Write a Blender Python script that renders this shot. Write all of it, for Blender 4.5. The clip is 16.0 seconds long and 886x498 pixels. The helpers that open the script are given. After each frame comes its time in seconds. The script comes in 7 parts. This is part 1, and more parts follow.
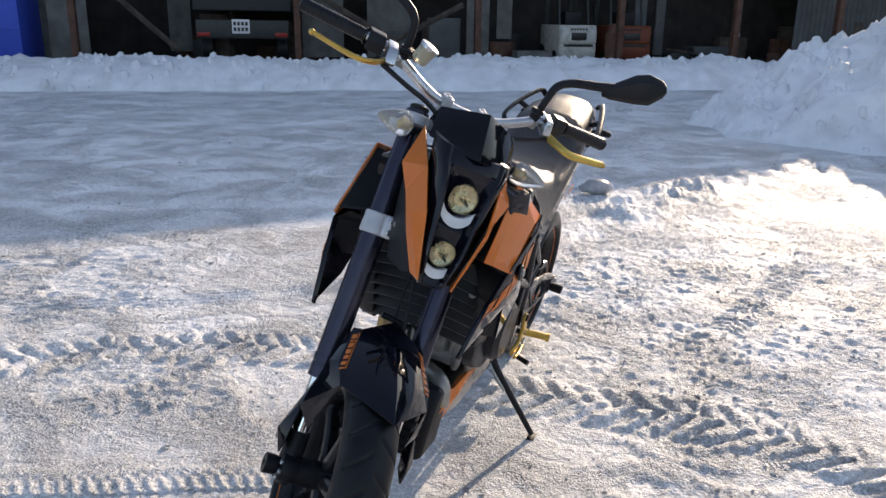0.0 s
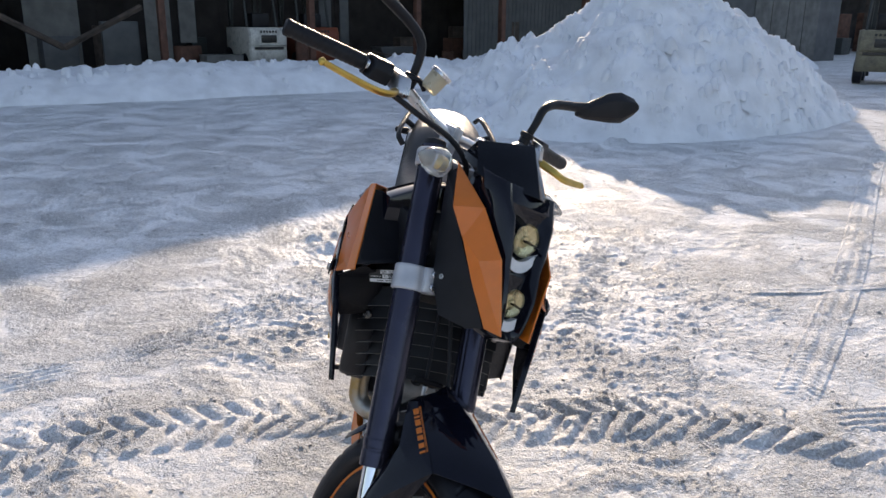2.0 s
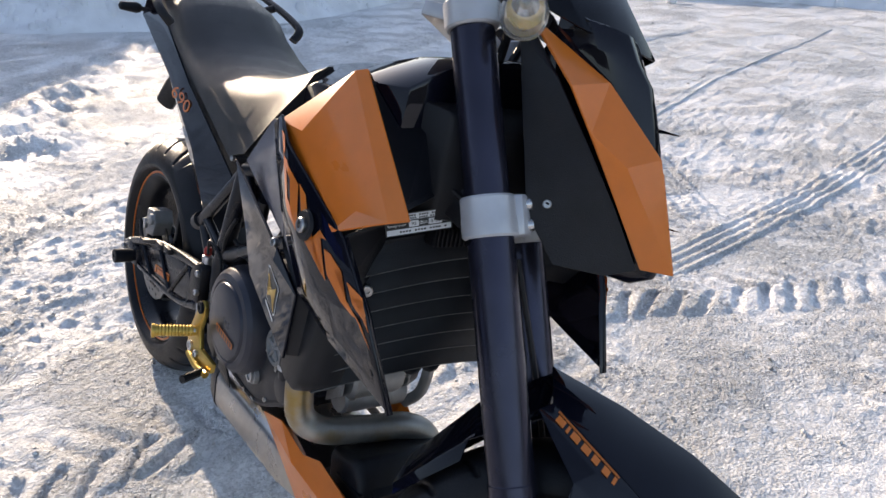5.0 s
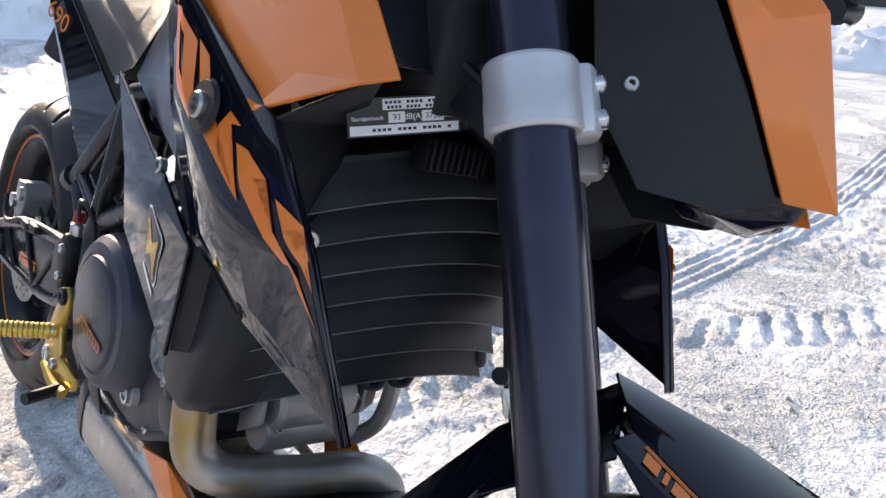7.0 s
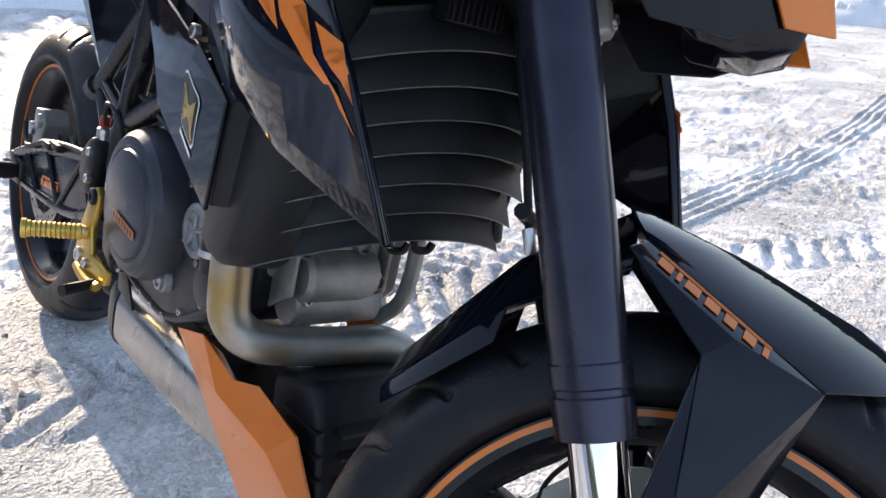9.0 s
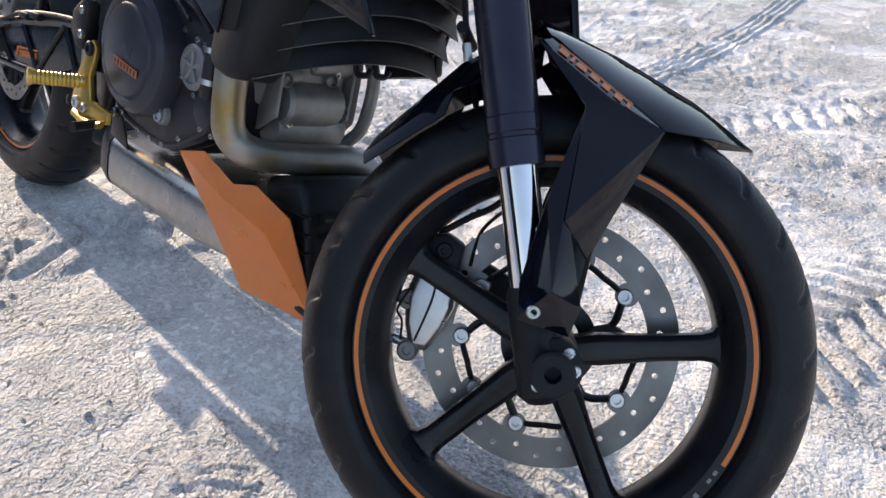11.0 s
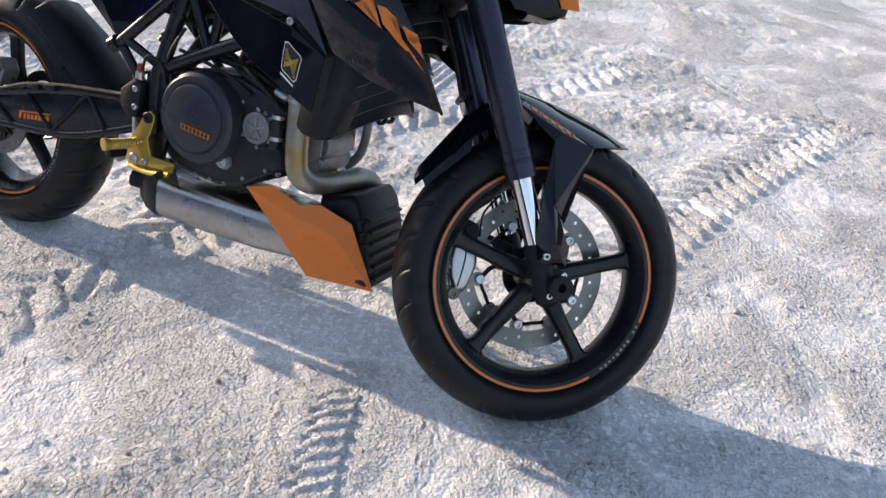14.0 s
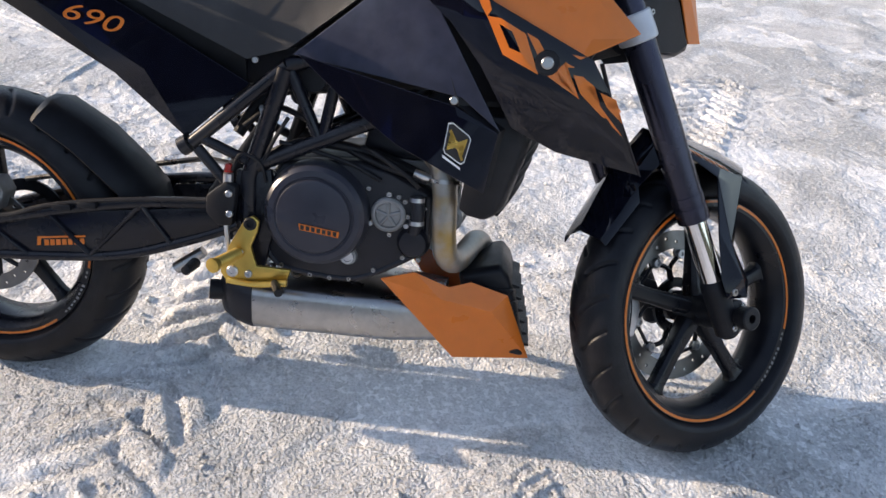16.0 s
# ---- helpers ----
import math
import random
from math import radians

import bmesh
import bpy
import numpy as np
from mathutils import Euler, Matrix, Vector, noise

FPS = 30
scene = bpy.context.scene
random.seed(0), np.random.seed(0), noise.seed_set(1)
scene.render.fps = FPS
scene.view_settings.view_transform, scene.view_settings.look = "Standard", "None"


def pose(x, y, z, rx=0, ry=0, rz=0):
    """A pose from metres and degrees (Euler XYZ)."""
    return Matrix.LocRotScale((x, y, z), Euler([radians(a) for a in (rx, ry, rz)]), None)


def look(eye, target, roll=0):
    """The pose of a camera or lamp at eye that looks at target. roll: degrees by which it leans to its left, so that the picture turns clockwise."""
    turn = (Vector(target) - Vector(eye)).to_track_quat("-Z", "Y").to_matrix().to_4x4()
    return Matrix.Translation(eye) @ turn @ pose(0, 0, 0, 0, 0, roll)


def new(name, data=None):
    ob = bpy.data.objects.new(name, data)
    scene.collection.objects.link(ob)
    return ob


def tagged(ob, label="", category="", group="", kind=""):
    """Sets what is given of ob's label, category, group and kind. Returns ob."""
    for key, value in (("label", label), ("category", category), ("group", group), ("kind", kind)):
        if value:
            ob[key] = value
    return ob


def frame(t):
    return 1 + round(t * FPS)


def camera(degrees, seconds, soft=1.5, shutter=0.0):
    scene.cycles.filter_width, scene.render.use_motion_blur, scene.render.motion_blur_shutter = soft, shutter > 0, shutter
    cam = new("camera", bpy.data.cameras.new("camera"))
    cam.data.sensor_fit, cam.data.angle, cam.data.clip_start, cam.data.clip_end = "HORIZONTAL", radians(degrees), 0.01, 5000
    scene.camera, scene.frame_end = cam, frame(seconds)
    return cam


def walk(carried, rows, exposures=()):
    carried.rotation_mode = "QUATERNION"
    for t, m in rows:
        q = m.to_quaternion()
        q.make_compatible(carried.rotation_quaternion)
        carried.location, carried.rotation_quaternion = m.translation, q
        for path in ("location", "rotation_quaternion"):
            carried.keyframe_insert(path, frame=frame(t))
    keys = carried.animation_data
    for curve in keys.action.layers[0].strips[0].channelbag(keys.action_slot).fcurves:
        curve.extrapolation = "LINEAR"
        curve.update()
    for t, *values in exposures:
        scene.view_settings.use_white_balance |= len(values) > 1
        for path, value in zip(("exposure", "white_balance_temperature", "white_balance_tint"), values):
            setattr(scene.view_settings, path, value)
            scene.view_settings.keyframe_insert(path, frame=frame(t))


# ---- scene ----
cam = camera(59.3, 16.0)
PATH = [
    (0, (0.235, 0.036, 1.332), (0.137, 1.949, 0.759), 0.82),
    (0.5, (0.064, 0.077, 1.320), (0.180, 1.993, 0.760), 1.14),
    (1, (-0.093, 0.221, 1.348), (0.219, 2.115, 0.786), 1.21),
    (1.5, (-0.287, 0.296, 1.352), (0.213, 2.150, 0.794), 0.87),
    (2, (-0.502, 0.360, 1.372), (0.182, 2.153, 0.807), 0.43),
    (2.5, (-0.617, 0.536, 1.350), (0.248, 2.227, 0.725), -0.08),
    (3, (-0.730, 0.742, 1.342), (0.310, 2.305, 0.653), -0.58),
    (3.5, (-0.852, 0.899, 1.330), (0.340, 2.324, 0.590), -0.87),
    (4, (-0.935, 1.030, 1.329), (0.387, 2.306, 0.539), -0.92),
    (4.2, (-0.920, 1.092, 1.315), (0.444, 2.314, 0.508), -0.80),
    (6.3, (-0.581, 1.583, 1.024), (1.032, 2.511, 0.294), 3.8),
    (6.5, (-0.558, 1.588, 0.996), (1.061, 2.522, 0.286), 4.2),
    (7, (-0.535, 1.585, 0.942), (1.082, 2.54, 0.255), 4.4),
    (7.5, (-0.531, 1.587, 0.901), (1.075, 2.567, 0.222), 4.2),
    (8, (-0.54, 1.576, 0.885), (1.055, 2.566, 0.195), 3.8),
    (8.5, (-0.566, 1.568, 0.864), (1.025, 2.546, 0.148), 3.4),
    (9, (-0.616, 1.555, 0.849), (0.983, 2.492, 0.097), 3.2),
    (9.5, (-0.674, 1.529, 0.841), (0.938, 2.403, 0.043), 3.4),
    (10, (-0.756, 1.511, 0.818), (0.866, 2.317, -0.031), 3.8),
    (10.2, (-0.78, 1.501, 0.81), (0.843, 2.281, -0.06), 4.0),
    (12.3, (-1.249, 1.376, 0.924), (0.413, 1.967, -0.018), 5.4),
    (12.5, (-1.316, 1.392, 0.969), (0.358, 1.947, 0.027), 5.4),
    (13, (-1.394, 1.448, 0.996), (0.312, 1.888, 0.05), 5.2),
    (13.5, (-1.449, 1.587, 1.074), (0.282, 1.876, 0.116), 5.2),
    (14, (-1.54, 1.73, 1.125), (0.196, 1.861, 0.141), 5.1),
    (14.5, (-1.636, 1.941, 1.186), (0.095, 1.926, 0.185), 4.9),
    (15, (-1.588, 2.111, 1.201), (0.133, 1.964, 0.193), 4.5),
    (15.5, (-1.455, 2.295, 1.22), (0.246, 2.022, 0.204), 3.7),
    (16, (-1.331, 2.49, 1.214), (0.341, 2.079, 0.197), 2.7),
]
walk(cam, [(t, look(eye, target, roll)) for t, eye, target, roll in PATH],
     [(t, stops, 8400, 20) for t, stops in ((0.0, 0.45), (1.5, 0.42), (4.2, 0.38), (6.3, 1.02), (9.0, 1.08), (10.2, 0.85), (12.5, 0.53), (16.0, 0.72))])
SKY, SUN = 0.22, 3.65

# ---- daylight: low sun behind the shed, open sky ----
world = bpy.data.worlds.new("winter_sky")
scene.world = world
world.use_nodes = True
_wn = world.node_tree.nodes
_sky = _wn.new("ShaderNodeTexSky")
_sky.sky_type, _sky.sun_disc = "NISHITA", False
_sky.air_density, _sky.dust_density, _sky.ozone_density = 1.0, 0.5, 2.2
_sky.sun_elevation, _sky.sun_rotation = radians(18.0), radians(24.2)
world.node_tree.links.new(_sky.outputs[0], _wn["Background"].inputs[0])
_wn["Background"].inputs[1].default_value = SKY
sun = new("sun", bpy.data.lights.new("sun", "SUN"))
sun.data.energy, sun.data.angle, sun.data.color = SUN, radians(0.45), (1.0, 0.955, 0.85)
sun.matrix_world = look((0.41 * 20, 0.912 * 20, 20 * math.tan(radians(18.0))), (0, 0, 0))

# ---- materials ----
def mat(name, base, rough=0.5, metal=0.0, var=0.15, scale=30.0, bump=0.0, bscale=200.0, coat=0.0,
        dirt=None, dirt_amount=0.0, dirt_scale=6.0, rvar=0.1, trans=0.0, ior=1.45, spec=0.5, emit=None):
    m = bpy.data.materials.new(name)
    m.use_nodes = True
    nt = m.node_tree
    p = nt.nodes["Principled BSDF"]
    co = nt.nodes.new("ShaderNodeTexCoord")

    def tex(s, detail=6.0):
        n = nt.nodes.new("ShaderNodeTexNoise")
        n.inputs["Scale"].default_value, n.inputs["Detail"].default_value = s, detail
        nt.links.new(co.outputs["Object"], n.inputs["Vector"])
        return n
    n1 = tex(scale)
    ramp = nt.nodes.new("ShaderNodeMapRange")
    ramp.inputs[1].default_value, ramp.inputs[2].default_value = 0.3, 0.7
    ramp.inputs[3].default_value, ramp.inputs[4].default_value = 1.0 - var, 1.0 + var
    nt.links.new(n1.outputs["Fac"], ramp.inputs[0])
    mul = nt.nodes.new("ShaderNodeMix")
    mul.data_type, mul.blend_type = "RGBA", "MULTIPLY"
    mul.inputs[0].default_value = 1.0
    mul.inputs[6].default_value = (*base, 1)
    nt.links.new(ramp.outputs[0], mul.inputs[7])
    out = mul.outputs[2]
    if dirt:
        n2 = tex(dirt_scale, 9.0)
        dr = nt.nodes.new("ShaderNodeMapRange")
        dr.inputs[1].default_value, dr.inputs[2].default_value = 0.5, 0.72
        dr.inputs[4].default_value = dirt_amount
        nt.links.new(n2.outputs["Fac"], dr.inputs[0])
        mx = nt.nodes.new("ShaderNodeMix")
        mx.data_type = "RGBA"
        nt.links.new(dr.outputs[0], mx.inputs[0])
        nt.links.new(out, mx.inputs[6])
        mx.inputs[7].default_value = (*dirt, 1)
        out = mx.outputs[2]
    nt.links.new(out, p.inputs["Base Color"])
    rr = nt.nodes.new("ShaderNodeMapRange")
    rr.inputs[1].default_value, rr.inputs[2].default_value = 0.3, 0.7
    rr.inputs[3].default_value, rr.inputs[4].default_value = max(0.02, rough - rvar), min(1.0, rough + rvar)
    nt.links.new(tex(scale * 0.4).outputs["Fac"], rr.inputs[0])
    nt.links.new(rr.outputs[0], p.inputs["Roughness"])
    p.inputs["Metallic"].default_value = metal
    p.inputs["Coat Weight"].default_value = coat
    p.inputs["Coat Roughness"].default_value = 0.06
    p.inputs["Transmission Weight"].default_value = trans
    p.inputs["IOR"].default_value = ior
    p.inputs["Specular IOR Level"].default_value = spec
    if emit:
        p.inputs["Emission Color"].default_value = (*emit, 1)
        p.inputs["Emission Strength"].default_value = 1.0
    if bump:
        b = nt.nodes.new("ShaderNodeBump")
        b.inputs["Strength"].default_value, b.inputs["Distance"].default_value = bump, 0.002
        nt.links.new(tex(bscale).outputs["Fac"], b.inputs["Height"])
        nt.links.new(b.outputs[0], p.inputs["Normal"])
    return m


DUST = (0.30, 0.29, 0.27)
ORANGE = mat("orange_paint", (0.74, 0.168, 0.018), 0.34, var=0.05, coat=0.25, dirt=(0.5, 0.2, 0.07), dirt_amount=0.2, rvar=0.08)
GLOSS = mat("gloss_black_plastic", (0.004, 0.0045, 0.0095), 0.045, var=0.2, dirt=DUST, dirt_amount=0.022, rvar=0.02, spec=0.42)
# base raised to blue-grey, so the sky's reflection sits in the colour
DUSTY_SHEEN = mat("sky_sheen_satin_plastic", (0.036, 0.040, 0.062), 0.22, var=0.15, dirt=DUST, dirt_amount=0.06, dirt_scale=9, rvar=0.08, spec=0.55)
MATTE = mat("matte_black_plastic", (0.0075, 0.0078, 0.0105), 0.45, var=0.25, bump=0.3, bscale=600, dirt=DUST, dirt_amount=0.035, spec=0.32)
RUBBER = mat("tyre_rubber", (0.0065, 0.0068, 0.0095), 0.40, var=0.3, bump=0.35, bscale=300, dirt=(0.12, 0.115, 0.11), dirt_amount=0.06, spec=0.32, dirt_scale=14)
RIM = mat("satin_black_wheel_paint", (0.0065, 0.0068, 0.010), 0.30, spec=0.38, var=0.2, dirt=DUST, dirt_amount=0.06)
FORK = mat("blue_black_anodised_tube", (0.036, 0.036, 0.056), 0.24, metal=0.7, var=0.12, rvar=0.06, dirt=DUST, dirt_amount=0.05)
CHROME = mat("chromed_steel", (0.75, 0.75, 0.76), 0.08, metal=1.0, var=0.04, rvar=0.03)
SILVER = mat("silver_painted_alloy", (0.5, 0.51, 0.53), 0.4, metal=0.35, var=0.08)
ALLOY = mat("bare_alloy", (0.55, 0.55, 0.56), 0.3, metal=0.95, var=0.1)
STEEL = mat("brushed_steel", (0.42, 0.41, 0.40), 0.30, metal=1.0, var=0.08, scale=60, rvar=0.06, dirt=(0.25, 0.22, 0.19), dirt_amount=0.2)
HEADER = mat("heat_stained_exhaust_steel", (0.33, 0.315, 0.29), 0.42, metal=0.8, var=0.2, scale=22, dirt=(0.36, 0.22, 0.05), dirt_amount=0.85, dirt_scale=14)
GOLD = mat("gold_anodised_alloy", (0.60, 0.39, 0.10), 0.34, metal=0.9, var=0.12)
ENGINE = mat("black_engine_casting", (0.012, 0.0125, 0.018), 0.40, metal=0.2, var=0.2, bump=0.15, bscale=500, dirt=DUST, dirt_amount=0.03)
COVER = mat("grey_black_engine_cover", (0.035, 0.037, 0.050), 0.34, metal=0.25, var=0.08, bump=0.06, bscale=700)
GREYCAST = mat("grey_alloy_casting", (0.27, 0.27, 0.27), 0.45, metal=0.5, var=0.2, bump=0.3, bscale=400, dirt=(0.09, 0.08, 0.07), dirt_amount=0.6)
FRAME = mat("black_frame_tube", (0.0065, 0.007, 0.0115), 0.26, var=0.15, spec=0.4, dirt=DUST, dirt_amount=0.05)
SEAT = mat("grey_black_vinyl", (0.017, 0.017, 0.0185), 0.40, var=0.15, bump=0.5, bscale=900, dirt=DUST, dirt_amount=0.1)
LENS = mat("clear_plastic_lens", (0.8, 0.8, 0.78), 0.1, var=0.03, trans=0.75, rvar=0.04)
YLENS = mat("yellowed_headlight_glass", (0.95, 0.92, 0.82), 0.05, var=0.1, scale=90, trans=1.0, rvar=0.03, ior=1.08)
BOWL = mat("tarnished_headlight_bowl", (0.58, 0.54, 0.42), 0.28, metal=1.0, var=0.14, scale=120, rvar=0.08)
# pale grey: the highlight on worn louvre edges is put into the colour
EDGE = mat("worn_lit_plastic_edge", (0.12, 0.12, 0.12), 0.5, var=0.4, scale=80)
DISC = mat("brake_disc_steel", (0.19, 0.185, 0.18), 0.36, metal=1.0, var=0.15)
WHITE = mat("white_print", (0.75, 0.75, 0.75), 0.45, var=0.05)
DARKGLASS = mat("smoked_visor_plastic", (0.004, 0.0045, 0.007), 0.06, var=0.2, rvar=0.03, spec=0.35)
REDP = mat("red_plastic", (0.35, 0.015, 0.01), 0.35)
FLUID = mat("cloudy_fluid_reservoir", (0.5, 0.45, 0.33), 0.35, var=0.1, trans=0.3)
LABELM = mat("black_label_foil", (0.02, 0.02, 0.02), 0.35)
# setting
DIRTYICE = mat("dirty_grey_ice", (0.34, 0.34, 0.36), 0.4, var=0.4, scale=12, bump=0.8, bscale=30)
HORIZON = mat("dark_horizon_paint", (0.03, 0.04, 0.035), 0.9, var=0.5, scale=0.6)
SNOWW = mat("old_snow", (0.78, 0.79, 0.81), 0.7, var=0.10, scale=3, bump=1.0, bscale=34, dirt=(0.42, 0.41, 0.40), dirt_amount=0.35, dirt_scale=2.2, rvar=0.2)
WOOD = mat("weathered_dark_wood", (0.08, 0.06, 0.05), 0.8, var=0.4, scale=6, bump=0.4, bscale=60)
RUSTY = mat("rusty_brown_steel", (0.11, 0.05, 0.035), 0.75, var=0.4, scale=5)
METALG = mat("grey_sheet_metal", (0.085, 0.09, 0.095), 0.6, var=0.2, scale=3)
PALE = mat("pale_grey_board", (0.13, 0.13, 0.125), 0.8, var=0.3, scale=3)
BLUEP = mat("blue_painted_steel", (0.02, 0.08, 0.5), 0.5, var=0.1)
TRUCKP = mat("dark_truck_paint", (0.03, 0.035, 0.035), 0.5, var=0.2)
FLWHITE = mat("white_forklift_paint", (0.55, 0.54, 0.5), 0.5, var=0.15, dirt=(0.1, 0.1, 0.1), dirt_amount=0.5)
FLORANGE = mat("orange_forklift_paint", (0.2, 0.05, 0.025), 0.6, var=0.2)
FLYELLOW = mat("faded_yellow_forklift_paint", (0.17, 0.15, 0.10), 0.6, var=0.2, dirt=(0.05, 0.05, 0.05), dirt_amount=0.5)
# near-black: the sheds' inner shade is put into wall and floor colour
DARKIN = mat("shade_dark_board", (0.035, 0.03, 0.03), 0.9, var=0.4, scale=2)

# ---- mesh helpers ----
def finish(bm, bevel=0.0, angle=30.0, segments=2, smooth=35.0):
    bmesh.ops.recalc_face_normals(bm, faces=bm.faces)
    if bevel:
        lim = radians(angle)
        es = [e for e in bm.edges if len(e.link_faces) == 2 and e.calc_face_angle(0) > lim]
        if es:
            bmesh.ops.bevel(bm, geom=es, offset=bevel, segments=segments, profile=0.5, affect="EDGES", clamp_overlap=True)
    for f in bm.faces:
        f.smooth = True
    for e in bm.edges:
        if len(e.link_faces) == 2 and e.calc_face_angle(0) > radians(smooth):
            e.smooth = False
    return bm


def to_mesh(name, bm, material):
    me = bpy.data.meshes.new(name)
    bm.to_mesh(me)
    bm.free()
    me.materials.append(material)
    return me


def part(name, bm, material, parent, label="", m=None):
    ob = new(name, to_mesh(name, bm, material))
    ob.parent = parent
    if m is not None:
        ob.matrix_basis = m
    return tagged(ob, label)


def thing(name, label, category, m=None, group="", kind=""):
    ob = new(name)
    ob.empty_display_size = 0.1
    if m is not None:
        ob.matrix_basis = m
    return tagged(ob, label, category, group, kind)


def solid(name, bm, material, label, category="", group="", kind="", m=None):
    ob = new(name, to_mesh(name, bm, material))
    if m is not None:
        ob.matrix_basis = m
    return tagged(ob, label, category, group, kind)


def box(x0, x1, y0, y1, z0, z1, bevel=0.0, bm=None):
    own = bm is None
    bm = bm or bmesh.new()
    v = [bm.verts.new((x, y, z)) for x in (x0, x1) for y in (y0, y1) for z in (z0, z1)]
    for q in ((0, 1, 3, 2), (4, 6, 7, 5), (0, 4, 5, 1), (2, 3, 7, 6), (0, 2, 6, 4), (1, 5, 7, 3)):
        bm.faces.new([v[i] for i in q])
    return finish(bm, bevel) if own else bm


def loft(rings, closed=True, caps=True, bevel=0.0, smooth=35.0, fin=True):
    bm = bmesh.new()
    vs = [[bm.verts.new(p) for p in r] for r in rings]
    n = len(vs[0])
    for a, b in zip(vs, vs[1:]):
        for i in range(n if closed else n - 1):
            j = (i + 1) % n
            bm.faces.new((a[i], a[j], b[j], b[i]))
    if caps and closed:
        bm.faces.new(vs[0][::-1])
        bm.faces.new(vs[-1])
    return finish(bm, bevel, smooth=smooth) if fin else bm


def curve_points(pts, steps=6):
    """A smooth line through the points."""
    p = [Vector(q) for q in pts]
    out = []
    for i in range(len(p) - 1):
        a, b, c, d = p[max(i - 1, 0)], p[i], p[i + 1], p[min(i + 2, len(p) - 1)]
        for k in range(steps):
            t = k / steps
            out.append(0.5 * (2 * b + (c - a) * t + (2 * a - 5 * b + 4 * c - d) * t * t + (3 * b - a - 3 * c + d) * t ** 3))
    return out + [p[-1]]


def tube(pts, r, n=12, steps=6, flat=1.0, fin=True):
    """A round bar along a smooth line; r: one radius or one at each end."""
    line = curve_points(pts, steps) if steps > 1 else [Vector(q) for q in pts]
    r0, r1 = (r, r) if isinstance(r, (int, float)) else r
    side, rings = None, []
    for i, q in enumerate(line):
        d = (line[min(i + 1, len(line) - 1)] - line[max(i - 1, 0)]).normalized()
        if side is None:
            side = d.orthogonal().normalized()
        side = (side - d * side.dot(d)).normalized()
        up = d.cross(side)
        rr = r0 + (r1 - r0) * i / max(1, len(line) - 1)
        rings.append([q + rr * (math.cos(a) * side + flat * math.sin(a) * up) for a in (math.tau * k / n for k in range(n))])
    return loft(rings, fin=fin)


def lathe(profile, origin, axis, n=32, bevel=0.0, smooth=30.0):
    """A turned body: profile of (distance along the axis, radius)."""
    d = Vector(axis).normalized()
    s = d.orthogonal().normalized()
    u = d.cross(s)
    o = Vector(origin)
    rings = [[o + d * h + max(r, 1e-4) * (math.cos(a) * s + math.sin(a) * u) for a in (math.tau * k / n for k in range(n))] for h, r in profile]
    return loft(rings, bevel=bevel, smooth=smooth)


def ring_body(profile, origin, axis, n=96, smooth=40.0):
    """A closed ring: profile of (distance along the axis, radius) that closes on itself."""
    d = Vector(axis).normalized()
    s = Vector((1, 0, 0))
    u = d.cross(s)
    o = Vector(origin)
    bm = bmesh.new()
    vs = [[bm.verts.new(o + d * h + r * (math.cos(a) * s + math.sin(a) * u)) for h, r in profile] for a in (math.tau * k / n for k in range(n))]
    m = len(profile)
    for i in range(n):
        a, b = vs[i], vs[(i + 1) % n]
        for j in range(m):
            bm.faces.new((a[j], a[(j + 1) % m], b[(j + 1) % m], b[j]))
    return finish(bm, smooth=smooth)


def prism(pts, y0, y1, bevel=0.0, smooth=35.0):
    """A plate: an outline of (x, z) from y0 to y1."""
    return loft([[Vector((x, y0, z)) for x, z in pts], [Vector((x, y1, z)) for x, z in pts]], bevel=bevel, smooth=smooth)


def shell(verts, faces, thick=0.003, bevel=0.0008, smooth=25.0, out=None):
    """A moulded panel: the outer corners and faces, given a thickness inwards."""
    bm = bmesh.new()
    v = [bm.verts.new(p) for p in verts]
    for f in faces:
        bm.faces.new([v[i] for i in f])
    bmesh.ops.recalc_face_normals(bm, faces=bm.faces)
    bm.normal_update()
    o = Vector(out) if out else Vector((0, math.copysign(1, sum(p[1] for p in verts)), 0))
    if sum((f.normal * f.calc_area() for f in bm.faces), Vector()).dot(o) < 0:
        bmesh.ops.reverse_faces(bm, faces=bm.faces[:])
        bm.normal_update()
    inner = {q: bm.verts.new(q.co - q.normal * thick) for q in v}
    rim = [e for e in bm.edges if len(e.link_faces) == 1]
    old = bm.faces[:]
    for f in old:
        bm.faces.new([inner[q] for q in reversed(f.verts)])
    for e in rim:
        a, b = e.verts
        bm.faces.new((a, b, inner[b], inner[a]))
    return finish(bm, bevel, smooth=smooth, angle=40)


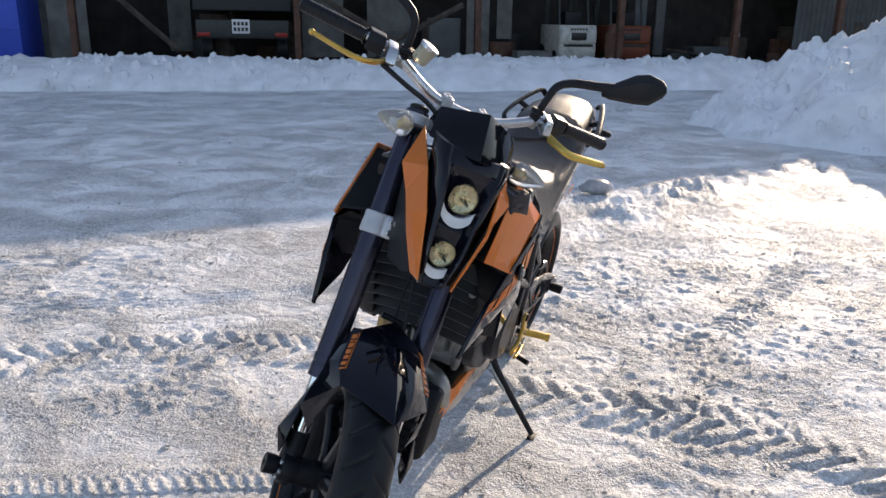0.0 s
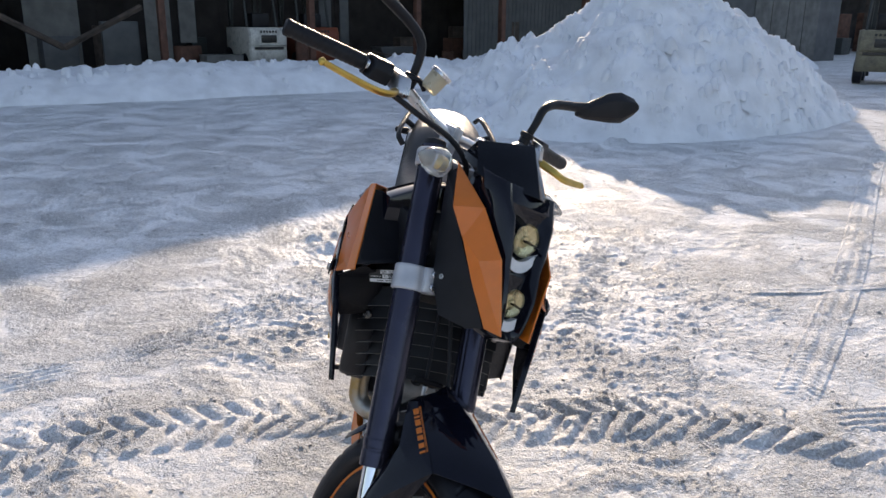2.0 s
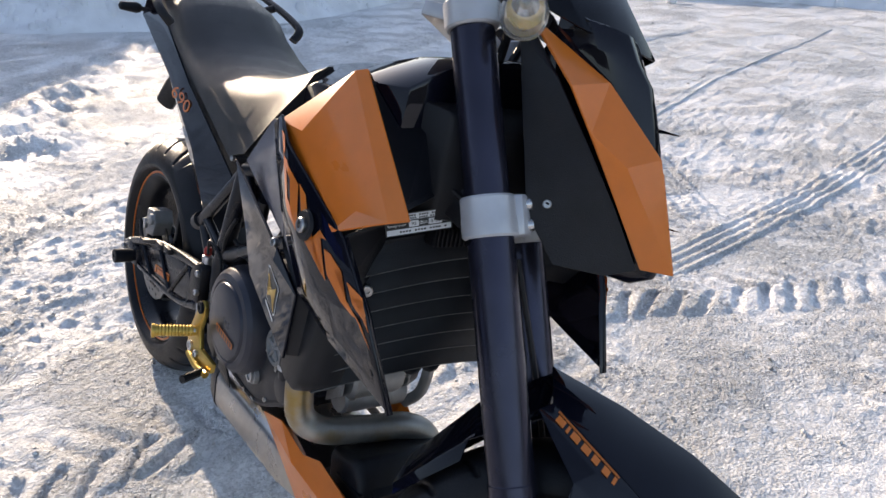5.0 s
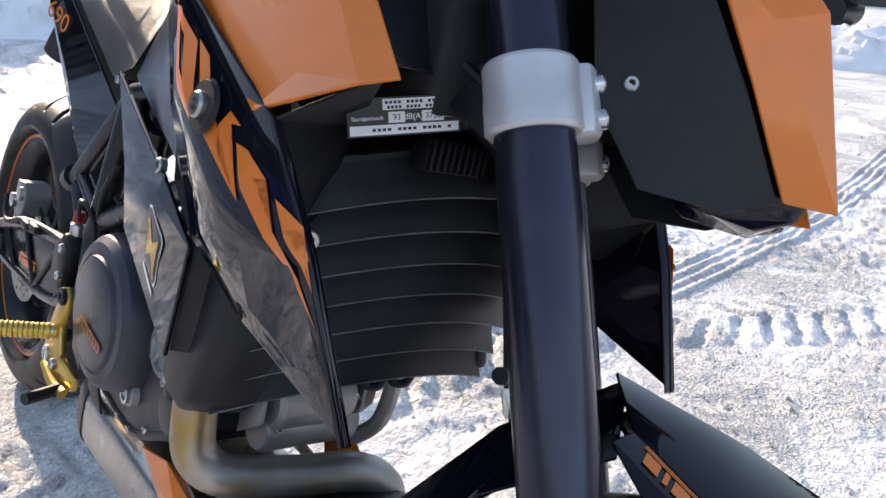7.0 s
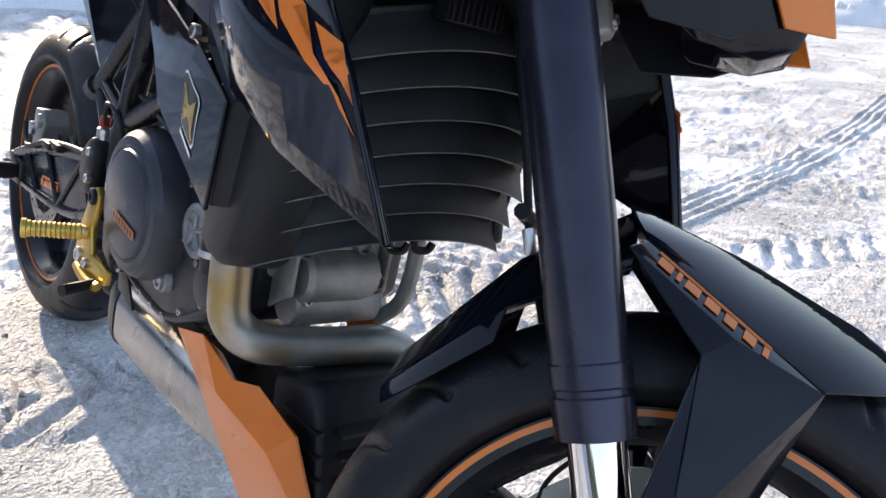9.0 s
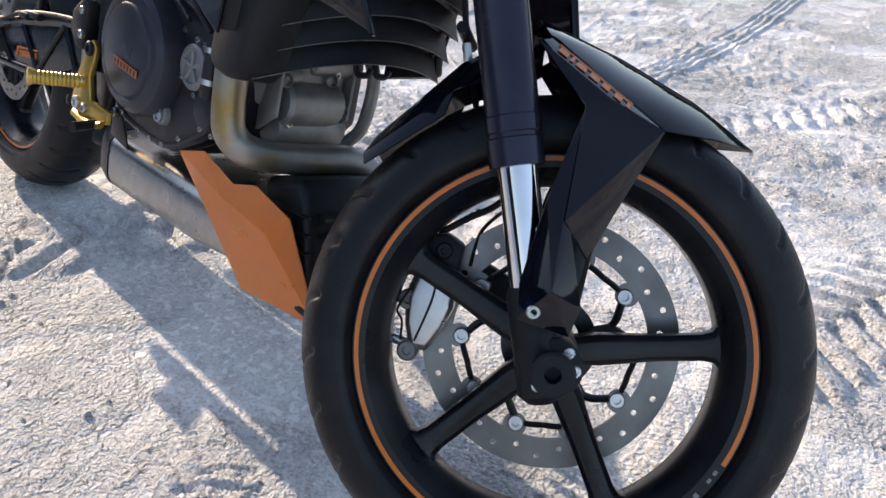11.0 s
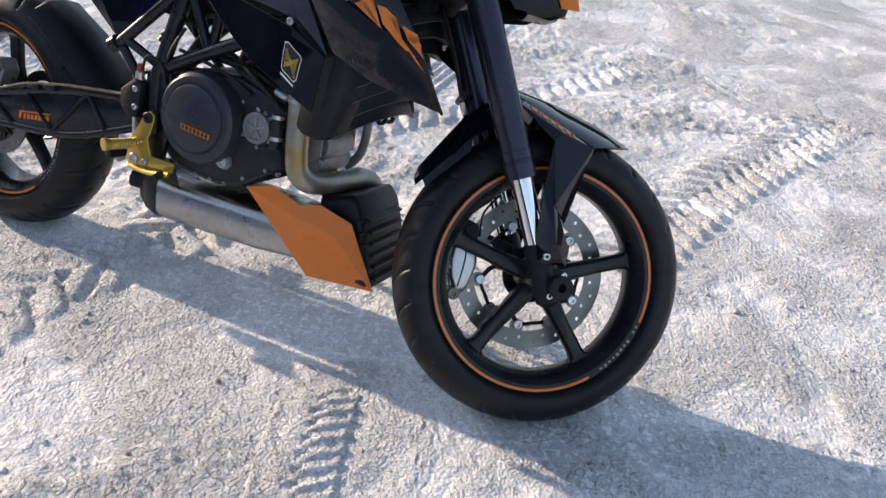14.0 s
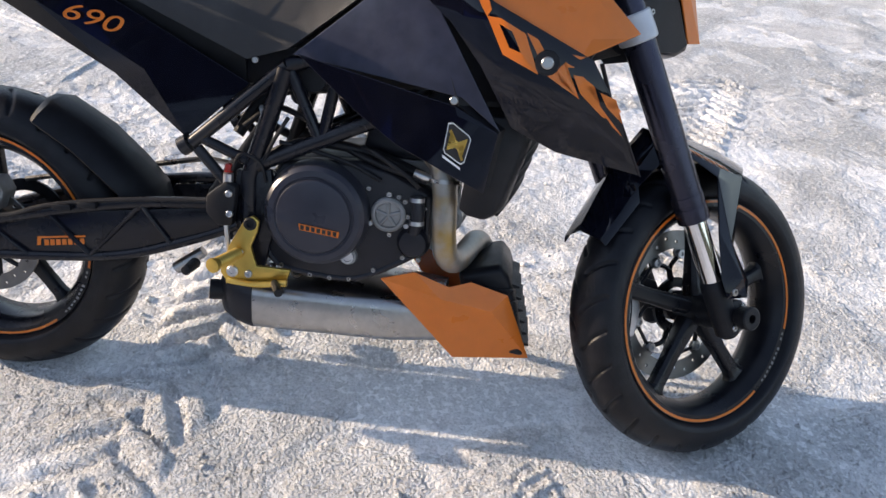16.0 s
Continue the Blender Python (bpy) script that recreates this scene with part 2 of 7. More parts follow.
def lay(poly, surf, faces, lift, side, cuts=3):
    """A thin print: an outline of (x, z) laid on a panel given by its corners and faces."""
    tris = []
    for f in faces:
        for i in range(1, len(f) - 1):
            tris.append([Vector(surf[f[0]]), Vector(surf[f[i]]), Vector(surf[f[i + 1]])])

    def depth(x, z):
        best, far = None, 1e9
        for a, b, c in tris:
            d = (b.x - a.x) * (c.z - a.z) - (c.x - a.x) * (b.z - a.z)
            if abs(d) < 1e-9:
                continue
            u = ((x - a.x) * (c.z - a.z) - (c.x - a.x) * (z - a.z)) / d
            w = ((b.x - a.x) * (z - a.z) - (x - a.x) * (b.z - a.z)) / d
            miss = max(0, -u) + max(0, -w) + max(0, u + w - 1)
            if miss < far:
                far, best = miss, a.y + u * (b.y - a.y) + w * (c.y - a.y)
        return best
    bm = bmesh.new()
    bm.faces.new([bm.verts.new((x, 0, z)) for x, z in poly])
    bmesh.ops.triangulate(bm, faces=bm.faces[:])
    bmesh.ops.subdivide_edges(bm, edges=bm.edges[:], cuts=cuts, use_grid_fill=True)
    for q in bm.verts:
        q.co.y = depth(q.co.x, q.co.z) - lift if side < 0 else lift - depth(q.co.x, q.co.z) - SKEW * q.co.x
    return finish(bm)


def text_mesh(words, size, m):
    """Flat raised letters of the built-in font, in the pose m."""
    cu = bpy.data.curves.new("letters", "FONT")
    cu.body, cu.size, cu.extrude = words, size, 0.0002
    cu.align_x, cu.align_y = "CENTER", "CENTER"
    ob = bpy.data.objects.new("letters", cu)
    me = bpy.data.meshes.new_from_object(ob)
    bpy.data.objects.remove(ob)
    bm = bmesh.new()
    bm.from_mesh(me)
    bpy.data.meshes.remove(me)
    bmesh.ops.transform(bm, matrix=m, verts=bm.verts)
    return bm


SKEW = 0.035  # the body's middle plane drifts to the right towards the front


def lat(side, y, x):
    """Sideways place of a body point given for the right side."""
    return y if side > 0 else -y - SKEW * x


def flip(pts, side):
    return [(p[0], lat(side, p[1], p[0]), p[2]) for p in pts]


def join(*bms):
    out = bmesh.new()
    for b in bms:
        me = bpy.data.meshes.new("tmp")
        b.to_mesh(me)
        b.free()
        out.from_mesh(me)
        bpy.data.meshes.remove(me)
    return out


def lattice(x, y, seed):
    h = np.sin(x * 127.1 + y * 311.7 + seed * 74.7) * 43758.5453
    return h - np.floor(h)


def vnoise(x, y, seed=0):
    """Smooth value noise in 0..1 on arrays."""
    i, j = np.floor(x), np.floor(y)
    f, g = x - i, y - j
    f, g = f * f * (3 - 2 * f), g * g * (3 - 2 * g)
    a, b = lattice(i, j, seed), lattice(i + 1, j, seed)
    c, d = lattice(i, j + 1, seed), lattice(i + 1, j + 1, seed)
    return a + (b - a) * f + (c - a) * g + (a - b - c + d) * f * g


def fbm(x, y, octaves=4, seed=0):
    s = np.zeros_like(x)
    amp, tot = 1.0, 0.0
    for o in range(octaves):
        s += amp * vnoise(x * 2 ** o, y * 2 ** o, seed + o * 13)
        tot += amp
        amp *= 0.5
    return s / tot


def sheet(name, X, Y, Z, material):
    """A mesh from three arrays of a grid."""
    r, c = X.shape
    me = bpy.data.meshes.new(name)
    co = np.stack([X, Y, Z], -1).reshape(-1, 3)
    idx = np.arange(r * c).reshape(r, c)
    q = np.stack([idx[:-1, :-1], idx[:-1, 1:], idx[1:, 1:], idx[1:, :-1]], -1).reshape(-1, 4)
    me.vertices.add(len(co))
    me.vertices.foreach_set("co", co.ravel().astype(np.float32))
    me.loops.add(q.size)
    me.loops.foreach_set("vertex_index", q.ravel().astype(np.int32))
    me.polygons.add(len(q))
    me.polygons.foreach_set("loop_start", (np.arange(len(q)) * 4).astype(np.int32))
    me.polygons.foreach_set("loop_total", np.full(len(q), 4, np.int32))
    me.polygons.foreach_set("use_smooth", np.ones(len(q), bool))
    me.update(calc_edges=True)
    me.validate()
    me.materials.append(material)
    return me

# ---- ground: packed snow and ice, one sheet ----
def graded(lo, hi, fine, a, b, far):
    """Grid lines: fine steps between lo and hi, growing steps out to a and b."""
    mid = np.arange(lo, hi, fine)
    out, s, x = [], fine, hi
    while x < b:
        s = min(s * 1.03, far)
        x += s
        out.append(x)
    left, s, x = [], fine, lo
    while x > a:
        s = min(s * 1.03, far)
        x -= s
        left.append(x)
    return np.concatenate([np.array(left[::-1]), mid, np.array(out)])


def lug_track(X, Y, pts, half, pitch, depth):
    """Chevron lug prints of a tractor tyre along a line of points."""
    H = np.zeros_like(X)
    run = 0.0
    for (ax, ay), (bx, by) in zip(pts, pts[1:]):
        L = math.hypot(bx - ax, by - ay)
        ux, uy = (bx - ax) / L, (by - ay) / L
        s = (X - ax) * ux + (Y - ay) * uy
        d = -(X - ax) * uy + (Y - ay) * ux + 0.03 * (vnoise(X * 3, Y * 3, 5) - 0.5)
        on = (s > 0) & (s < L) & (np.abs(d) < half * 1.25)
        ph = ((s + run) / pitch + np.abs(d) / half * 0.9 + 0.5 * (d > 0)) % 1.0
        lug = np.clip(np.minimum(ph, 1 - ph) * 8 - 1.0, 0, 1)
        edge = np.clip((half * 1.05 - np.abs(d)) / 0.03, 0, 1)
        H = np.where(on, edge * (lug * depth - 0.3 * depth) * (0.5 + vnoise(X * 6, Y * 6, 9)), H)
        run += L
    return H


def rib_track(X, Y, pts, half, ribs, depth):
    """Fine rib prints of a road tyre along a line of points."""
    H = np.zeros_like(X)
    for (ax, ay), (bx, by) in zip(pts, pts[1:]):
        L = math.hypot(bx - ax, by - ay)
        ux, uy = (bx - ax) / L, (by - ay) / L
        s = (X - ax) * ux + (Y - ay) * uy
        d = -(X - ax) * uy + (Y - ay) * ux
        on = (s > -0.05) & (s < L + 0.05) & (np.abs(d) < half)
        H = np.where(on, depth * (np.cos(d / half * math.pi * ribs) - 0.6) * (0.3 + vnoise(X * 5, Y * 5, 21)), H)
    return H


def berm(X, Y, pts, half, height):
    """A low ridge of pushed-up snow lumps along a line of points."""
    H = np.zeros_like(X)
    for (ax, ay), (bx, by) in zip(pts, pts[1:]):
        L = math.hypot(bx - ax, by - ay)
        ux, uy = (bx - ax) / L, (by - ay) / L
        s = np.clip((X - ax) * ux + (Y - ay) * uy, 0, L)
        d = np.hypot(X - ax - s * ux, Y - ay - s * uy)
        H = np.maximum(H, np.clip(1 - d / half, 0, 1) ** 0.8)
    lump = np.clip(fbm(X * 5.5, Y * 5.5, 4, 33) - 0.40, 0, 1) * 2.6
    return H * height * lump


gx = graded(-1.3, 2.0, 0.0108, -260, 300, 14.0)
gy = graded(0.5, 4.1, 0.0108, -200, 320, 14.0)
X, Y = np.meshgrid(gx, gy)
R = np.hypot(X - 0.1, Y - 2.2)
near = np.clip((9 - R) / 6, 0, 1)
patch = np.clip(fbm(X * 1.1, Y * 1.1, 3, 3) * 4.2 - 1.6, 0, 1)
warp = 0.6 * vnoise(X * 7, Y * 7, 40)
crumb = np.clip(fbm(X * 26 + warp, Y * 26, 3, 7) - 0.46, 0, 1)
clod = np.clip(fbm(X * 11 + warp, Y * 11 - warp, 3, 17) - 0.50, 0, 1) ** 0.8
ridge = 1 - 2 * np.abs(fbm(X * 5.5 + warp, Y * 7.5, 3, 61) - 0.5)
Z = 0.025 * (fbm(X * 0.5, Y * 0.5, 3, 1) - 0.5) * np.clip((R - 0.9) / 1.5, 0, 1)
Z = Z + near * (patch * (crumb * 0.034 + clod * 0.014) + (0.3 + 0.7 * patch) * (0.011 * (fbm(X * 9, Y * 9, 3, 2) - 0.5) + 0.012 * (fbm(X * 40, Y * 40, 2, 52) - 0.5)) + 0.007 * patch * np.clip(ridge - 0.86, 0, 1) * 7)
Z = Z + np.clip((16 - R) / 8, 0, 1) * (0.022 * (fbm(X * 3.1, Y * 3.1, 3, 4) - 0.5) + 0.014 * (fbm(X * 9, Y * 9, 3, 24) - 0.5)) * np.clip((R - 1.5) / 3, 0, 1)
Z = Z + np.clip((40 - R) / 20, 0, 1) * 0.05 * (fbm(X * 0.9, Y * 1.4, 4, 14) - 0.5) * np.clip((R - 3) / 5, 0, 1)
Z = Z + lug_track(X, Y, [(-2.6, 2.35), (-1.61, 2.76), (-1.26, 2.89), (-0.75, 2.97), (-0.2, 2.94), (0.05, 2.84), (0.2, 2.68), (0.5, 2.62), (1.0, 2.50), (1.25, 2.38), (1.5, 2.20), (1.7, 1.96), (2.0, 1.68), (2.6, 1.2)], 0.15, 0.100, 0.016)
Z = Z + lug_track(X, Y, [(0.45, 1.38), (0.70, 1.24), (1.04, 1.06), (1.34, 0.82), (2.1, 0.25)], 0.15, 0.085, 0.017)
Z = Z + lug_track(X, Y, [(1.3, 3.3), (1.75, 3.9), (2.3, 4.9)], 0.09, 0.05, 0.010)
Z = Z + rib_track(X, Y, [(-2.5, 3.2), (-0.8, 3.6), (0.6, 4.4)], 0.10, 5, 0.005)
Z = Z + berm(X, Y, [(0.70, 5.1), (1.28, 5.6), (1.83, 6.27), (2.6, 7.05), (3.3, 7.5), (4.1, 7.9), (5.2, 8.6)], 0.40, 0.10)
snow_ground = bpy.data.materials.new("packed_snow_and_ice")
snow_ground.use_nodes = True


def build_snow(m):
    nt = m.node_tree
    p = nt.nodes["Principled BSDF"]
    g = nt.nodes.new("ShaderNodeNewGeometry")

    def tex(s, d=6.0, dist=0.0):
        n = nt.nodes.new("ShaderNodeTexNoise")
        n.inputs["Scale"].default_value, n.inputs["Detail"].default_value, n.inputs["Distortion"].default_value = s, d, dist
        nt.links.new(g.outputs["Position"], n.inputs["Vector"])
        return n.outputs["Fac"]

    def rng(src, a, b, c, d):
        r = nt.nodes.new("ShaderNodeMapRange")
        for i, v in zip((1, 2, 3, 4), (a, b, c, d)):
            r.inputs[i].default_value = v
        nt.links.new(src, r.inputs[0])
        return r.outputs[0]

    def mix(f, a, b):
        x = nt.nodes.new("ShaderNodeMix")
        x.data_type = "RGBA"
        nt.links.new(f, x.inputs[0])
        for i, v in ((6, a), (7, b)):
            if isinstance(v, tuple):
                x.inputs[i].default_value = (*v, 1)
            else:
                nt.links.new(v, x.inputs[i])
        return x.outputs[2]
    ice = rng(tex(1.3, 5, 0.6), 0.44, 0.60, 0, 1)
    col = mix(ice, (0.87, 0.875, 0.88), (0.64, 0.65, 0.655))
    col = mix(rng(tex(0.8, 8, 1.2), 0.55, 0.74, 0, 0.4), col, (0.52, 0.52, 0.51))
    col = mix(rng(tex(30, 6, 0.5), 0.50, 0.64, 0, 0.40), col, (0.47, 0.47, 0.47))
    col = mix(rng(tex(5.0, 9, 0.6), 0.66, 0.72, 0, 0.4), col, (0.26, 0.25, 0.24))
    col = mix(rng(tex(150, 3), 0.48, 0.64, 0, 0.45), col, (0.40, 0.40, 0.40))
    col = mix(rng(tex(60, 5, 0.4), 0.53, 0.60, 0, 0.8), col, (0.94, 0.945, 0.95))
    col = mix(rng(tex(0.9, 10, 0.4), 0.715, 0.735, 0, 0.8), col, (0.07, 0.065, 0.055))
    nt.links.new(col, p.inputs["Base Color"])
    p.inputs["Specular IOR Level"].default_value = 0.09
    nt.links.new(rng(ice, 0, 1, 0.60, 0.38), p.inputs["Roughness"])
    p.inputs["Subsurface Weight"].default_value = 0.15
    p.inputs["Subsurface Radius"].default_value = (1.0, 0.95, 0.9)
    p.inputs["Subsurface Scale"].default_value = 0.006

    def relief(src, strength, distance, below=None):
        b = nt.nodes.new("ShaderNodeBump")
        b.inputs["Strength"].default_value, b.inputs["Distance"].default_value = strength, distance
        nt.links.new(src, b.inputs["Height"])
        if below:
            nt.links.new(below, b.inputs["Normal"])
        return b.outputs[0]

    def times(a, b):
        m2 = nt.nodes.new("ShaderNodeMath")
        m2.operation = "MULTIPLY"
        nt.links.new(a, m2.inputs[0])
        nt.links.new(b, m2.inputs[1])
        return m2.outputs[0]

    def grain(scale):
        v = nt.nodes.new("ShaderNodeTexVoronoi")
        v.feature = "SMOOTH_F1"
        v.inputs["Scale"].default_value, v.inputs["Detail"].default_value = scale, 2.0
        v.inputs["Smoothness"].default_value = 0.35
        nt.links.new(g.outputs["Position"], v.inputs["Vector"])
        return rng(v.outputs["Distance"], 0, 0.8, 1, 0)
    rough = rng(tex(2.6, 7, 0.8), 0.42, 0.58, 0.22, 1.0)
    n = relief(times(tex(130, 5), rough), 1.0, 0.027)
    n = relief(times(grain(54), rough), 0.9, 0.011, n)
    n = relief(times(tex(38, 8), rough), 0.8, 0.018, n)
    n = relief(tex(15, 7, 0.2), 0.7, 0.024, n)
    n = relief(tex(4.5, 9, 0.9), 0.6, 0.036, n)
    nt.links.new(n, p.inputs["Normal"])


build_snow(snow_ground)
ground = new("ground", sheet("ground", X, Y, Z, snow_ground))
tagged(ground, "packed icy snow yard with lug tyre tracks", "ground", kind="structure")


def ground_z(x, y):
    """Height of the ground sheet under points, between its grid lines."""
    i, j = np.clip(np.searchsorted(gy, y) - 1, 0, len(gy) - 2), np.clip(np.searchsorted(gx, x) - 1, 0, len(gx) - 2)
    b, a = (y - gy[i]) / (gy[i + 1] - gy[i]), (x - gx[j]) / (gx[j + 1] - gx[j])
    return (Z[i, j] * (1 - a) + Z[i, j + 1] * a) * (1 - b) + (Z[i + 1, j] * (1 - a) + Z[i + 1, j + 1] * a) * b


def tyre_print(pts, half, ribs, depth, label, seed, lug=0.0):
    """A strip of squeezed snow with the ribs of a road tyre along a smooth line."""
    line = curve_points([(x, y, 0) for x, y in pts], 90)
    c = np.array([(q.x, q.y) for q in line])
    d = np.gradient(c, axis=0)
    d /= np.linalg.norm(d, axis=1)[:, None]
    nrm = np.stack([-d[:, 1], d[:, 0]], -1)
    w = np.linspace(-half, half, ribs * 8 + 1)
    X1 = c[:, 0][:, None] + nrm[:, 0][:, None] * w
    Y1 = c[:, 1][:, None] + nrm[:, 1][:, None] * w
    s = np.concatenate([[0], np.cumsum(np.linalg.norm(np.diff(c, axis=0), axis=1))])[:, None]
    prof = depth * (0.35 - 0.65 * np.cos(w / half * math.pi * ribs))[None, :] * (0.45 + 0.8 * vnoise(X1 * 4, Y1 * 4, seed))
    if lug:
        prof = prof + lug * np.clip(1.6 * np.sin(s * 150 + np.abs(w)[None, :] * 75 + 2.0 * np.sign(w)[None, :]), 0, 1) * np.clip(0.2 + 1.6 * vnoise(X1 * 6, Y1 * 6, seed + 5), 0, 1)
    edge = np.clip((half - np.abs(w)) / (half * 0.12), 0, 1)[None, :]
    ends = np.clip(np.minimum(s, s[-1] - s) / 0.3, 0, 1)
    Z1 = ground_z(X1, Y1) + (prof + 0.004) * edge * ends - 0.02 * (1 - edge * ends)
    return tagged(new("tyre_track", sheet("tyre_track", X1, Y1, Z1, snow_ground)), label, "tyre track", kind="structure")


RIBBED, TREAD = "ribbed tyre track pressed into the icy snow", "fine herringbone tyre track pressed into the snow"
tyre_print([(1.5, 2.28), (1.75, 2.20), (2.07, 2.12), (2.33, 2.065), (2.96, 1.93), (4.14, 1.77), (6.0, 1.62), (8.0, 1.45)], 0.088, 4, 0.0085, RIBBED, 3)
tyre_print([(2.16, 3.52), (2.74, 3.32), (3.35, 3.2), (3.91, 3.11), (5.15, 3.17), (6.02, 3.16), (9.0, 3.0)], 0.05, 1, 0.008, RIBBED, 7)
tyre_print([(1.55, 2.27), (1.68, 2.37), (2.23, 2.77), (2.95, 3.31), (3.65, 3.87), (5.47, 5.38), (7.5, 7.0)], 0.095, 3, 0.004, TREAD, 11, 0.0045)
tyre_print([(2.2, 2.1), (2.44, 2.30), (3.19, 2.88), (4.04, 3.59), (6.06, 5.31), (8.9, 7.76)], 0.11, 4, 0.004, TREAD, 13, 0.0045)
tyre_print([(0.0, 2.04), (-0.20, 2.06), (-0.38, 2.06), (-0.53, 2.05), (-0.84, 2.0), (-1.13, 1.97), (-2.0, 1.85)], 0.095, 3, 0.003, TREAD, 17, 0.005)
tyre_print([(5.2, 5.3), (5.7, 4.75), (6.6, 4.4), (8.5, 4.2)], 0.09, 3, 0.006, RIBBED, 19)

# ---- snow bank along the shed and the ploughed heap ----
BANK = Matrix.Translation((-3.2, 14.2, 0)) @ Matrix.Rotation(radians(13.0), 4, "Z")


def lumps(X, Y, Z, n, size, seed, power=2.5):
    """Loose rounded snow lumps strewn over a sheet, as one mesh's points and faces."""
    rng = np.random.default_rng(seed)
    base = np.array([(1.1, 0, -1), (0.75, 0.75, -1), (0, 1.1, -1), (-0.75, 0.75, -1), (-1.1, 0, -1), (-0.75, -0.75, -1), (0, -1.1, -1), (0.75, -0.75, -1),
                     (0.55, 0.25, 0.7), (-0.1, 0.6, 0.75), (-0.6, -0.1, 0.7), (0.1, -0.55, 0.72), (0, 0, 1)])
    faces = [(0, 1, 8), (1, 2, 9), (1, 9, 8), (2, 3, 9), (3, 4, 10), (3, 10, 9), (4, 5, 10), (5, 6, 11), (5, 11, 10), (6, 7, 11), (7, 0, 8), (7, 8, 11), (8, 9, 12), (9, 10, 12), (10, 11, 12), (11, 8, 12)]
    i, j = rng.integers(0, X.shape[0] - 1, n), rng.integers(0, X.shape[1] - 1, n)
    keep = Z[i, j] > 0.03
    i, j = i[keep], j[keep]
    n = len(i)
    r = size * (0.12 + rng.uniform(0, 1, n) ** power)
    p = np.stack([X[i, j], Y[i, j], Z[i, j] - 0.30 * r], -1)
    a = rng.uniform(0, math.tau, n)
    b = base[None] * (1 + rng.uniform(-0.3, 0.3, (n, len(base), 3))) * r[:, None, None]
    v = np.stack([b[..., 0] * np.cos(a)[:, None] - b[..., 1] * np.sin(a)[:, None], b[..., 0] * np.sin(a)[:, None] + b[..., 1] * np.cos(a)[:, None], b[..., 2]], -1) + p[:, None]
    f = np.array(faces)[None] + (np.arange(n) * len(base))[:, None, None]
    return v.reshape(-1, 3), f.reshape(-1, 3)


def strew(name, X, Y, Z, m, n, size, label, seed, power=2.5):
    v, f = lumps(X, Y, Z, n, size, seed, power)
    me = bpy.data.meshes.new(name)
    me.from_pydata(v.tolist(), [], f.tolist())
    me.polygons.foreach_set("use_smooth", np.ones(len(f), bool))
    me.materials.append(SNOWW)
    ob = new(name, me)
    ob.matrix_basis = m
    return tagged(ob, label, "snow lumps", kind="stuff")


def bank(name, m, length, depth, height, label, seed, fine=0.09):
    u = np.arange(-length / 2, length / 2, fine * 1.6)
    v = np.arange(0, depth, fine)
    U, V = np.meshgrid(u, v)
    w = np.sin(np.clip(V / depth, 0, 1) * math.pi) ** 0.75
    h = height * w * (0.75 + 0.5 * fbm(U * 0.8, V * 0.8, 3, seed)) + w ** 0.5 * (0.22 * (fbm(U * 4, V * 4, 4, seed + 3) - 0.5) + 0.20 * np.clip(fbm(U * 6, V * 6, 3, seed + 8) - 0.5, 0, 1))
    ob = new(name, sheet(name, U, V + 0.3 * (fbm(U * 0.6, V, 2, seed + 5) - 0.5), h - 0.05, SNOWW))
    ob.matrix_basis = m
    strew("snow_lumps", U, V, h - 0.05, m, int(length * 55), 0.11, "loose snow lumps on the ploughed ridge", seed + 20)
    return tagged(ob, label, "snow bank", kind="structure")


bank("snow_bank", BANK, 46, 2.4, 0.55, "low ridge of ploughed snow in front of the shed", 11)
for (ax, ay), (bx, by), h, sd in (((24.0, 18.6), (11.0, 6.7), 0.7, 61), ((10.8, 6.9), (11.8, -1.5), 0.5, 71), ((11.9, -1.0), (11.0, -16), 0.7, 81)):
    ln, an = math.hypot(bx - ax, by - ay), math.atan2(by - ay, bx - ax)
    bank("snow_bank", Matrix.Translation(((ax + bx) / 2, (ay + by) / 2, 0)) @ Matrix.Rotation(an, 4, "Z"), ln + 1.0, 2.6, h, "ploughed ridge of lumpy snow at the yard's edge", sd)


def heap(name, cx, cy, rx, ry, height, turn, label, seed, fine=0.05):
    u = np.arange(-1.25, 1.25, fine / rx)
    v = np.arange(-1.25, 1.25, fine / ry)
    U, V = np.meshgrid(u, v)
    r = np.hypot(U, V) * (1 + 0.35 * (fbm(U * 2 + 9, V * 2, 3, seed) - 0.5))
    h = height * np.clip(1.18 - 1.18 * r ** 1.25, -0.05, 0.93)
    k = np.clip(h / height * 4, 0, 1)
    lump = np.abs(fbm(U * rx * 1.7, V * ry * 1.7, 4, seed + 2) - 0.5)
    h = h + k * (0.75 * (fbm(U * rx * 1.1, V * ry * 1.1, 4, seed + 1) - 0.5) - 0.7 * lump + 0.16 * (fbm(U * rx * 5, V * ry * 5, 4, seed + 4) - 0.5) + 0.22 * np.clip(fbm(U * rx * 3.5, V * ry * 3.5, 3, seed + 6) - 0.52, 0, 1)) - 0.04
    ob = new(name, sheet(name, U * rx, V * ry, h, SNOWW))
    ob.matrix_basis = Matrix.Translation((cx, cy, 0)) @ Matrix.Rotation(radians(turn), 4, "Z")
    strew("snow_lumps", U * rx, V * ry, h, ob.matrix_basis, 5500, 0.10, "broken snow lumps on the ploughed heap", seed + 20, 3.5)
    return tagged(ob, label, "snow heap", kind="stuff")


heap("snow_heap", 6.7, 10.5, 3.5, 2.6, 1.95, 8, "tall ploughed heap of lumpy dirty snow", 31)


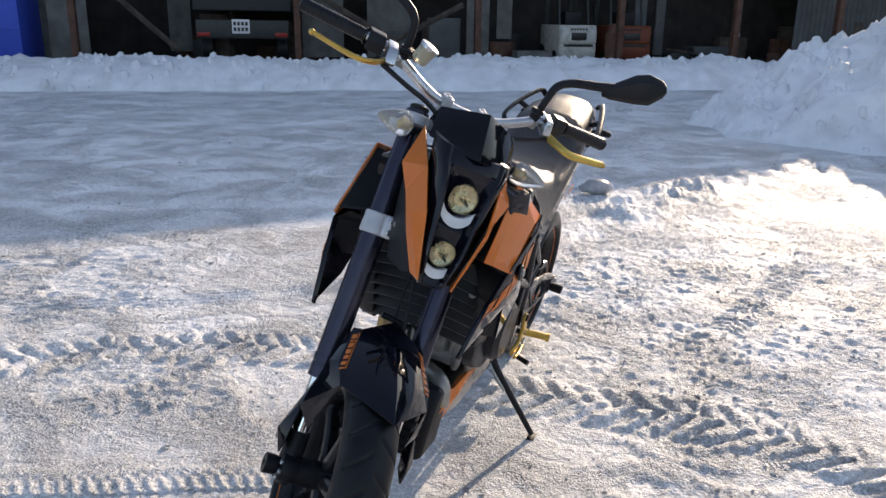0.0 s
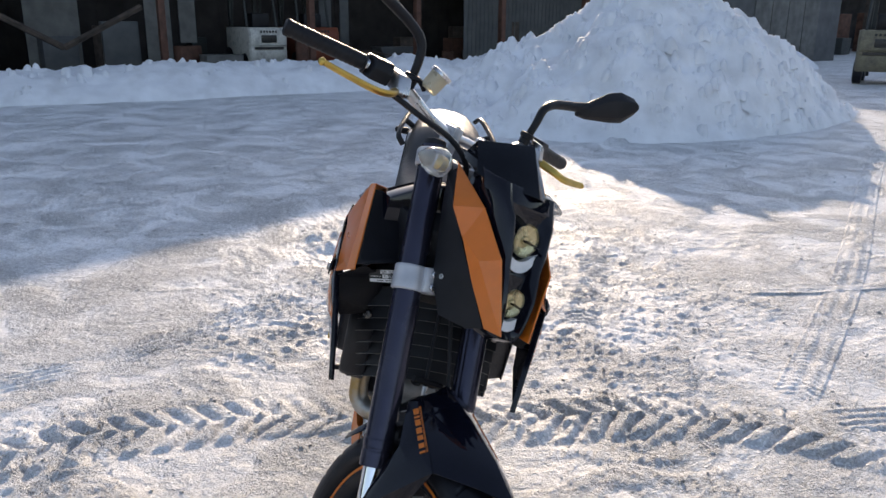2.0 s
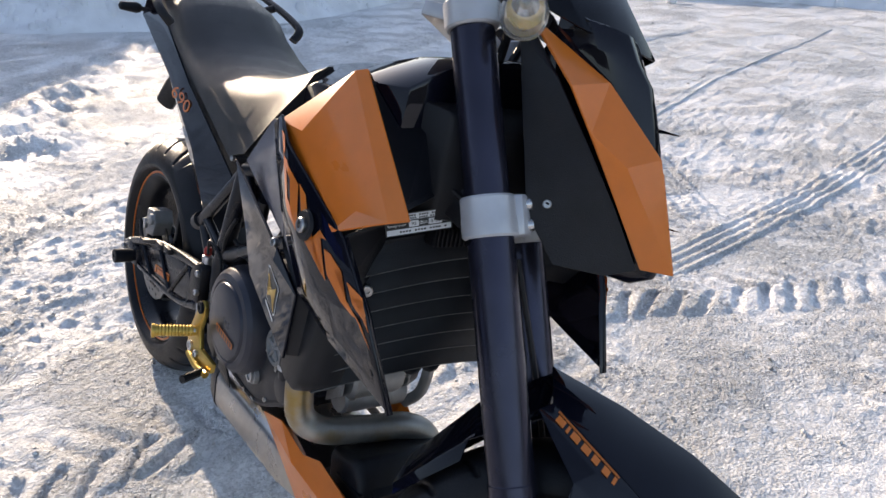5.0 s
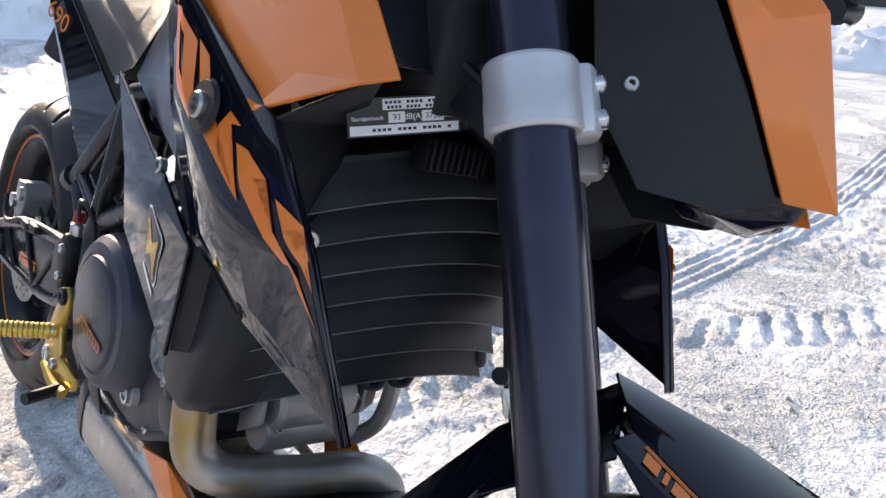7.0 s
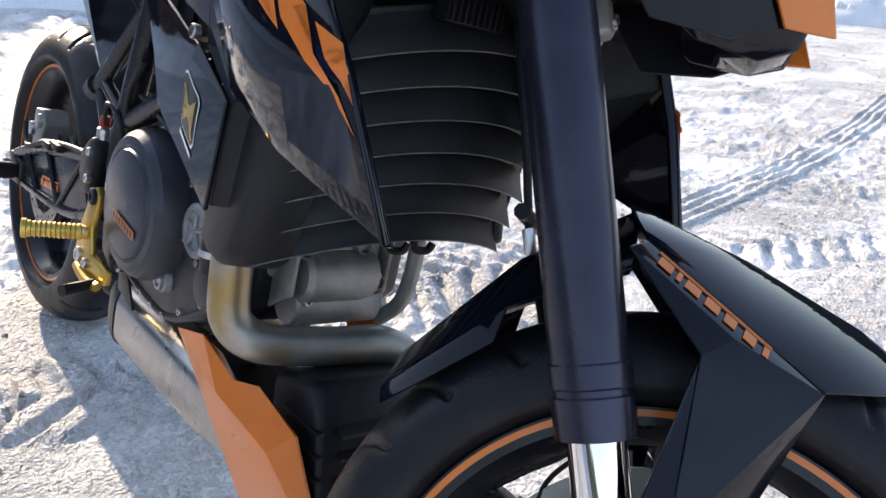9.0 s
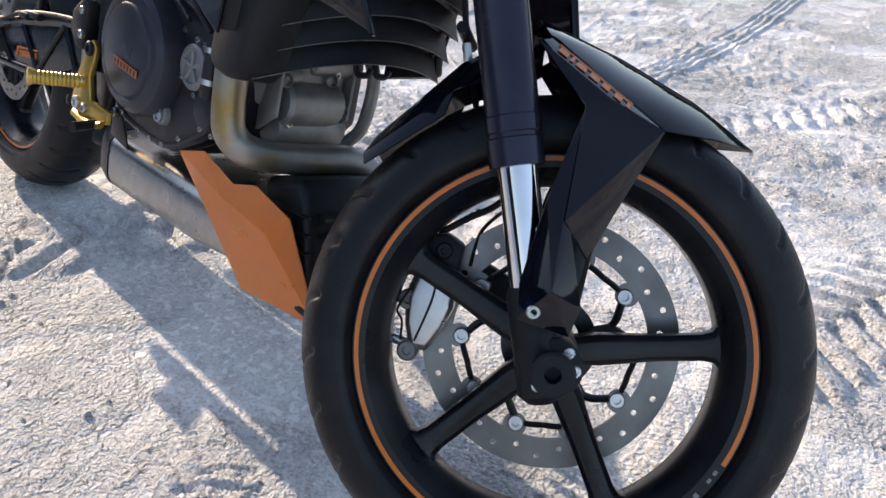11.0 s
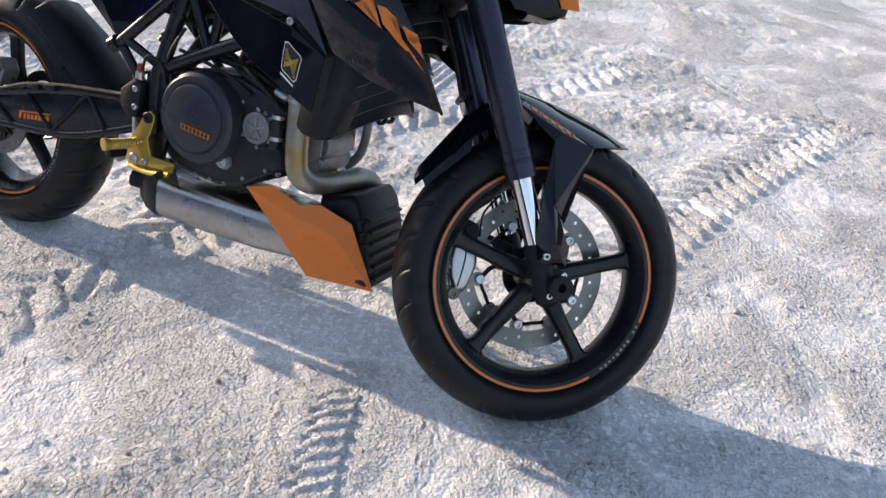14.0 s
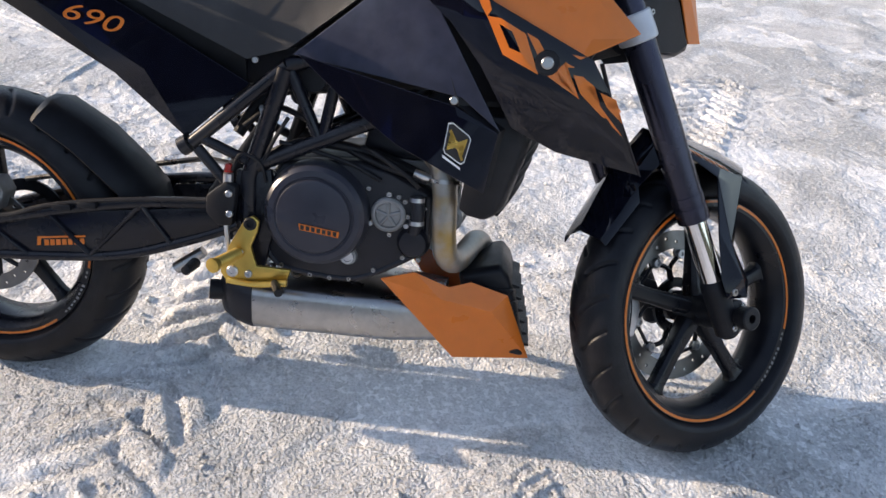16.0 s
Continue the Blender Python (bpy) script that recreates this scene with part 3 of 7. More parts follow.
def clods(name, n, box_xy, size, label, seed):
    """Loose crumbs of snow, joined."""
    rng = np.random.default_rng(seed)
    base = np.array([(1, 0, 0), (-1, 0, 0), (0, 1, 0), (0, -1, 0), (0, 0, 1), (0, 0, -0.4), (0.6, 0.6, 0.5), (-0.6, 0.6, 0.5), (-0.6, -0.6, 0.5), (0.6, -0.6, 0.5)])
    tris = [(4, 6, 0), (4, 9, 6), (6, 9, 0), (4, 7, 6), (6, 7, 2), (6, 2, 0), (4, 8, 7), (7, 8, 1), (7, 1, 2), (4, 9, 8), (8, 9, 3), (8, 3, 1), (9, 0, 3), (0, 2, 5), (2, 1, 5), (1, 3, 5), (3, 0, 5)]
    x = rng.uniform(box_xy[0], box_xy[1], n)
    y = rng.uniform(box_xy[2], box_xy[3], n)
    keep = (fbm(x * 1.1, y * 1.1, 3, 3) * 3.4 - 1.15 + 0.25) > rng.uniform(0, 1, n)
    x, y = x[keep], y[keep]
    zi = Z[np.clip(np.searchsorted(gy, y), 0, len(gy) - 1), np.clip(np.searchsorted(gx, x), 0, len(gx) - 1)]
    r = size * rng.uniform(0.25, 1.0, len(x)) ** 2.2 + 0.002
    jig = 1 + rng.uniform(-0.35, 0.35, (len(x), len(base), 3))
    v = (base[None] * jig * r[:, None, None] * np.array([1, 1, 0.7]) + np.stack([x, y, zi + r * 0.15], -1)[:, None]).reshape(-1, 3)
    f = (np.array(tris)[None] + (np.arange(len(x)) * len(base))[:, None, None]).reshape(-1, 3)
    me = bpy.data.meshes.new(name)
    me.from_pydata(v.tolist(), [], f.tolist())
    me.polygons.foreach_set("use_smooth", np.ones(len(f), bool))
    me.materials.append(snow_ground)
    return tagged(new(name, me), label, "snow crumbs", kind="stuff")


clods("snow_crumbs", 3500, (-1.6, 2.6, 0.3, 4.6), 0.0065, "loose crumbs of icy snow on the yard", 5)
clods("snow_crumbs", 1500, (-4, 9, 0, 9), 0.012, "loose lumps of snow on the yard", 6)


def chunk(name, c, r, material, label, seed):
    bm = bmesh.new()
    bmesh.ops.create_icosphere(bm, subdivisions=3, radius=1.0)
    for q in bm.verts:
        d = q.co.normalized()
        k = 1 + 0.35 * noise.noise(d * 1.3 + Vector((seed, 0, 0))) + 0.12 * noise.noise(d * 4 + Vector((seed, 3, 0)))
        q.co = Vector((d.x * r[0], d.y * r[1], d.z * r[2])) * k
    solid(name, finish(bm), material, label, "snow lump", m=Matrix.Translation(c))


chunk("ice_chunk", (1.12, 6.08, 0.07), (0.12, 0.08, 0.07), DIRTYICE, "grey chunk of dirty ice on the yard", 2.0)
chunk("snow_lump", (12.4, 9.65, 0.10), (0.20, 0.16, 0.14), SNOWW, "round snow lump lying on the yard", 5.0)
chunk("snow_lump", (10.4, 5.9, 0.06), (0.09, 0.08, 0.08), SNOWW, "snow lump beside the ploughed ridge", 7.0)
chunk("snow_lump", (10.1, 5.3, 0.06), (0.08, 0.08, 0.08), SNOWW, "snow lump beside the ploughed ridge", 9.0)


def far_woods():
    """An unseen dark ring with a jagged top, added to dim horizon reflections."""
    rng = np.random.default_rng(12)
    for r, h in ((95.0, 13.0), (104.0, 17.0)):
        n = 900
        a = np.linspace(0, math.tau, n + 1)
        tip = h * (0.55 + 0.5 * fbm(a * 6, a * 0 + r, 3, 5)) + rng.uniform(0, 2.5, n + 1) * (np.arange(n + 1) % 2)
        tip[-1] = tip[0]
        rows = [np.stack([np.cos(a) * (r + d), np.sin(a) * (r + d), k], -1) for d, k in ((-1.5, tip * 0 - 0.3), (0.0, tip * 0.4), (0.8, tip * 0.75), (1.2, tip))]
        g = np.stack(rows)
        yield g[..., 0], g[..., 1], g[..., 2]


# added screen, out of view: keeps low sky glow off the gloss blacks
for X1, Y1, Z1 in far_woods():
    tagged(new("far_woods", sheet("far_woods", X1, Y1, Z1, HORIZON)), "unseen dark ring added round the yard to dim the horizon", "woods", kind="stuff")

# ---- open shed behind the bank ----
SHED = BANK @ Matrix.Translation((0, 3.4, 0))


shed = thing("shed", "long dark open-fronted timber and sheet metal shed", "shed", SHED, kind="structure")
ROOF = ((-26, 5.05), (7.6, 5.05), (10.4, 4.76), (12.7, 4.39), (13.9, 3.95), (16.0, 3.75), (24.0, 3.55))


def roof_z(u):
    return float(np.interp(u, [a for a, _ in ROOF], [b for _, b in ROOF]))


rng_w = random.Random(4)
u = -26.0
while u < 24.0:
    ww, d = 0.3 * rng_w.uniform(0.7, 1.3), rng_w.uniform(0, 0.03)
    part("plank", box(u, min(u + ww - (0.03 if rng_w.random() < 0.07 else -0.01), 24.0), 4.975 - d, 5.0 - d, 0, roof_z(min(u + ww, 24)) + 0.03), DARKIN, shed, "board with the interior's shade in its colour")
    u += ww
part("roof", loft([[(u, -0.5, z), (u, 5.4, z), (u, 5.4, z + 0.2), (u, -0.5, z + 0.2)] for u, z in ROOF]), METALG, shed, "sheet metal roof falling towards one end")
part("lintel", loft([[(u, -0.1, z - 0.5), (u, 0.1, z - 0.5), (u, 0.1, z), (u, -0.1, z)] for u, z in ROOF]), WOOD, shed)
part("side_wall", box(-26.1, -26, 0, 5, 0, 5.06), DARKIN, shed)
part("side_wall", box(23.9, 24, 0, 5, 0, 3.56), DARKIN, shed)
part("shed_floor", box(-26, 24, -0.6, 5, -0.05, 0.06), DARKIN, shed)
for u in (-8.6, -4.55, 0.05, 4.08, 7.49, 10.42, 13.14, 16.2):
    part("post", box(u - 0.07, u + 0.07, -0.09, 0.09, 0, 4.5 if u < 12 else 3.9, 0.012), RUSTY, shed, "reddish brown post")
for a, b in (((0.25, 1.9), (2.29, 0.75)), ((2.29, 0.75), (3.93, 1.6)), ((-4.23, 2.0), (-2.62, 0.5))):
    d = Vector((b[0] - a[0], 0, b[1] - a[1]))
    part("brace", tube([(a[0], 1.0, a[1]), (b[0], 1.0, b[1])], 0.07, 6, 1), WOOD, shed, "slanting timber brace")
for u0, u1, v, z0, z1, mm, lb in ((-5.19, -4.39, 0.5, 0.15, 2.2, PALE, "pale grey panel"), (-6.03, -5.34, 1.4, 0.1, 2.2, PALE, "pale grey panel"), (-3.11, -2.57, 3.0, 0.4, 2.2, PALE, "pale board"), (0.15, 1.17, 2.4, 0.3, 2.6, PALE, "pale grey sheet"), (1.78, 2.91, 2.6, 0.3, 2.4, PALE, "grey sheet"), (4.23, 4.81, 2.0, 0.4, 2.6, PALE, "pale board"), (5.01, 5.4, 2.0, 0.8, 1.9, PALE, "pale board"), (8.93, 9.28, 2.6, 0.4, 2.2, METALG, "grey sheet"), (9.55, 9.81, 2.6, 0.4, 2.0, METALG, "grey sheet")):
    part("leaning_panel", box(u0, u1, v, v + 0.04, z0, z1, 0.004), mm, shed, lb)
cu, cz = np.meshgrid(13.3 + np.arange(280) * 0.0375, np.array([0.0, 1.8, 3.7]))
corr = sheet("corrugated_wall", cu, 2.0 + 0.03 * np.sign(np.sin(np.arange(280) * math.pi / 2 + 0.4))[None, :] + 0 * cz, cz, METALG)
corr_ob = new("corrugated_wall", corr)
corr_ob.parent = shed
tagged(corr_ob, "grey corrugated sheet wall")


def on_shed(u, v, z=0.0, turn=0.0):
    return SHED @ Matrix.Translation((u, v, z)) @ Matrix.Rotation(radians(turn), 4, "Z")


# blue container, truck, forklifts and clutter in the shed
cont = thing("container", "blue painted steel container beside the shed", "container", on_shed(-7.6, 0.0))
part("body", box(-2.2, 2.0, 0, 2.4, 0.12, 2.5, 0.02), BLUEP, cont)
part("rib", box(-2.2, 2.0, -0.02, 0.0, 0.95, 1.0), BLUEP, cont)
truck = thing("truck", "dark parked truck seen from behind in the shed", "truck", on_shed(-1.2, 1.2, 0.05) @ Matrix.Scale(1.16, 4))
part("body", box(-0.95, 0.95, 0.1, 3.4, 1.15, 2.6, 0.03), TRUCKP, truck)
part("bumper", box(-0.9, 0.9, -0.06, 0.1, 0.62, 0.98, 0.03), TRUCKP, truck, "dark steel bumper")
plate = part("number_plate", box(-0.20, 0.14, -0.085, -0.062, 0.72, 0.99, 0.004), WHITE, truck, "white plate with plain dark bars")
for z in (0.80, 0.91):
    for i in range(4):
        part("plate_bar", box(-0.17 + i * 0.075, -0.12 + i * 0.075, -0.090, -0.085, z - 0.035, z + 0.035), LABELM, plate)
for u in (-0.75, 0.75):
    part("wheel", lathe([(-0.12, 0.30), (-0.10, 0.40), (0.10, 0.40), (0.12, 0.30)], (u, 0.8, 0.40), (1, 0, 0), 24), RUBBER, truck)
    part("rear_lamp", box(u - 0.12, u + 0.12, -0.075, -0.06, 0.66, 0.74, 0.004), REDP, truck)


def forklift(name, m, paint, label, k=1.0, counter=True):
    f = thing(name, label, "forklift", m)
    part("body", loft([[(-0.55 * k, (0.0 + q) * k, z * k), (-0.5 * k, (-0.08 + q) * k, z * k), (0.5 * k, (-0.08 + q) * k, z * k), (0.55 * k, (0.0 + q) * k, z * k), (0.55 * k, 1.6 * k, z * k), (-0.55 * k, 1.6 * k, z * k)] for z, q in ((0.28, 0.12), (0.42, 0.02), (0.62, 0.0), (0.64, 0.03), (0.72, 0.03), (0.74, 0.0), (1.02, 0.0), (1.16, 0.08))], bevel=0.02), paint, f, "rounded counterweight body")
    part("grille", box(-0.22 * k, 0.22 * k, -0.10 * k, -0.075 * k, 0.80 * k, 0.98 * k, 0.01), LABELM, f, "dark grille")
    part("lower_slot", box(-0.42 * k, 0.42 * k, -0.085 * k, -0.06 * k, 0.64 * k, 0.70 * k), LABELM, f)
    for x in (-0.48, 0.48):
        part("wheel", lathe([(-0.1 * k, 0.18 * k), (-0.08 * k, 0.27 * k), (0.08 * k, 0.27 * k), (0.1 * k, 0.18 * k)], (x * k, 0.35 * k, 0.27 * k), (1, 0, 0), 24), RUBBER, f)
        part("wheel", lathe([(-0.12 * k, 0.22 * k), (-0.1 * k, 0.33 * k), (0.1 * k, 0.33 * k), (0.12 * k, 0.22 * k)], (x * k, 1.45 * k, 0.33 * k), (1, 0, 0), 24), RUBBER, f)
        part("guard_post", tube([(x * 0.9 * k, 0.35 * k, 1.1 * k), (x * 0.85 * k, 0.55 * k, 2.05 * k)], 0.035 * k, 8, 1), TRUCKP, f)
        part("guard_post", tube([(x * 0.9 * k, 1.5 * k, 0.9 * k), (x * 0.85 * k, 1.3 * k, 2.05 * k)], 0.035 * k, 8, 1), TRUCKP, f)
        part("mast", box((x * 0.75 - 0.05) * k, (x * 0.75 + 0.05) * k, 1.62 * k, 1.74 * k, 0.1 * k, 2.2 * k, 0.01), TRUCKP, f)
    part("guard_roof", box(-0.48 * k, 0.48 * k, 0.45 * k, 1.4 * k, 2.03 * k, 2.09 * k, 0.01), TRUCKP, f)
    part("seat", box(-0.25 * k, 0.25 * k, 0.4 * k, 0.9 * k, 1.12 * k, 1.5 * k, 0.04), MATTE, f)
    for i in range(6):
        part("maker_mark", box((-0.24 + i * 0.085) * k, (-0.19 + i * 0.085) * k, -0.082 * k, -0.078 * k, 1.035 * k, 1.09 * k), LABELM, f)
    return f


forklift("forklift", on_shed(7.0, 1.5) @ Matrix.Diagonal((0.90, 1.0, 1.0, 1.0)), FLWHITE, "white forklift parked in the shed, rear end outwards", 1.0)
forklift("forklift", on_shed(8.5, 1.7), FLORANGE, "dull orange forklift parked beside the white one", 1.0)
forklift("forklift", Matrix.Translation((15.3, 13.8, 0)) @ Matrix.Rotation(radians(-51), 4, "Z"), FLYELLOW, "faded yellow forklift standing on the snowy yard", 1.05)
solid("gas_cylinder", lathe([(0, 0.2), (0.9, 0.2), (1.05, 0.1), (1.15, 0.05)], (0, 0, 0.06), (0, 0, 1), 20), RUSTY, "rusty red cylinder between the forklifts", "cylinder", m=on_shed(7.85, 1.3))
solid("crate", box(-0.45, 0.45, 0, 0.6, 0.06, 0.52, 0.01), PALE, "grey wooden crate in the shed", "crate", m=on_shed(5.9, 1.5))
barrow = thing("wheelbarrow", "grey wheelbarrow standing in the shed", "wheelbarrow", on_shed(10.3, 1.0, 0.06))
part("tray", loft([[(x * q, y * q, z) for x, y in ((-0.55, -0.28), (0.55, -0.28), (0.55, 0.28), (-0.55, 0.28))] for z, q in ((0.32, 0.6), (0.62, 1.0))], bevel=0.01), METALG, barrow)
part("wheel", lathe([(-0.03, 0.12), (0, 0.17), (0.03, 0.12)], (0.5, 0, 0.17), (0, 1, 0), 20), RUBBER, barrow)
for y in (-0.2, 0.2):
    part("leg", tube([(-0.25, y, 0.0), (-0.2, y, 0.4)], 0.02, 6, 1), METALG, barrow)
    part("handle", tube([(0.4, y, 0.3), (-1.0, y * 1.3, 0.55)], 0.02, 6, 1), WOOD, barrow)
rng_c = random.Random(8)
for i in range(26):
    u, v = rng_c.uniform(10.9, 15.5) if i % 2 else rng_c.uniform(-4, 11), rng_c.uniform(2.2, 4.5)
    h = rng_c.uniform(0.3, 1.3)
    w = rng_c.uniform(0.15, 0.6)
    solid("scrap_piece", box(-w, w, -0.2, 0.2, 0, h, 0.02), rng_c.choice([RUSTY, WOOD, METALG, TRUCKP]), "dark stored scrap piece in the shed", "scrap", "scrap in the shed", m=on_shed(u, v, 0.06, rng_c.uniform(-30, 30)))

# ---- second building and what stands at the far end ----
hall = thing("metal_hall", "grey sheet metal hall behind the snow heap", "hall", on_shed(25.5, -0.5), kind="structure")
part("wall", box(-3.6, 3.2, 0, 6, 0, 5.0, 0.02), METALG, hall)
for i in range(4):
    part("door_leaf", box(-2.0 + i * 0.95, -1.1 + i * 0.95, -0.06, 0.0, 0.1, 3.6, 0.01), PALE, hall, "pale grey metal door leaf")
row = thing("store_shed", "long dark open store shed at the yard's far end", "shed", on_shed(43, 3.0), kind="structure")
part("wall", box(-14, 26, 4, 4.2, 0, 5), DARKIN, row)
part("roof", box(-14, 26, -0.5, 4.5, 5, 5.2), METALG, row)
for i in range(11):
    part("post", box(-14 + i * 4 - 0.1, -14 + i * 4 + 0.1, -0.1, 0.1, 0, 5), WOOD, row)
rng_d = random.Random(3)
for i in range(30):
    w, h = rng_d.uniform(0.2, 0.8), rng_d.uniform(0.5, 1.9)
    solid("stored_item", box(-w, w, -0.3, 0.3, 0, h, 0.03), rng_d.choice([WOOD, PALE, METALG, RUSTY, TRUCKP]), "stored boards and machine parts in the far shed", "scrap", "goods in the far shed", m=on_shed(29.5 + i * 1.25, 3 + rng_d.uniform(-0.4, 2), 0, rng_d.uniform(-25, 25)))
trailer = thing("flat_trailer", "weathered low trailer loaded with boards", "trailer", Matrix.Translation((18.9, 14.9, 0)) @ Matrix.Rotation(radians(-50), 4, "Z") @ Matrix.Scale(0.62, 4))
part("bed", box(-1.6, 2.8, 0, 2.0, 0.5, 0.75, 0.02), WOOD, trailer)
part("side_board", box(1.0, 2.8, -0.05, 0.0, 0.2, 1.6, 0.01), TRUCKP, trailer)
for i in range(7):
    part("board", box(-1.4 + 0.03 * (i % 3), 0.9, 0.1 + i * 0.22, 0.28 + i * 0.22, 0.75 + 0.05 * (i % 2), 0.82 + 0.05 * (i % 2)), PALE, trailer)
for x in (-1.0, 2.0):
    part("wheel", lathe([(-0.1, 0.25), (-0.08, 0.4), (0.08, 0.4), (0.1, 0.25)], (x, 0.1, 0.4), (0, 1, 0), 20), RUBBER, trailer)
tankt = thing("tank_trailer", "pale grey tank trailer behind the snow ridge", "trailer", Matrix.Translation((27.0, 2.5, 0)) @ Matrix.Rotation(radians(80), 4, "Z"))
part("tank", lathe([(-3.0, 0.3), (-2.8, 0.85), (2.8, 0.85), (3.0, 0.3)], (0, 0, 1.75), (1, 0, 0), 32), METALG, tankt)
part("chassis", box(-3.0, 3.0, -0.5, 0.5, 0.7, 0.95, 0.02), TRUCKP, tankt)
for x in (-2.0, 2.0):
    part("wheel", lathe([(-1.0, 0.3), (-0.98, 0.45), (0.98, 0.45), (1.0, 0.3)], (x, 0, 0.45), (0, 1, 0), 24), RUBBER, tankt)

# ---- motorcycle: x forward, y left, z up from under the rear axle ----
BIKE = Matrix.Translation((0.340, 3.130, -0.003)) @ Matrix.Rotation(radians(-108.5), 4, "Z") @ Matrix.Rotation(radians(-12.0), 4, "X")
bike = thing("motorcycle", "black and orange motorcycle leaning on its side stand in snow", "motorcycle", BIKE)
# the steered front: built straight, then turned about the steering axis
RAKE = radians(24.8)
AXIS0 = Vector((1.544, 0, 0.275))
AXIS = Vector((-math.sin(RAKE), 0, math.cos(RAKE)))
STEER = Matrix.Translation(AXIS0) @ Matrix.Rotation(radians(35.5), 4, AXIS) @ Matrix.Translation(-AXIS0)
YF = -0.008
HUB = Vector((1.552, -0.026, 0.278))
RHUB = Vector((0.018, 0.0, 0.318))
SIDES = (-1, 1)


def fork_x(z):
    return 1.535 - (z - 0.279) * math.tan(RAKE)


def tyre(c, R, w, rim, seed):
    """A road tyre with sipes cut into the tread."""
    h = w / 2
    k = np.linspace(0, math.pi, 47)
    u = -h * np.cos(k)
    r = R - (w * 0.44) * (1 - np.sin(k) ** 0.9)
    side = [(h * 0.985, rim + (R - w * 0.44 - rim) * 0.55), (h * 0.90, rim + 0.006), (h * 0.82, rim + 0.003), (h * 0.60, rim - 0.006)]
    u = np.concatenate([u, [a for a, _ in side], [-a for a, _ in side[::-1]]])
    r = np.concatenate([r, [b for _, b in side], [b for _, b in side[::-1]]])
    n = 640
    ang = np.arange(n) * math.tau / n
    A, U = np.meshgrid(ang, u, indexing="ij")
    Rr = np.broadcast_to(r, A.shape).copy()
    v = U / h
    per = 26
    for sgn, ph in ((1, 0.0), (-1, 0.5)):
        p = (A / math.tau * per + ph + 0.75 * np.abs(v) ** 0.7 * 1.0) % 1.0
        mask = (v * sgn > 0.10) & (v * sgn < 0.86) & (np.arange(len(u))[None, :] < 47)
        g = np.exp(-((p - 0.5) / 0.055) ** 2)
        Rr -= np.where(mask, 0.0058 * g, 0)
    X, Y, Z = c.x + Rr * np.cos(A), c.y + U, c.z + Rr * np.sin(A)
    X, Y, Z = (np.concatenate([q, q[:1]]) for q in (X, Y, Z))
    X, Y, Z = (np.concatenate([q, q[:, :1]], 1) for q in (X, Y, Z))
    me = sheet("tyre", X, Y, Z, RUBBER)
    return me


def hold(name, me, parent, label=""):
    ob = new(name, me)
    ob.parent = parent
    return tagged(ob, label)


def wheel(name, c, R, w, hw, spoke0, m, label, spoke_w):
    ax = (0, 1, 0)
    root = part(name, lathe([(-0.05, 0.026), (-0.047, 0.034), (0.047, 0.034), (0.05, 0.026)], c, ax, 32), RIM, bike, label, m)
    hold("tyre", tyre(c, R, w, 0.2360, 1), root, "worn black road tyre with dried snow marks")
    rim = [(-hw, 0.2350), (-hw, 0.2200), (-hw + 0.007, 0.2140), (-hw + 0.016, 0.2070), (-hw + 0.03, 0.1990), (hw - 0.03, 0.1990), (hw - 0.016, 0.2070), (hw - 0.007, 0.2140), (hw, 0.2200), (hw, 0.2350),
           (hw - 0.006, 0.2330), (hw - 0.02, 0.2180), (-hw + 0.02, 0.2180), (-hw + 0.006, 0.2330)]
    part("rim", ring_body(rim, c, ax, 128), RIM, root, "satin black cast rim")
    for k in range(5):
        a = radians(spoke0 + 72 * k)
        d, s = Vector((math.cos(a), 0, math.sin(a))), Vector((-math.sin(a), 0, math.cos(a)))
        rings = []
        for r, ws, t in ((0.028, 0.034, 0.026), (0.06, spoke_w, 0.021), (0.12, spoke_w * 0.84, 0.016), (0.180, spoke_w * 0.84, 0.016), (0.193, spoke_w * 1.0, 0.017), (0.203, spoke_w * 1.8, 0.019)):
            rings.append([c + d * r + s * (ws / 2 * x) + Vector((0, t * y, 0)) for x, y in ((-1, -0.55), (-0.6, -1), (0.6, -1), (1, -0.55), (1, 0.55), (0.6, 1), (-0.6, 1), (-1, 0.55))])
        part("spoke", loft(rings, bevel=0.0012, smooth=40), RIM, root)
    for sy in SIDES:
        part("rim_stripe", arc_band(c, sy * (hw + 0.0006), 0.2275, 0.2330, -13, 307), ORANGE, root, "orange rim stripe")
        # maker's lettering as plain bars
        for k in range(11):
            a = -16 - k * 2.9
            if k not in (2,):
                part("rim_mark", arc_band(c, sy * (hw + 0.0004), 0.2260, 0.2260 + (0.0062 if k in (3, 6, 9) else 0.0042), a - 0.75, a + 0.75, 0.0004, 2), GREYCAST, root, "white rim lettering")
    return root


def arc_band(c, y, r0, r1, a0, a1, t=0.0006, n=96):
    rings = []
    for k in range(n + 1):
        a = radians(a0 + (a1 - a0) * k / n)
        d = Vector((math.cos(a), 0, math.sin(a)))
        rings.append([Vector(c) + d * r + Vector((0, y + s, 0)) for r, s in ((r0, -t), (r1, -t), (r1, t), (r0, t))])
    return loft(rings)


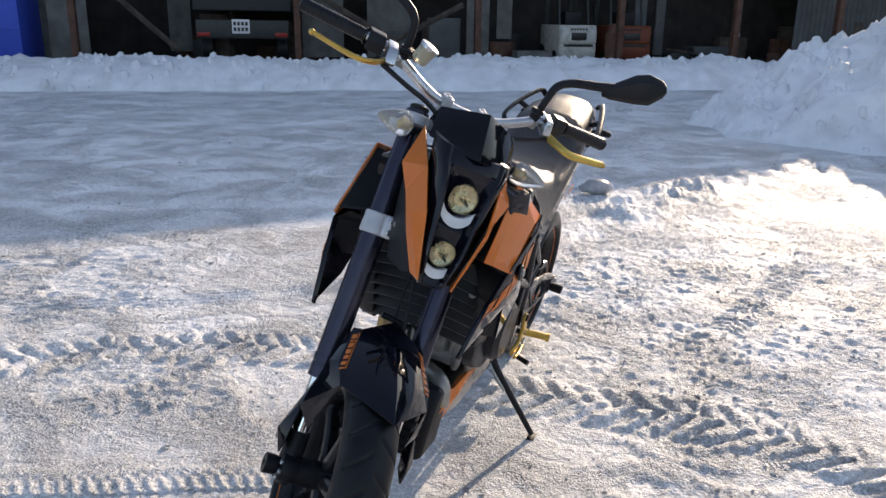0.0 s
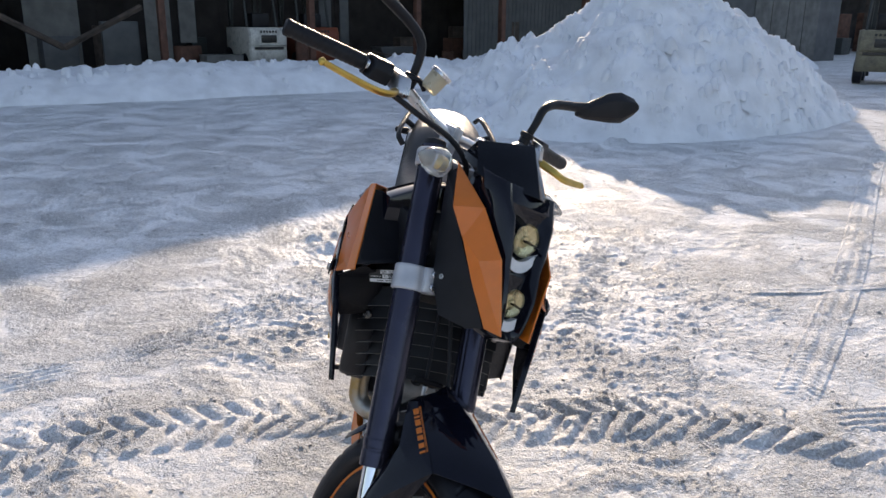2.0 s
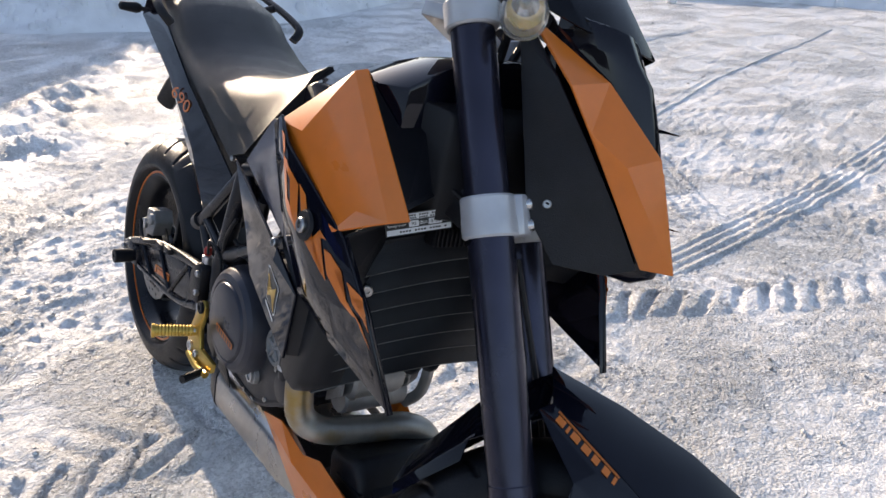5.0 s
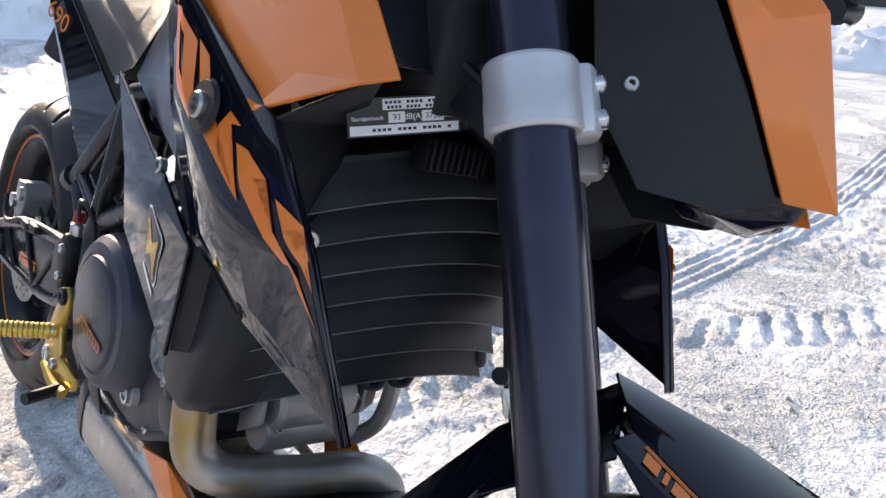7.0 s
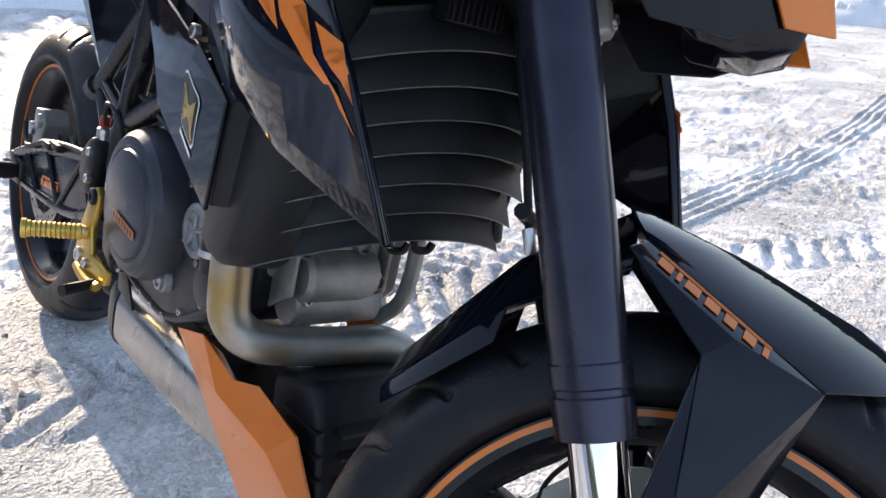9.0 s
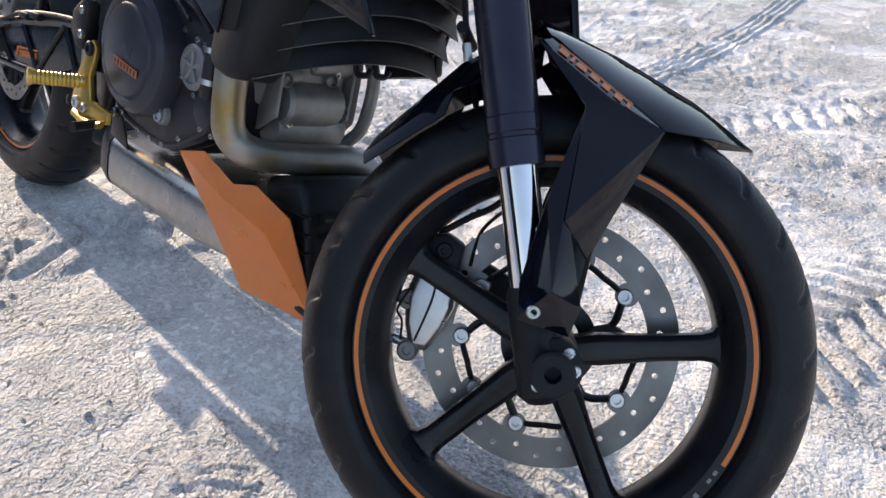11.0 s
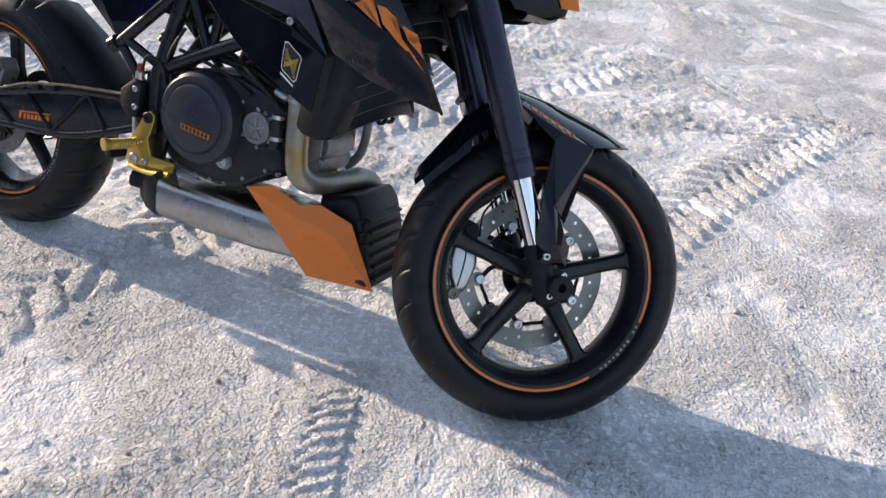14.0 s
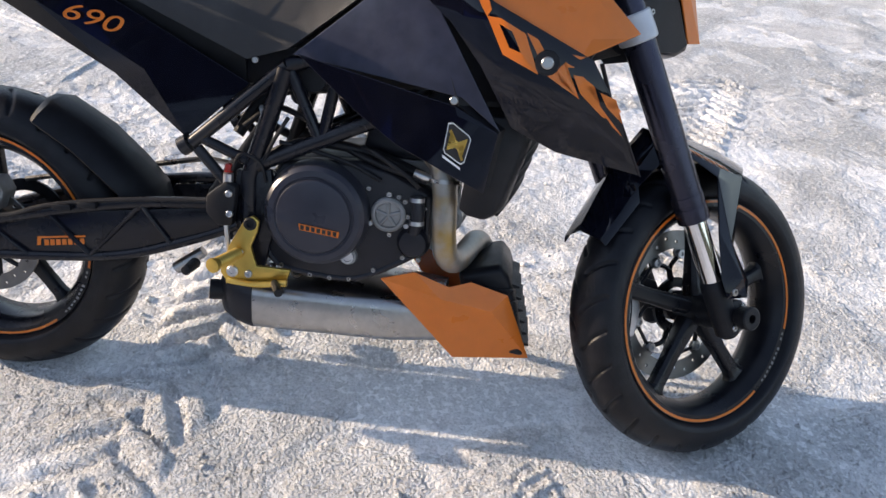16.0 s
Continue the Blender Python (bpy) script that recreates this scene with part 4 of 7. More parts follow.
def brake_disc(c, y, r0, r1, rows, holes):
    """A ring plate with two staggered rows of round holes."""
    n, m = holes * 6, 4
    bm = bmesh.new()

    def at(i, j, dy=0.0):
        t, r = math.tau * i / n, r0 + (r1 - r0) * j / m
        return c + Vector((math.cos(t) * r, y + dy, math.sin(t) * r))
    g = [[bm.verts.new(at(i, j)) for j in range(m + 1)] for i in range(n)]
    back = [[bm.verts.new(at(i, j, 0.0045)) for j in range(m + 1)] for i in range(n)]
    corner = ((0, 0), (0, 0.5), (0, 1), (0.5, 1), (1, 1), (1, 0.5), (1, 0), (0.5, 0))
    for i in range(n):
        k = (i + 1) % n
        for j in range(m):
            row = {1: 0, 2: 1}.get(j)
            if row is not None and row in rows and (i - 3 * row) % 6 == 0:
                out = [bm.verts.new(at(i + a, j + b)) for a, b in corner]
                inn = [bm.verts.new(at(i + 0.5 + (a - 0.5) * q, j + 0.5 + (b - 0.5) * q)) for a, b in corner for q in ((0.84 if abs(a - 0.5) + abs(b - 0.5) < 0.6 else 0.62),)]
                low = [bm.verts.new(q.co + Vector((0, 0.0045, 0))) for q in inn]
                lout = [bm.verts.new(q.co + Vector((0, 0.0045, 0))) for q in out]
                for a in range(8):
                    b = (a + 1) % 8
                    bm.faces.new((out[a], out[b], inn[b], inn[a]))
                    bm.faces.new((inn[a], inn[b], low[b], low[a]))
                    bm.faces.new((low[a], low[b], lout[b], lout[a]))
            else:
                bm.faces.new((g[i][j], g[i][j + 1], g[k][j + 1], g[k][j]))
                bm.faces.new((back[k][j], back[k][j + 1], back[i][j + 1], back[i][j]))
        for j in (0, m):
            bm.faces.new((g[i][j], g[k][j], back[k][j], back[i][j]))
    return finish(bm)


def bolt(p, n, r, h=0.004):
    """A socket-head bolt."""
    return lathe([(-0.003, r), (h * 0.7, r), (h, r * 0.82), (h, r * 0.45), (h * 0.4, r * 0.4), (h * 0.4, 0)], p, n, 16)


def carrier(c, y, r0, r1, arms, parent, label=""):
    """A disc carrier: a hub ring with curved arms, each a part."""
    hub = part("disc_carrier", lathe([(0, r0), (0.006, r0)], c + Vector((0, y, 0)), (0, 1, 0), 32), RIM, parent, label)
    for k in range(arms):
        a = math.tau * k / arms
        for da in (-0.22, 0.22):
            p0 = c + Vector((math.cos(a) * r0 * 0.9, y + 0.003, math.sin(a) * r0 * 0.9))
            p1 = c + Vector((math.cos(a + da) * (r0 + r1) / 2, y + 0.003, math.sin(a + da) * (r0 + r1) / 2))
            p2 = c + Vector((math.cos(a + da * 1.4) * r1, y + 0.003, math.sin(a + da * 1.4) * r1))
            part("carrier_arm", tube([p0, p1, p2], 0.0055, 8, 4), RIM, parent)


# wheels
rear = wheel("rear_wheel", RHUB, 0.325, 0.166, 0.066, 20, None, "rear wheel with orange rim stripe", 0.036)
part("brake_disc", brake_disc(RHUB, -0.075, 0.085, 0.12, (0, 1), 12), DISC, rear, "drilled steel brake disc")
carrier(RHUB, -0.074, 0.045, 0.088, 6, rear)
front = wheel("front_wheel", HUB, 0.309, 0.126, 0.050, 21, STEER, "front wheel turned left with orange rim stripe", 0.038)
part("brake_disc", brake_disc(HUB, 0.052, 0.126, 0.165, (0, 1), 16), DISC, front, "large drilled floating brake disc")
spider = part("disc_carrier", ring_body([(0, 0.040), (0.008, 0.040), (0.008, 0.062), (0, 0.062)], HUB + Vector((0, 0.050, 0)), (0, 1, 0), 48), RIM, front, "black five-armed disc carrier")
for k in range(5):
    mid = radians(33 + 72 * k)
    at = lambda r, a: HUB + Vector((math.cos(a) * r, 0.054, math.sin(a) * r))
    part("carrier_arm", tube([at(0.055, mid), at(0.082, mid)], (0.0075, 0.006), 8, 1), RIM, spider)
    for half in (-1, 1):
        a = mid + half * radians(18)
        part("carrier_arm", tube([at(0.080, mid), at(0.092, mid + half * radians(6)), at(0.104, mid + half * radians(14)), at(0.113, a)], 0.0052, 8, 4), RIM, spider)
        part("carrier_arm", tube([at(0.113, a), at(0.111, a + half * radians(9)), at(0.109, a + half * radians(18))], 0.004, 8, 4), RIM, spider)
        part("disc_lug", lathe([(0, 0.0155), (0.0045, 0.0155)], HUB + Vector((math.cos(a) * 0.117, 0.0522, math.sin(a) * 0.117)), (0, 1, 0), 20), DISC, front)
        part("disc_bolt", lathe([(0.002, 0.0105), (-0.004, 0.0105), (-0.006, 0.009), (-0.006, 0.005), (-0.002, 0.0045), (-0.002, 0.0)], HUB + Vector((math.cos(a) * 0.113, 0.050, math.sin(a) * 0.113)), (0, 1, 0), 20), ALLOY, front, "silver floating button")

# front brake caliper
def caliper_half(y0, y1, y2, grow=1.0):
    """One half of the radial caliper: a chamfered block that hugs the disc's rim."""
    edge = ((-0.186, 0.046), (-0.150, 0.064), (-0.136, 0.040), (-0.129, 0.004), (-0.134, -0.028), (-0.146, -0.060), (-0.166, -0.064), (-0.182, -0.036), (-0.190, 0.004))
    cx, cz = -0.160, 0.0
    return loft([[HUB + Vector((cx + (x - cx) * q * grow, y, cz + (z - cz) * q * grow)) for x, z in edge] for y, q in ((y0, 0.84), (y1, 1.0), (y2, 1.0))], bevel=0.003, smooth=30)


cal = part("front_caliper", caliper_half(0.016, 0.024, 0.045), ALLOY, bike, "silver radial four-piston front caliper", STEER)
part("outer_half", caliper_half(0.104, 0.094, 0.062), ALLOY, cal, "silver outer caliper half")
part("bridge", loft([[HUB + Vector((x, y, z)) for x, z in ((-0.192, 0.030), (-0.176, 0.034), (-0.172, -0.002), (-0.170, -0.040), (-0.182, -0.044), (-0.196, 0.0))] for y in (0.040, 0.066)], bevel=0.003), ALLOY, cal, "silver bridge over the disc")
part("split_line", tube([HUB + Vector((-0.164, 0.0158, 0.050)), HUB + Vector((-0.158, 0.0150, 0.010)), HUB + Vector((-0.163, 0.0158, -0.050))], 0.0016, 6), MATTE, cal, "dark parting groove")
part("mount_ear", loft([[HUB + Vector((x, y, z)) for x, z in ((-0.196, 0.078), (-0.168, 0.094), (-0.142, 0.086), (-0.138, 0.044), (-0.160, 0.040))] for y in (0.012, 0.050)], bevel=0.005), MATTE, cal, "black radial mount")
part("caliper_bolt", bolt(HUB + Vector((-0.162, 0.012, 0.072)), (0, -1, 0), 0.0105, 0.006), MATTE, cal, "black mounting bolt")
for x, z in ((-0.187, -0.003), (-0.168, -0.066)):
    part("pin_ear", lathe([(0, 0.0135), (0.020, 0.0135), (0.023, 0.011), (0.023, 0.006), (0.019, 0.005), (0.019, 0)], HUB + Vector((x, 0.040, z)), (0, -1, 0), 20), GREYCAST, cal, "dark ear with pad pin")
part("bleed_nipple", lathe([(0, 0.0065), (0.016, 0.0065), (0.018, 0.0045), (0.024, 0.0045), (0.026, 0.006), (0.033, 0.006), (0.034, 0)], HUB + Vector((-0.176, 0.034, -0.060)), (-1, 0, 0.05), 14), ALLOY, cal, "bright bleed nipple")
part("pin_clip", tube([HUB + Vector((-0.188, 0.014, 0.012)), HUB + Vector((-0.196, 0.014, -0.018)), HUB + Vector((-0.186, 0.014, -0.030)), HUB + Vector((-0.180, 0.014, -0.054))], 0.0016, 6), MATTE, cal, "thin wire clip")
part("caliper_bracket", loft([[HUB + Vector((x, y, z)) for x, z in ((-0.150, 0.080), (-0.110, 0.070), (-0.045, 0.055), (-0.030, 0.020), (-0.070, 0.022), (-0.140, 0.046))] for y in (0.066, 0.092)], bevel=0.004), MATTE, cal, "black fork foot lug")
part("brake_hose", tube([HUB + Vector((-0.178, 0.03, 0.088)), HUB + Vector((-0.150, 0.035, 0.118)), HUB + Vector((-0.118, 0.045, 0.150)), HUB + Vector((-0.10, 0.06, 0.20)), HUB + Vector((-0.15, 0.06, 0.32)), HUB + Vector((-0.24, 0.03, 0.50))], 0.0045, 8), MATTE, cal, "thin black brake hose")
for k in range(5):
    part("hose_spring", ring_body([(-0.0016, 0.0045), (0.0016, 0.0045), (0.0016, 0.0064), (-0.0016, 0.0064)], HUB + Vector((-0.160 + 0.006 * k, 0.0335 + 0.001 * k, 0.107 + 0.0065 * k)), (0.65, 0.1, 0.75), 12), MATTE, cal)
part("sensor_cable", tube([HUB + Vector((-0.128, 0.05, 0.06)), HUB + Vector((-0.128, 0.055, 0.11)), HUB + Vector((-0.10, 0.06, 0.155))], 0.0026, 6), MATTE, cal, "thin sensor cable")

# fork
fork = part("fork", tube([(1.13, YF, 1.07), (1.235, YF, 0.84)], 0.024, steps=1), MATTE, bike, "upside-down front fork", STEER)
for sy in SIDES:
    y = YF - 0.008 + sy * 0.107
    e = lambda z, dx=0.0: Vector((fork_x(z) + dx, y, z))
    part("outer_tube", lathe([(0, 0.0270), (0.0, 0.0312), (0.030, 0.0314), (0.0315, 0.0300), (0.036, 0.0300), (0.0375, 0.0314), (0.054, 0.0314), (0.0555, 0.0302), (0.30, 0.0302), (0.66, 0.0288), (0.675, 0.0288)], e(0.472), AXIS, 48, smooth=20.0), FORK, fork, "blue-black anodised outer tube")
    part("stanchion", lathe([(0, 0.0225), (0.20, 0.0225)], e(0.32), AXIS, 32), CHROME, fork, "chromed stanchion")
    part("fork_foot", join(lathe([(-0.055, 0.016), (-0.045, 0.026), (0.065, 0.027), (0.075, 0.0235)], e(0.285), AXIS, 24),
         loft([[(HUB.x + math.cos(t) * 0.034, y + q, HUB.z + math.sin(t) * 0.034) for t in (math.tau * k / 20 for k in range(20))] for q in (-0.022, 0.022)], bevel=0.004)), MATTE, fork, "black fork foot")
    part("tube_cap", lathe([(0, 0.024), (0.012, 0.024), (0.016, 0.018), (0.016, 0.008), (0.010, 0.008), (0.010, 0.0)], e(1.085), AXIS, 24), MATTE, fork)
    part("upper_clamp", lathe([(0, 0.033), (0.003, 0.0358), (0.034, 0.0358), (0.037, 0.033)], e(1.043), AXIS, 40), SILVER, fork, "silver upper clamp")
    low = part("lower_clamp", lathe([(0, 0.0335), (0.003, 0.0362), (0.024, 0.0362), (0.0265, 0.0355), (0.050, 0.0355), (0.053, 0.0335)], e(0.799), AXIS, 48), SILVER, fork, "silver lower clamp")
    inner = -sy
    ear = e(0.8225) + Vector((0.030, inner * 0.020, 0.014))
    part("clamp_ear", loft([[ear + AXIS * h + Vector((a, inner * b, a * 0.46)) for a, b in ((-0.030, -0.016), (0.010, -0.014), (0.014, 0.004), (0.010, 0.026), (-0.020, 0.030))] for h in (-0.026, 0.027)], bevel=0.004), SILVER, fork)
    for h in (-0.013, 0.014):
        part("clamp_bolt", bolt(ear + AXIS * h + Vector((0.0125, inner * 0.004, 0.006)), (math.cos(RAKE), inner * 0.1, math.sin(RAKE)), 0.0085, 0.006), ALLOY, fork, "silver clamp bolt")
part("lower_bridge", loft([[(1.235 + dx, YF - 0.008 + y, 0.820 - dx * 0.46 + h) for dx, h in ((-0.02, -0.022), (0.045, -0.022), (0.052, 0.0), (0.045, 0.026), (-0.02, 0.026))] for y in (-0.075, -0.04, 0, 0.04, 0.075)], bevel=0.003), MATTE, fork, "lower fork bridge")
part("upper_bridge", loft([[(1.145 + dx, YF - 0.008 + y, 1.058 + h) for dx, h in ((-0.05, -0.008), (0.03, -0.008), (0.03, 0.014), (-0.05, 0.014))] for y in (-0.085, -0.04, 0, 0.04, 0.085)], bevel=0.004), SILVER, fork, "silver upper fork bridge")
for sy in SIDES:
    part("axle_spool", lathe([(0, 0.016), (0.012, 0.0225), (0.036, 0.024), (0.038, 0.021), (0.038, 0.009), (0.02, 0.008), (0.02, 0)], HUB + Vector((0, sy * 0.118, 0)), (0, sy, 0), 28), MATTE, fork, "black axle crash protector")
    for deg in (62, 12, -48, -112):
        part("pinch_bolt", bolt(Vector((HUB.x + 0.025 * math.cos(radians(deg)), YF - 0.008 + sy * 0.129, HUB.z + 0.025 * math.sin(radians(deg)))), (0, sy, 0), 0.0065, 0.005), ALLOY, fork, "silver pinch bolt")
    part("axle_boss", lathe([(0, 0.034), (0.07, 0.030), (0.075, 0.02)], HUB + Vector((0, sy * 0.045, 0)), (0, sy, 0), 28), MATTE, fork)
part("fork_hose", tube([(1.235, YF + 0.03, 0.83), (1.262, YF + 0.025, 0.765), (1.300, YF + 0.022, 0.680), (1.327, YF + 0.026, 0.611), (1.340, YF + 0.03, 0.585), (1.372, YF + 0.05, 0.52)], 0.0042, 8), MATTE, fork, "black brake hose behind the fork")
part("hose_guide", tube([(1.322, YF - 0.01, 0.618), (1.330, YF + 0.07, 0.612)], 0.008, 8, 1), MATTE, fork)
part("hose_fitting", lathe([(0, 0.006), (0.022, 0.006), (0.026, 0.0045)], (1.328, YF + 0.026, 0.606), (0.45, 0, -0.9), 12), ALLOY, fork)

# ---- fender ----
def both(pts, s):
    """Corners of a steered panel, mirrored for the other side."""
    return [(x, YF + y * (1 if s < 0 else -1), z) for x, y, z in pts]


fender = part("front_fender", shell([(x, YF + y, z) for x, y, z in (
    (1.704, 0, 0.584), (1.62, 0, 0.617), (1.52, 0, 0.641), (1.41, 0, 0.657),
    (1.585, -0.106, 0.560), (1.53, -0.0933, 0.5840), (1.434, -0.071, 0.626),
    (1.585, 0.106, 0.560), (1.53, 0.0933, 0.5840), (1.434, 0.071, 0.626), (1.65, -0.05, 0.576), (1.65, 0.05, 0.576))],
    [(0, 1, 10), (10, 1, 5, 4), (1, 2, 5), (2, 3, 6, 5), (0, 11, 1), (11, 7, 8, 1), (1, 8, 2), (2, 8, 9, 3)], 0.003, 0.0012, 28, (0, 0, 1)), GLOSS, bike, "pointed gloss black front fender", STEER)
part("fender_tail", shell([(x, YF + y, z) for x, y, z in (
    (1.42, 0, 0.655), (1.335, 0, 0.578), (1.262, 0, 0.462), (1.43, -0.058, 0.600), (1.345, -0.068, 0.535), (1.264, -0.058, 0.432), (1.43, 0.058, 0.600), (1.345, 0.068, 0.535), (1.264, 0.058, 0.432), (1.257, 0, 0.448),
    (1.345, -0.074, 0.505), (1.27, -0.066, 0.420), (1.345, 0.074, 0.505), (1.27, 0.066, 0.420))],
    [(0, 1, 4, 3), (1, 2, 5, 4), (0, 6, 7, 1), (1, 7, 8, 2), (2, 9, 5), (2, 8, 9), (4, 5, 11, 10), (7, 12, 13, 8)], 0.003, 0.0012, 28, (-0.3, 0, 1)), GLOSS, fender, "black rear fender half")
for s in SIDES:
    gv = both(((1.434, -0.071, 0.625), (1.585, -0.106, 0.559), (1.514, -0.113, 0.574), (1.421, -0.090, 0.615), (1.494, -0.128, 0.556), (1.537, -0.122, 0.540), (1.512, -0.150, 0.432), (1.550, -0.119, 0.399)), s)
    part("fork_guard", shell(gv, [(0, 1, 2, 3), (3, 2, 4), (2, 1, 5), (2, 5, 4), (5, 1, 6), (5, 6, 4), (1, 7, 6)], 0.003, 0.0014, 14), GLOSS, fender, "faceted black fork guard")
    bv = both(((1.494, -0.127, 0.554), (1.512, -0.149, 0.430), (1.522, -0.146, 0.424), (1.558, -0.154, 0.352), (1.556, -0.156, 0.318), (1.498, -0.158, 0.318), (1.488, -0.152, 0.355), (1.487, -0.142, 0.450), (1.522, -0.174, 0.36)), s)
    part("guard_stay", shell(bv, [(0, 1, 7), (1, 2, 8), (2, 3, 8), (3, 4, 8), (4, 5, 8), (5, 6, 8), (6, 7, 8), (7, 1, 8)], 0.004, 0.0012, 20), GLOSS, fender, "black guard stay")
    part("guard_bolt", bolt(Vector(both(((1.512, -0.160, 0.332),), s)[0]), (0.1, s, 0), 0.008, 0.006), STEEL, fender)
    # maker's name below the crease as plain orange bars
    c0, c1, c2 = Vector((1.434, -0.071, 0.625)), Vector((1.585, -0.106, 0.559)), Vector((1.514, -0.113, 0.574))
    along = (c1 - c0).normalized()
    out = along.cross(c2 - c0).normalized()
    out = out if out.z > 0 else -out
    down = (c2 - c0) - along * (c2 - c0).dot(along)
    down.normalize()

    def band_bar(a0, a1, d0, d1, slant=0.0):
        q = [c0 + along * (a + slant * d) + down * d + out * 0.0012 for a, d in ((a0, d0), (a1, d0), (a1, d1), (a0, d1))]
        part("fender_mark", shell(both([tuple(v) for v in q], s), [(0, 1, 2, 3)], 0.0006, 0, 25, tuple(both([tuple(out)], s)[0])), ORANGE, fender, "orange print bar")
    band_bar(0.014, 0.122, 0.0022, 0.0034)
    band_bar(0.014, 0.122, 0.0044, 0.0054)
    for w0, w1 in ((0.0, 0.011), (0.0145, 0.018), (0.0215, 0.0325), (0.037, 0.0475), (0.0515, 0.060), (0.066, 0.0745), (0.080, 0.084)):
        band_bar(0.016 + w0 * 1.24, 0.016 + w1 * 1.24, 0.0072, 0.0185, 0.25)

# ---- headlight mask ----
def mask_ring(xf, xr, w, z, d):
    """Level cut through the mask: recessed middle, forward rims, rounded flanks."""
    prof = ((0.0, xf), (0.46, xf), (0.60, xr - 0.003), (0.68, xr), (0.80, xr - 0.006), (0.93, xr - 0.026), (1.0, xr - 0.055))
    half = [(x, y * w * 1.07, z) for y, x in prof]
    return [(x, YF - y, z) for x, y, z in reversed(half)] + [(x, YF + y, z) for x, y, z in half[1:]] + [(xf - d, YF + w * 0.95, z + 0.01), (xf - d, YF - w * 0.95, z + 0.01)]


mask = part("headlight_mask", loft([mask_ring(*r) for r in ((1.378, 1.374, 0.093, 1.097, 0.10), (1.400, 1.396, 0.090, 1.066, 0.12), (1.394, 1.418, 0.080, 1.044, 0.125), (1.399, 1.432, 0.074, 1.015, 0.13), (1.407, 1.446, 0.068, 0.985, 0.13), (1.417, 1.456, 0.063, 0.955, 0.135), (1.438, 1.468, 0.060, 0.934, 0.135), (1.444, 1.484, 0.056, 0.900, 0.135), (1.453, 1.494, 0.049, 0.868, 0.13), (1.466, 1.500, 0.042, 0.838, 0.11), (1.492, 1.496, 0.036, 0.815, 0.10), (1.470, 1.470, 0.030, 0.800, 0.07))], bevel=0.0015, smooth=34), GLOSS, bike, "gloss black headlight mask", STEER)
part("visor", shell([(x, YF + y, z) for x, y, z in ((1.318, 0, 1.182), (1.402, 0, 1.092), (1.262, -0.098, 1.142), (1.318, -0.108, 1.082), (1.262, 0.098, 1.142), (1.318, 0.108, 1.082), (1.375, -0.055, 1.086), (1.375, 0.055, 1.086), (1.245, -0.105, 1.10), (1.245, 0.105, 1.10))],
    [(0, 6, 1), (0, 2, 3, 6), (0, 1, 7), (0, 7, 5, 4), (2, 8, 3), (4, 5, 9)], 0.003, 0.0012, 22, (1, 0, 1)), DARKGLASS, mask, "smoked dark visor")
for s in SIDES:
    part("mask_panel", shell(both(((1.246, -0.107, 1.084), (1.334, -0.141, 1.006), (1.374, -0.113, 0.956), (1.427, -0.086, 0.888), (1.478, -0.052, 0.822), (1.519, -0.042, 0.828), (1.459, -0.076, 0.960), (1.370, -0.093, 1.030), (1.424, -0.096, 0.936)), s),
         [(0, 1, 7), (1, 2, 7), (2, 8, 6, 7), (2, 3, 8), (3, 4, 5, 8), (8, 5, 6)], 0.004, 0.001, 14), ORANGE, mask, "orange mask side panel")
    part("mask_inner_panel", shell(both(((1.250, -0.103, 1.074), (1.312, -0.128, 1.012), (1.368, -0.108, 0.950), (1.425, -0.081, 0.885), (1.474, -0.052, 0.82), (1.440, -0.060, 0.800), (1.375, -0.083, 0.792), (1.322, -0.092, 0.845), (1.270, -0.112, 0.985), (1.245, -0.119, 1.055), (1.37, -0.090, 0.868)), s),
         [(0, 1, 9), (1, 8, 9), (1, 2, 8), (2, 7, 8), (2, 10, 7), (2, 3, 10), (3, 4, 5, 10), (10, 5, 6, 7)], 0.004, 0.001, 18), MATTE, mask, "matt black mask bracket")
    part("mask_screw", bolt(both(((1.344, -0.091, 0.863),), s)[0], (0.2, s, 0), 0.006, 0.004), STEEL, mask)
    # turn signal
    o = Vector(both(((1.245, -0.125, 1.066),), s)[0])
    sig = part("turn_signal", tube([o + Vector((-0.02, -s * 0.02, -0.005)), o + Vector((0, s * 0.018, 0))], 0.011, 10, 1), MATTE, bike, "clear front turn signal", STEER)
    part("lens", lathe([(0.0, 0.022), (0.012, 0.030), (0.032, 0.029), (0.058, 0.020), (0.082, 0.006), (0.084, 0.0)], o + Vector((0.004, s * 0.016, 0)), (0.25, s, 0.05), 28), LENS, sig, "clear pointed lens")
    part("bulb", lathe([(0, 0.008), (0.02, 0.010), (0.03, 0.0)], o + Vector((0.006, s * 0.022, 0)), (0.25, s, 0.05), 12), GOLD, sig, "amber bulb")
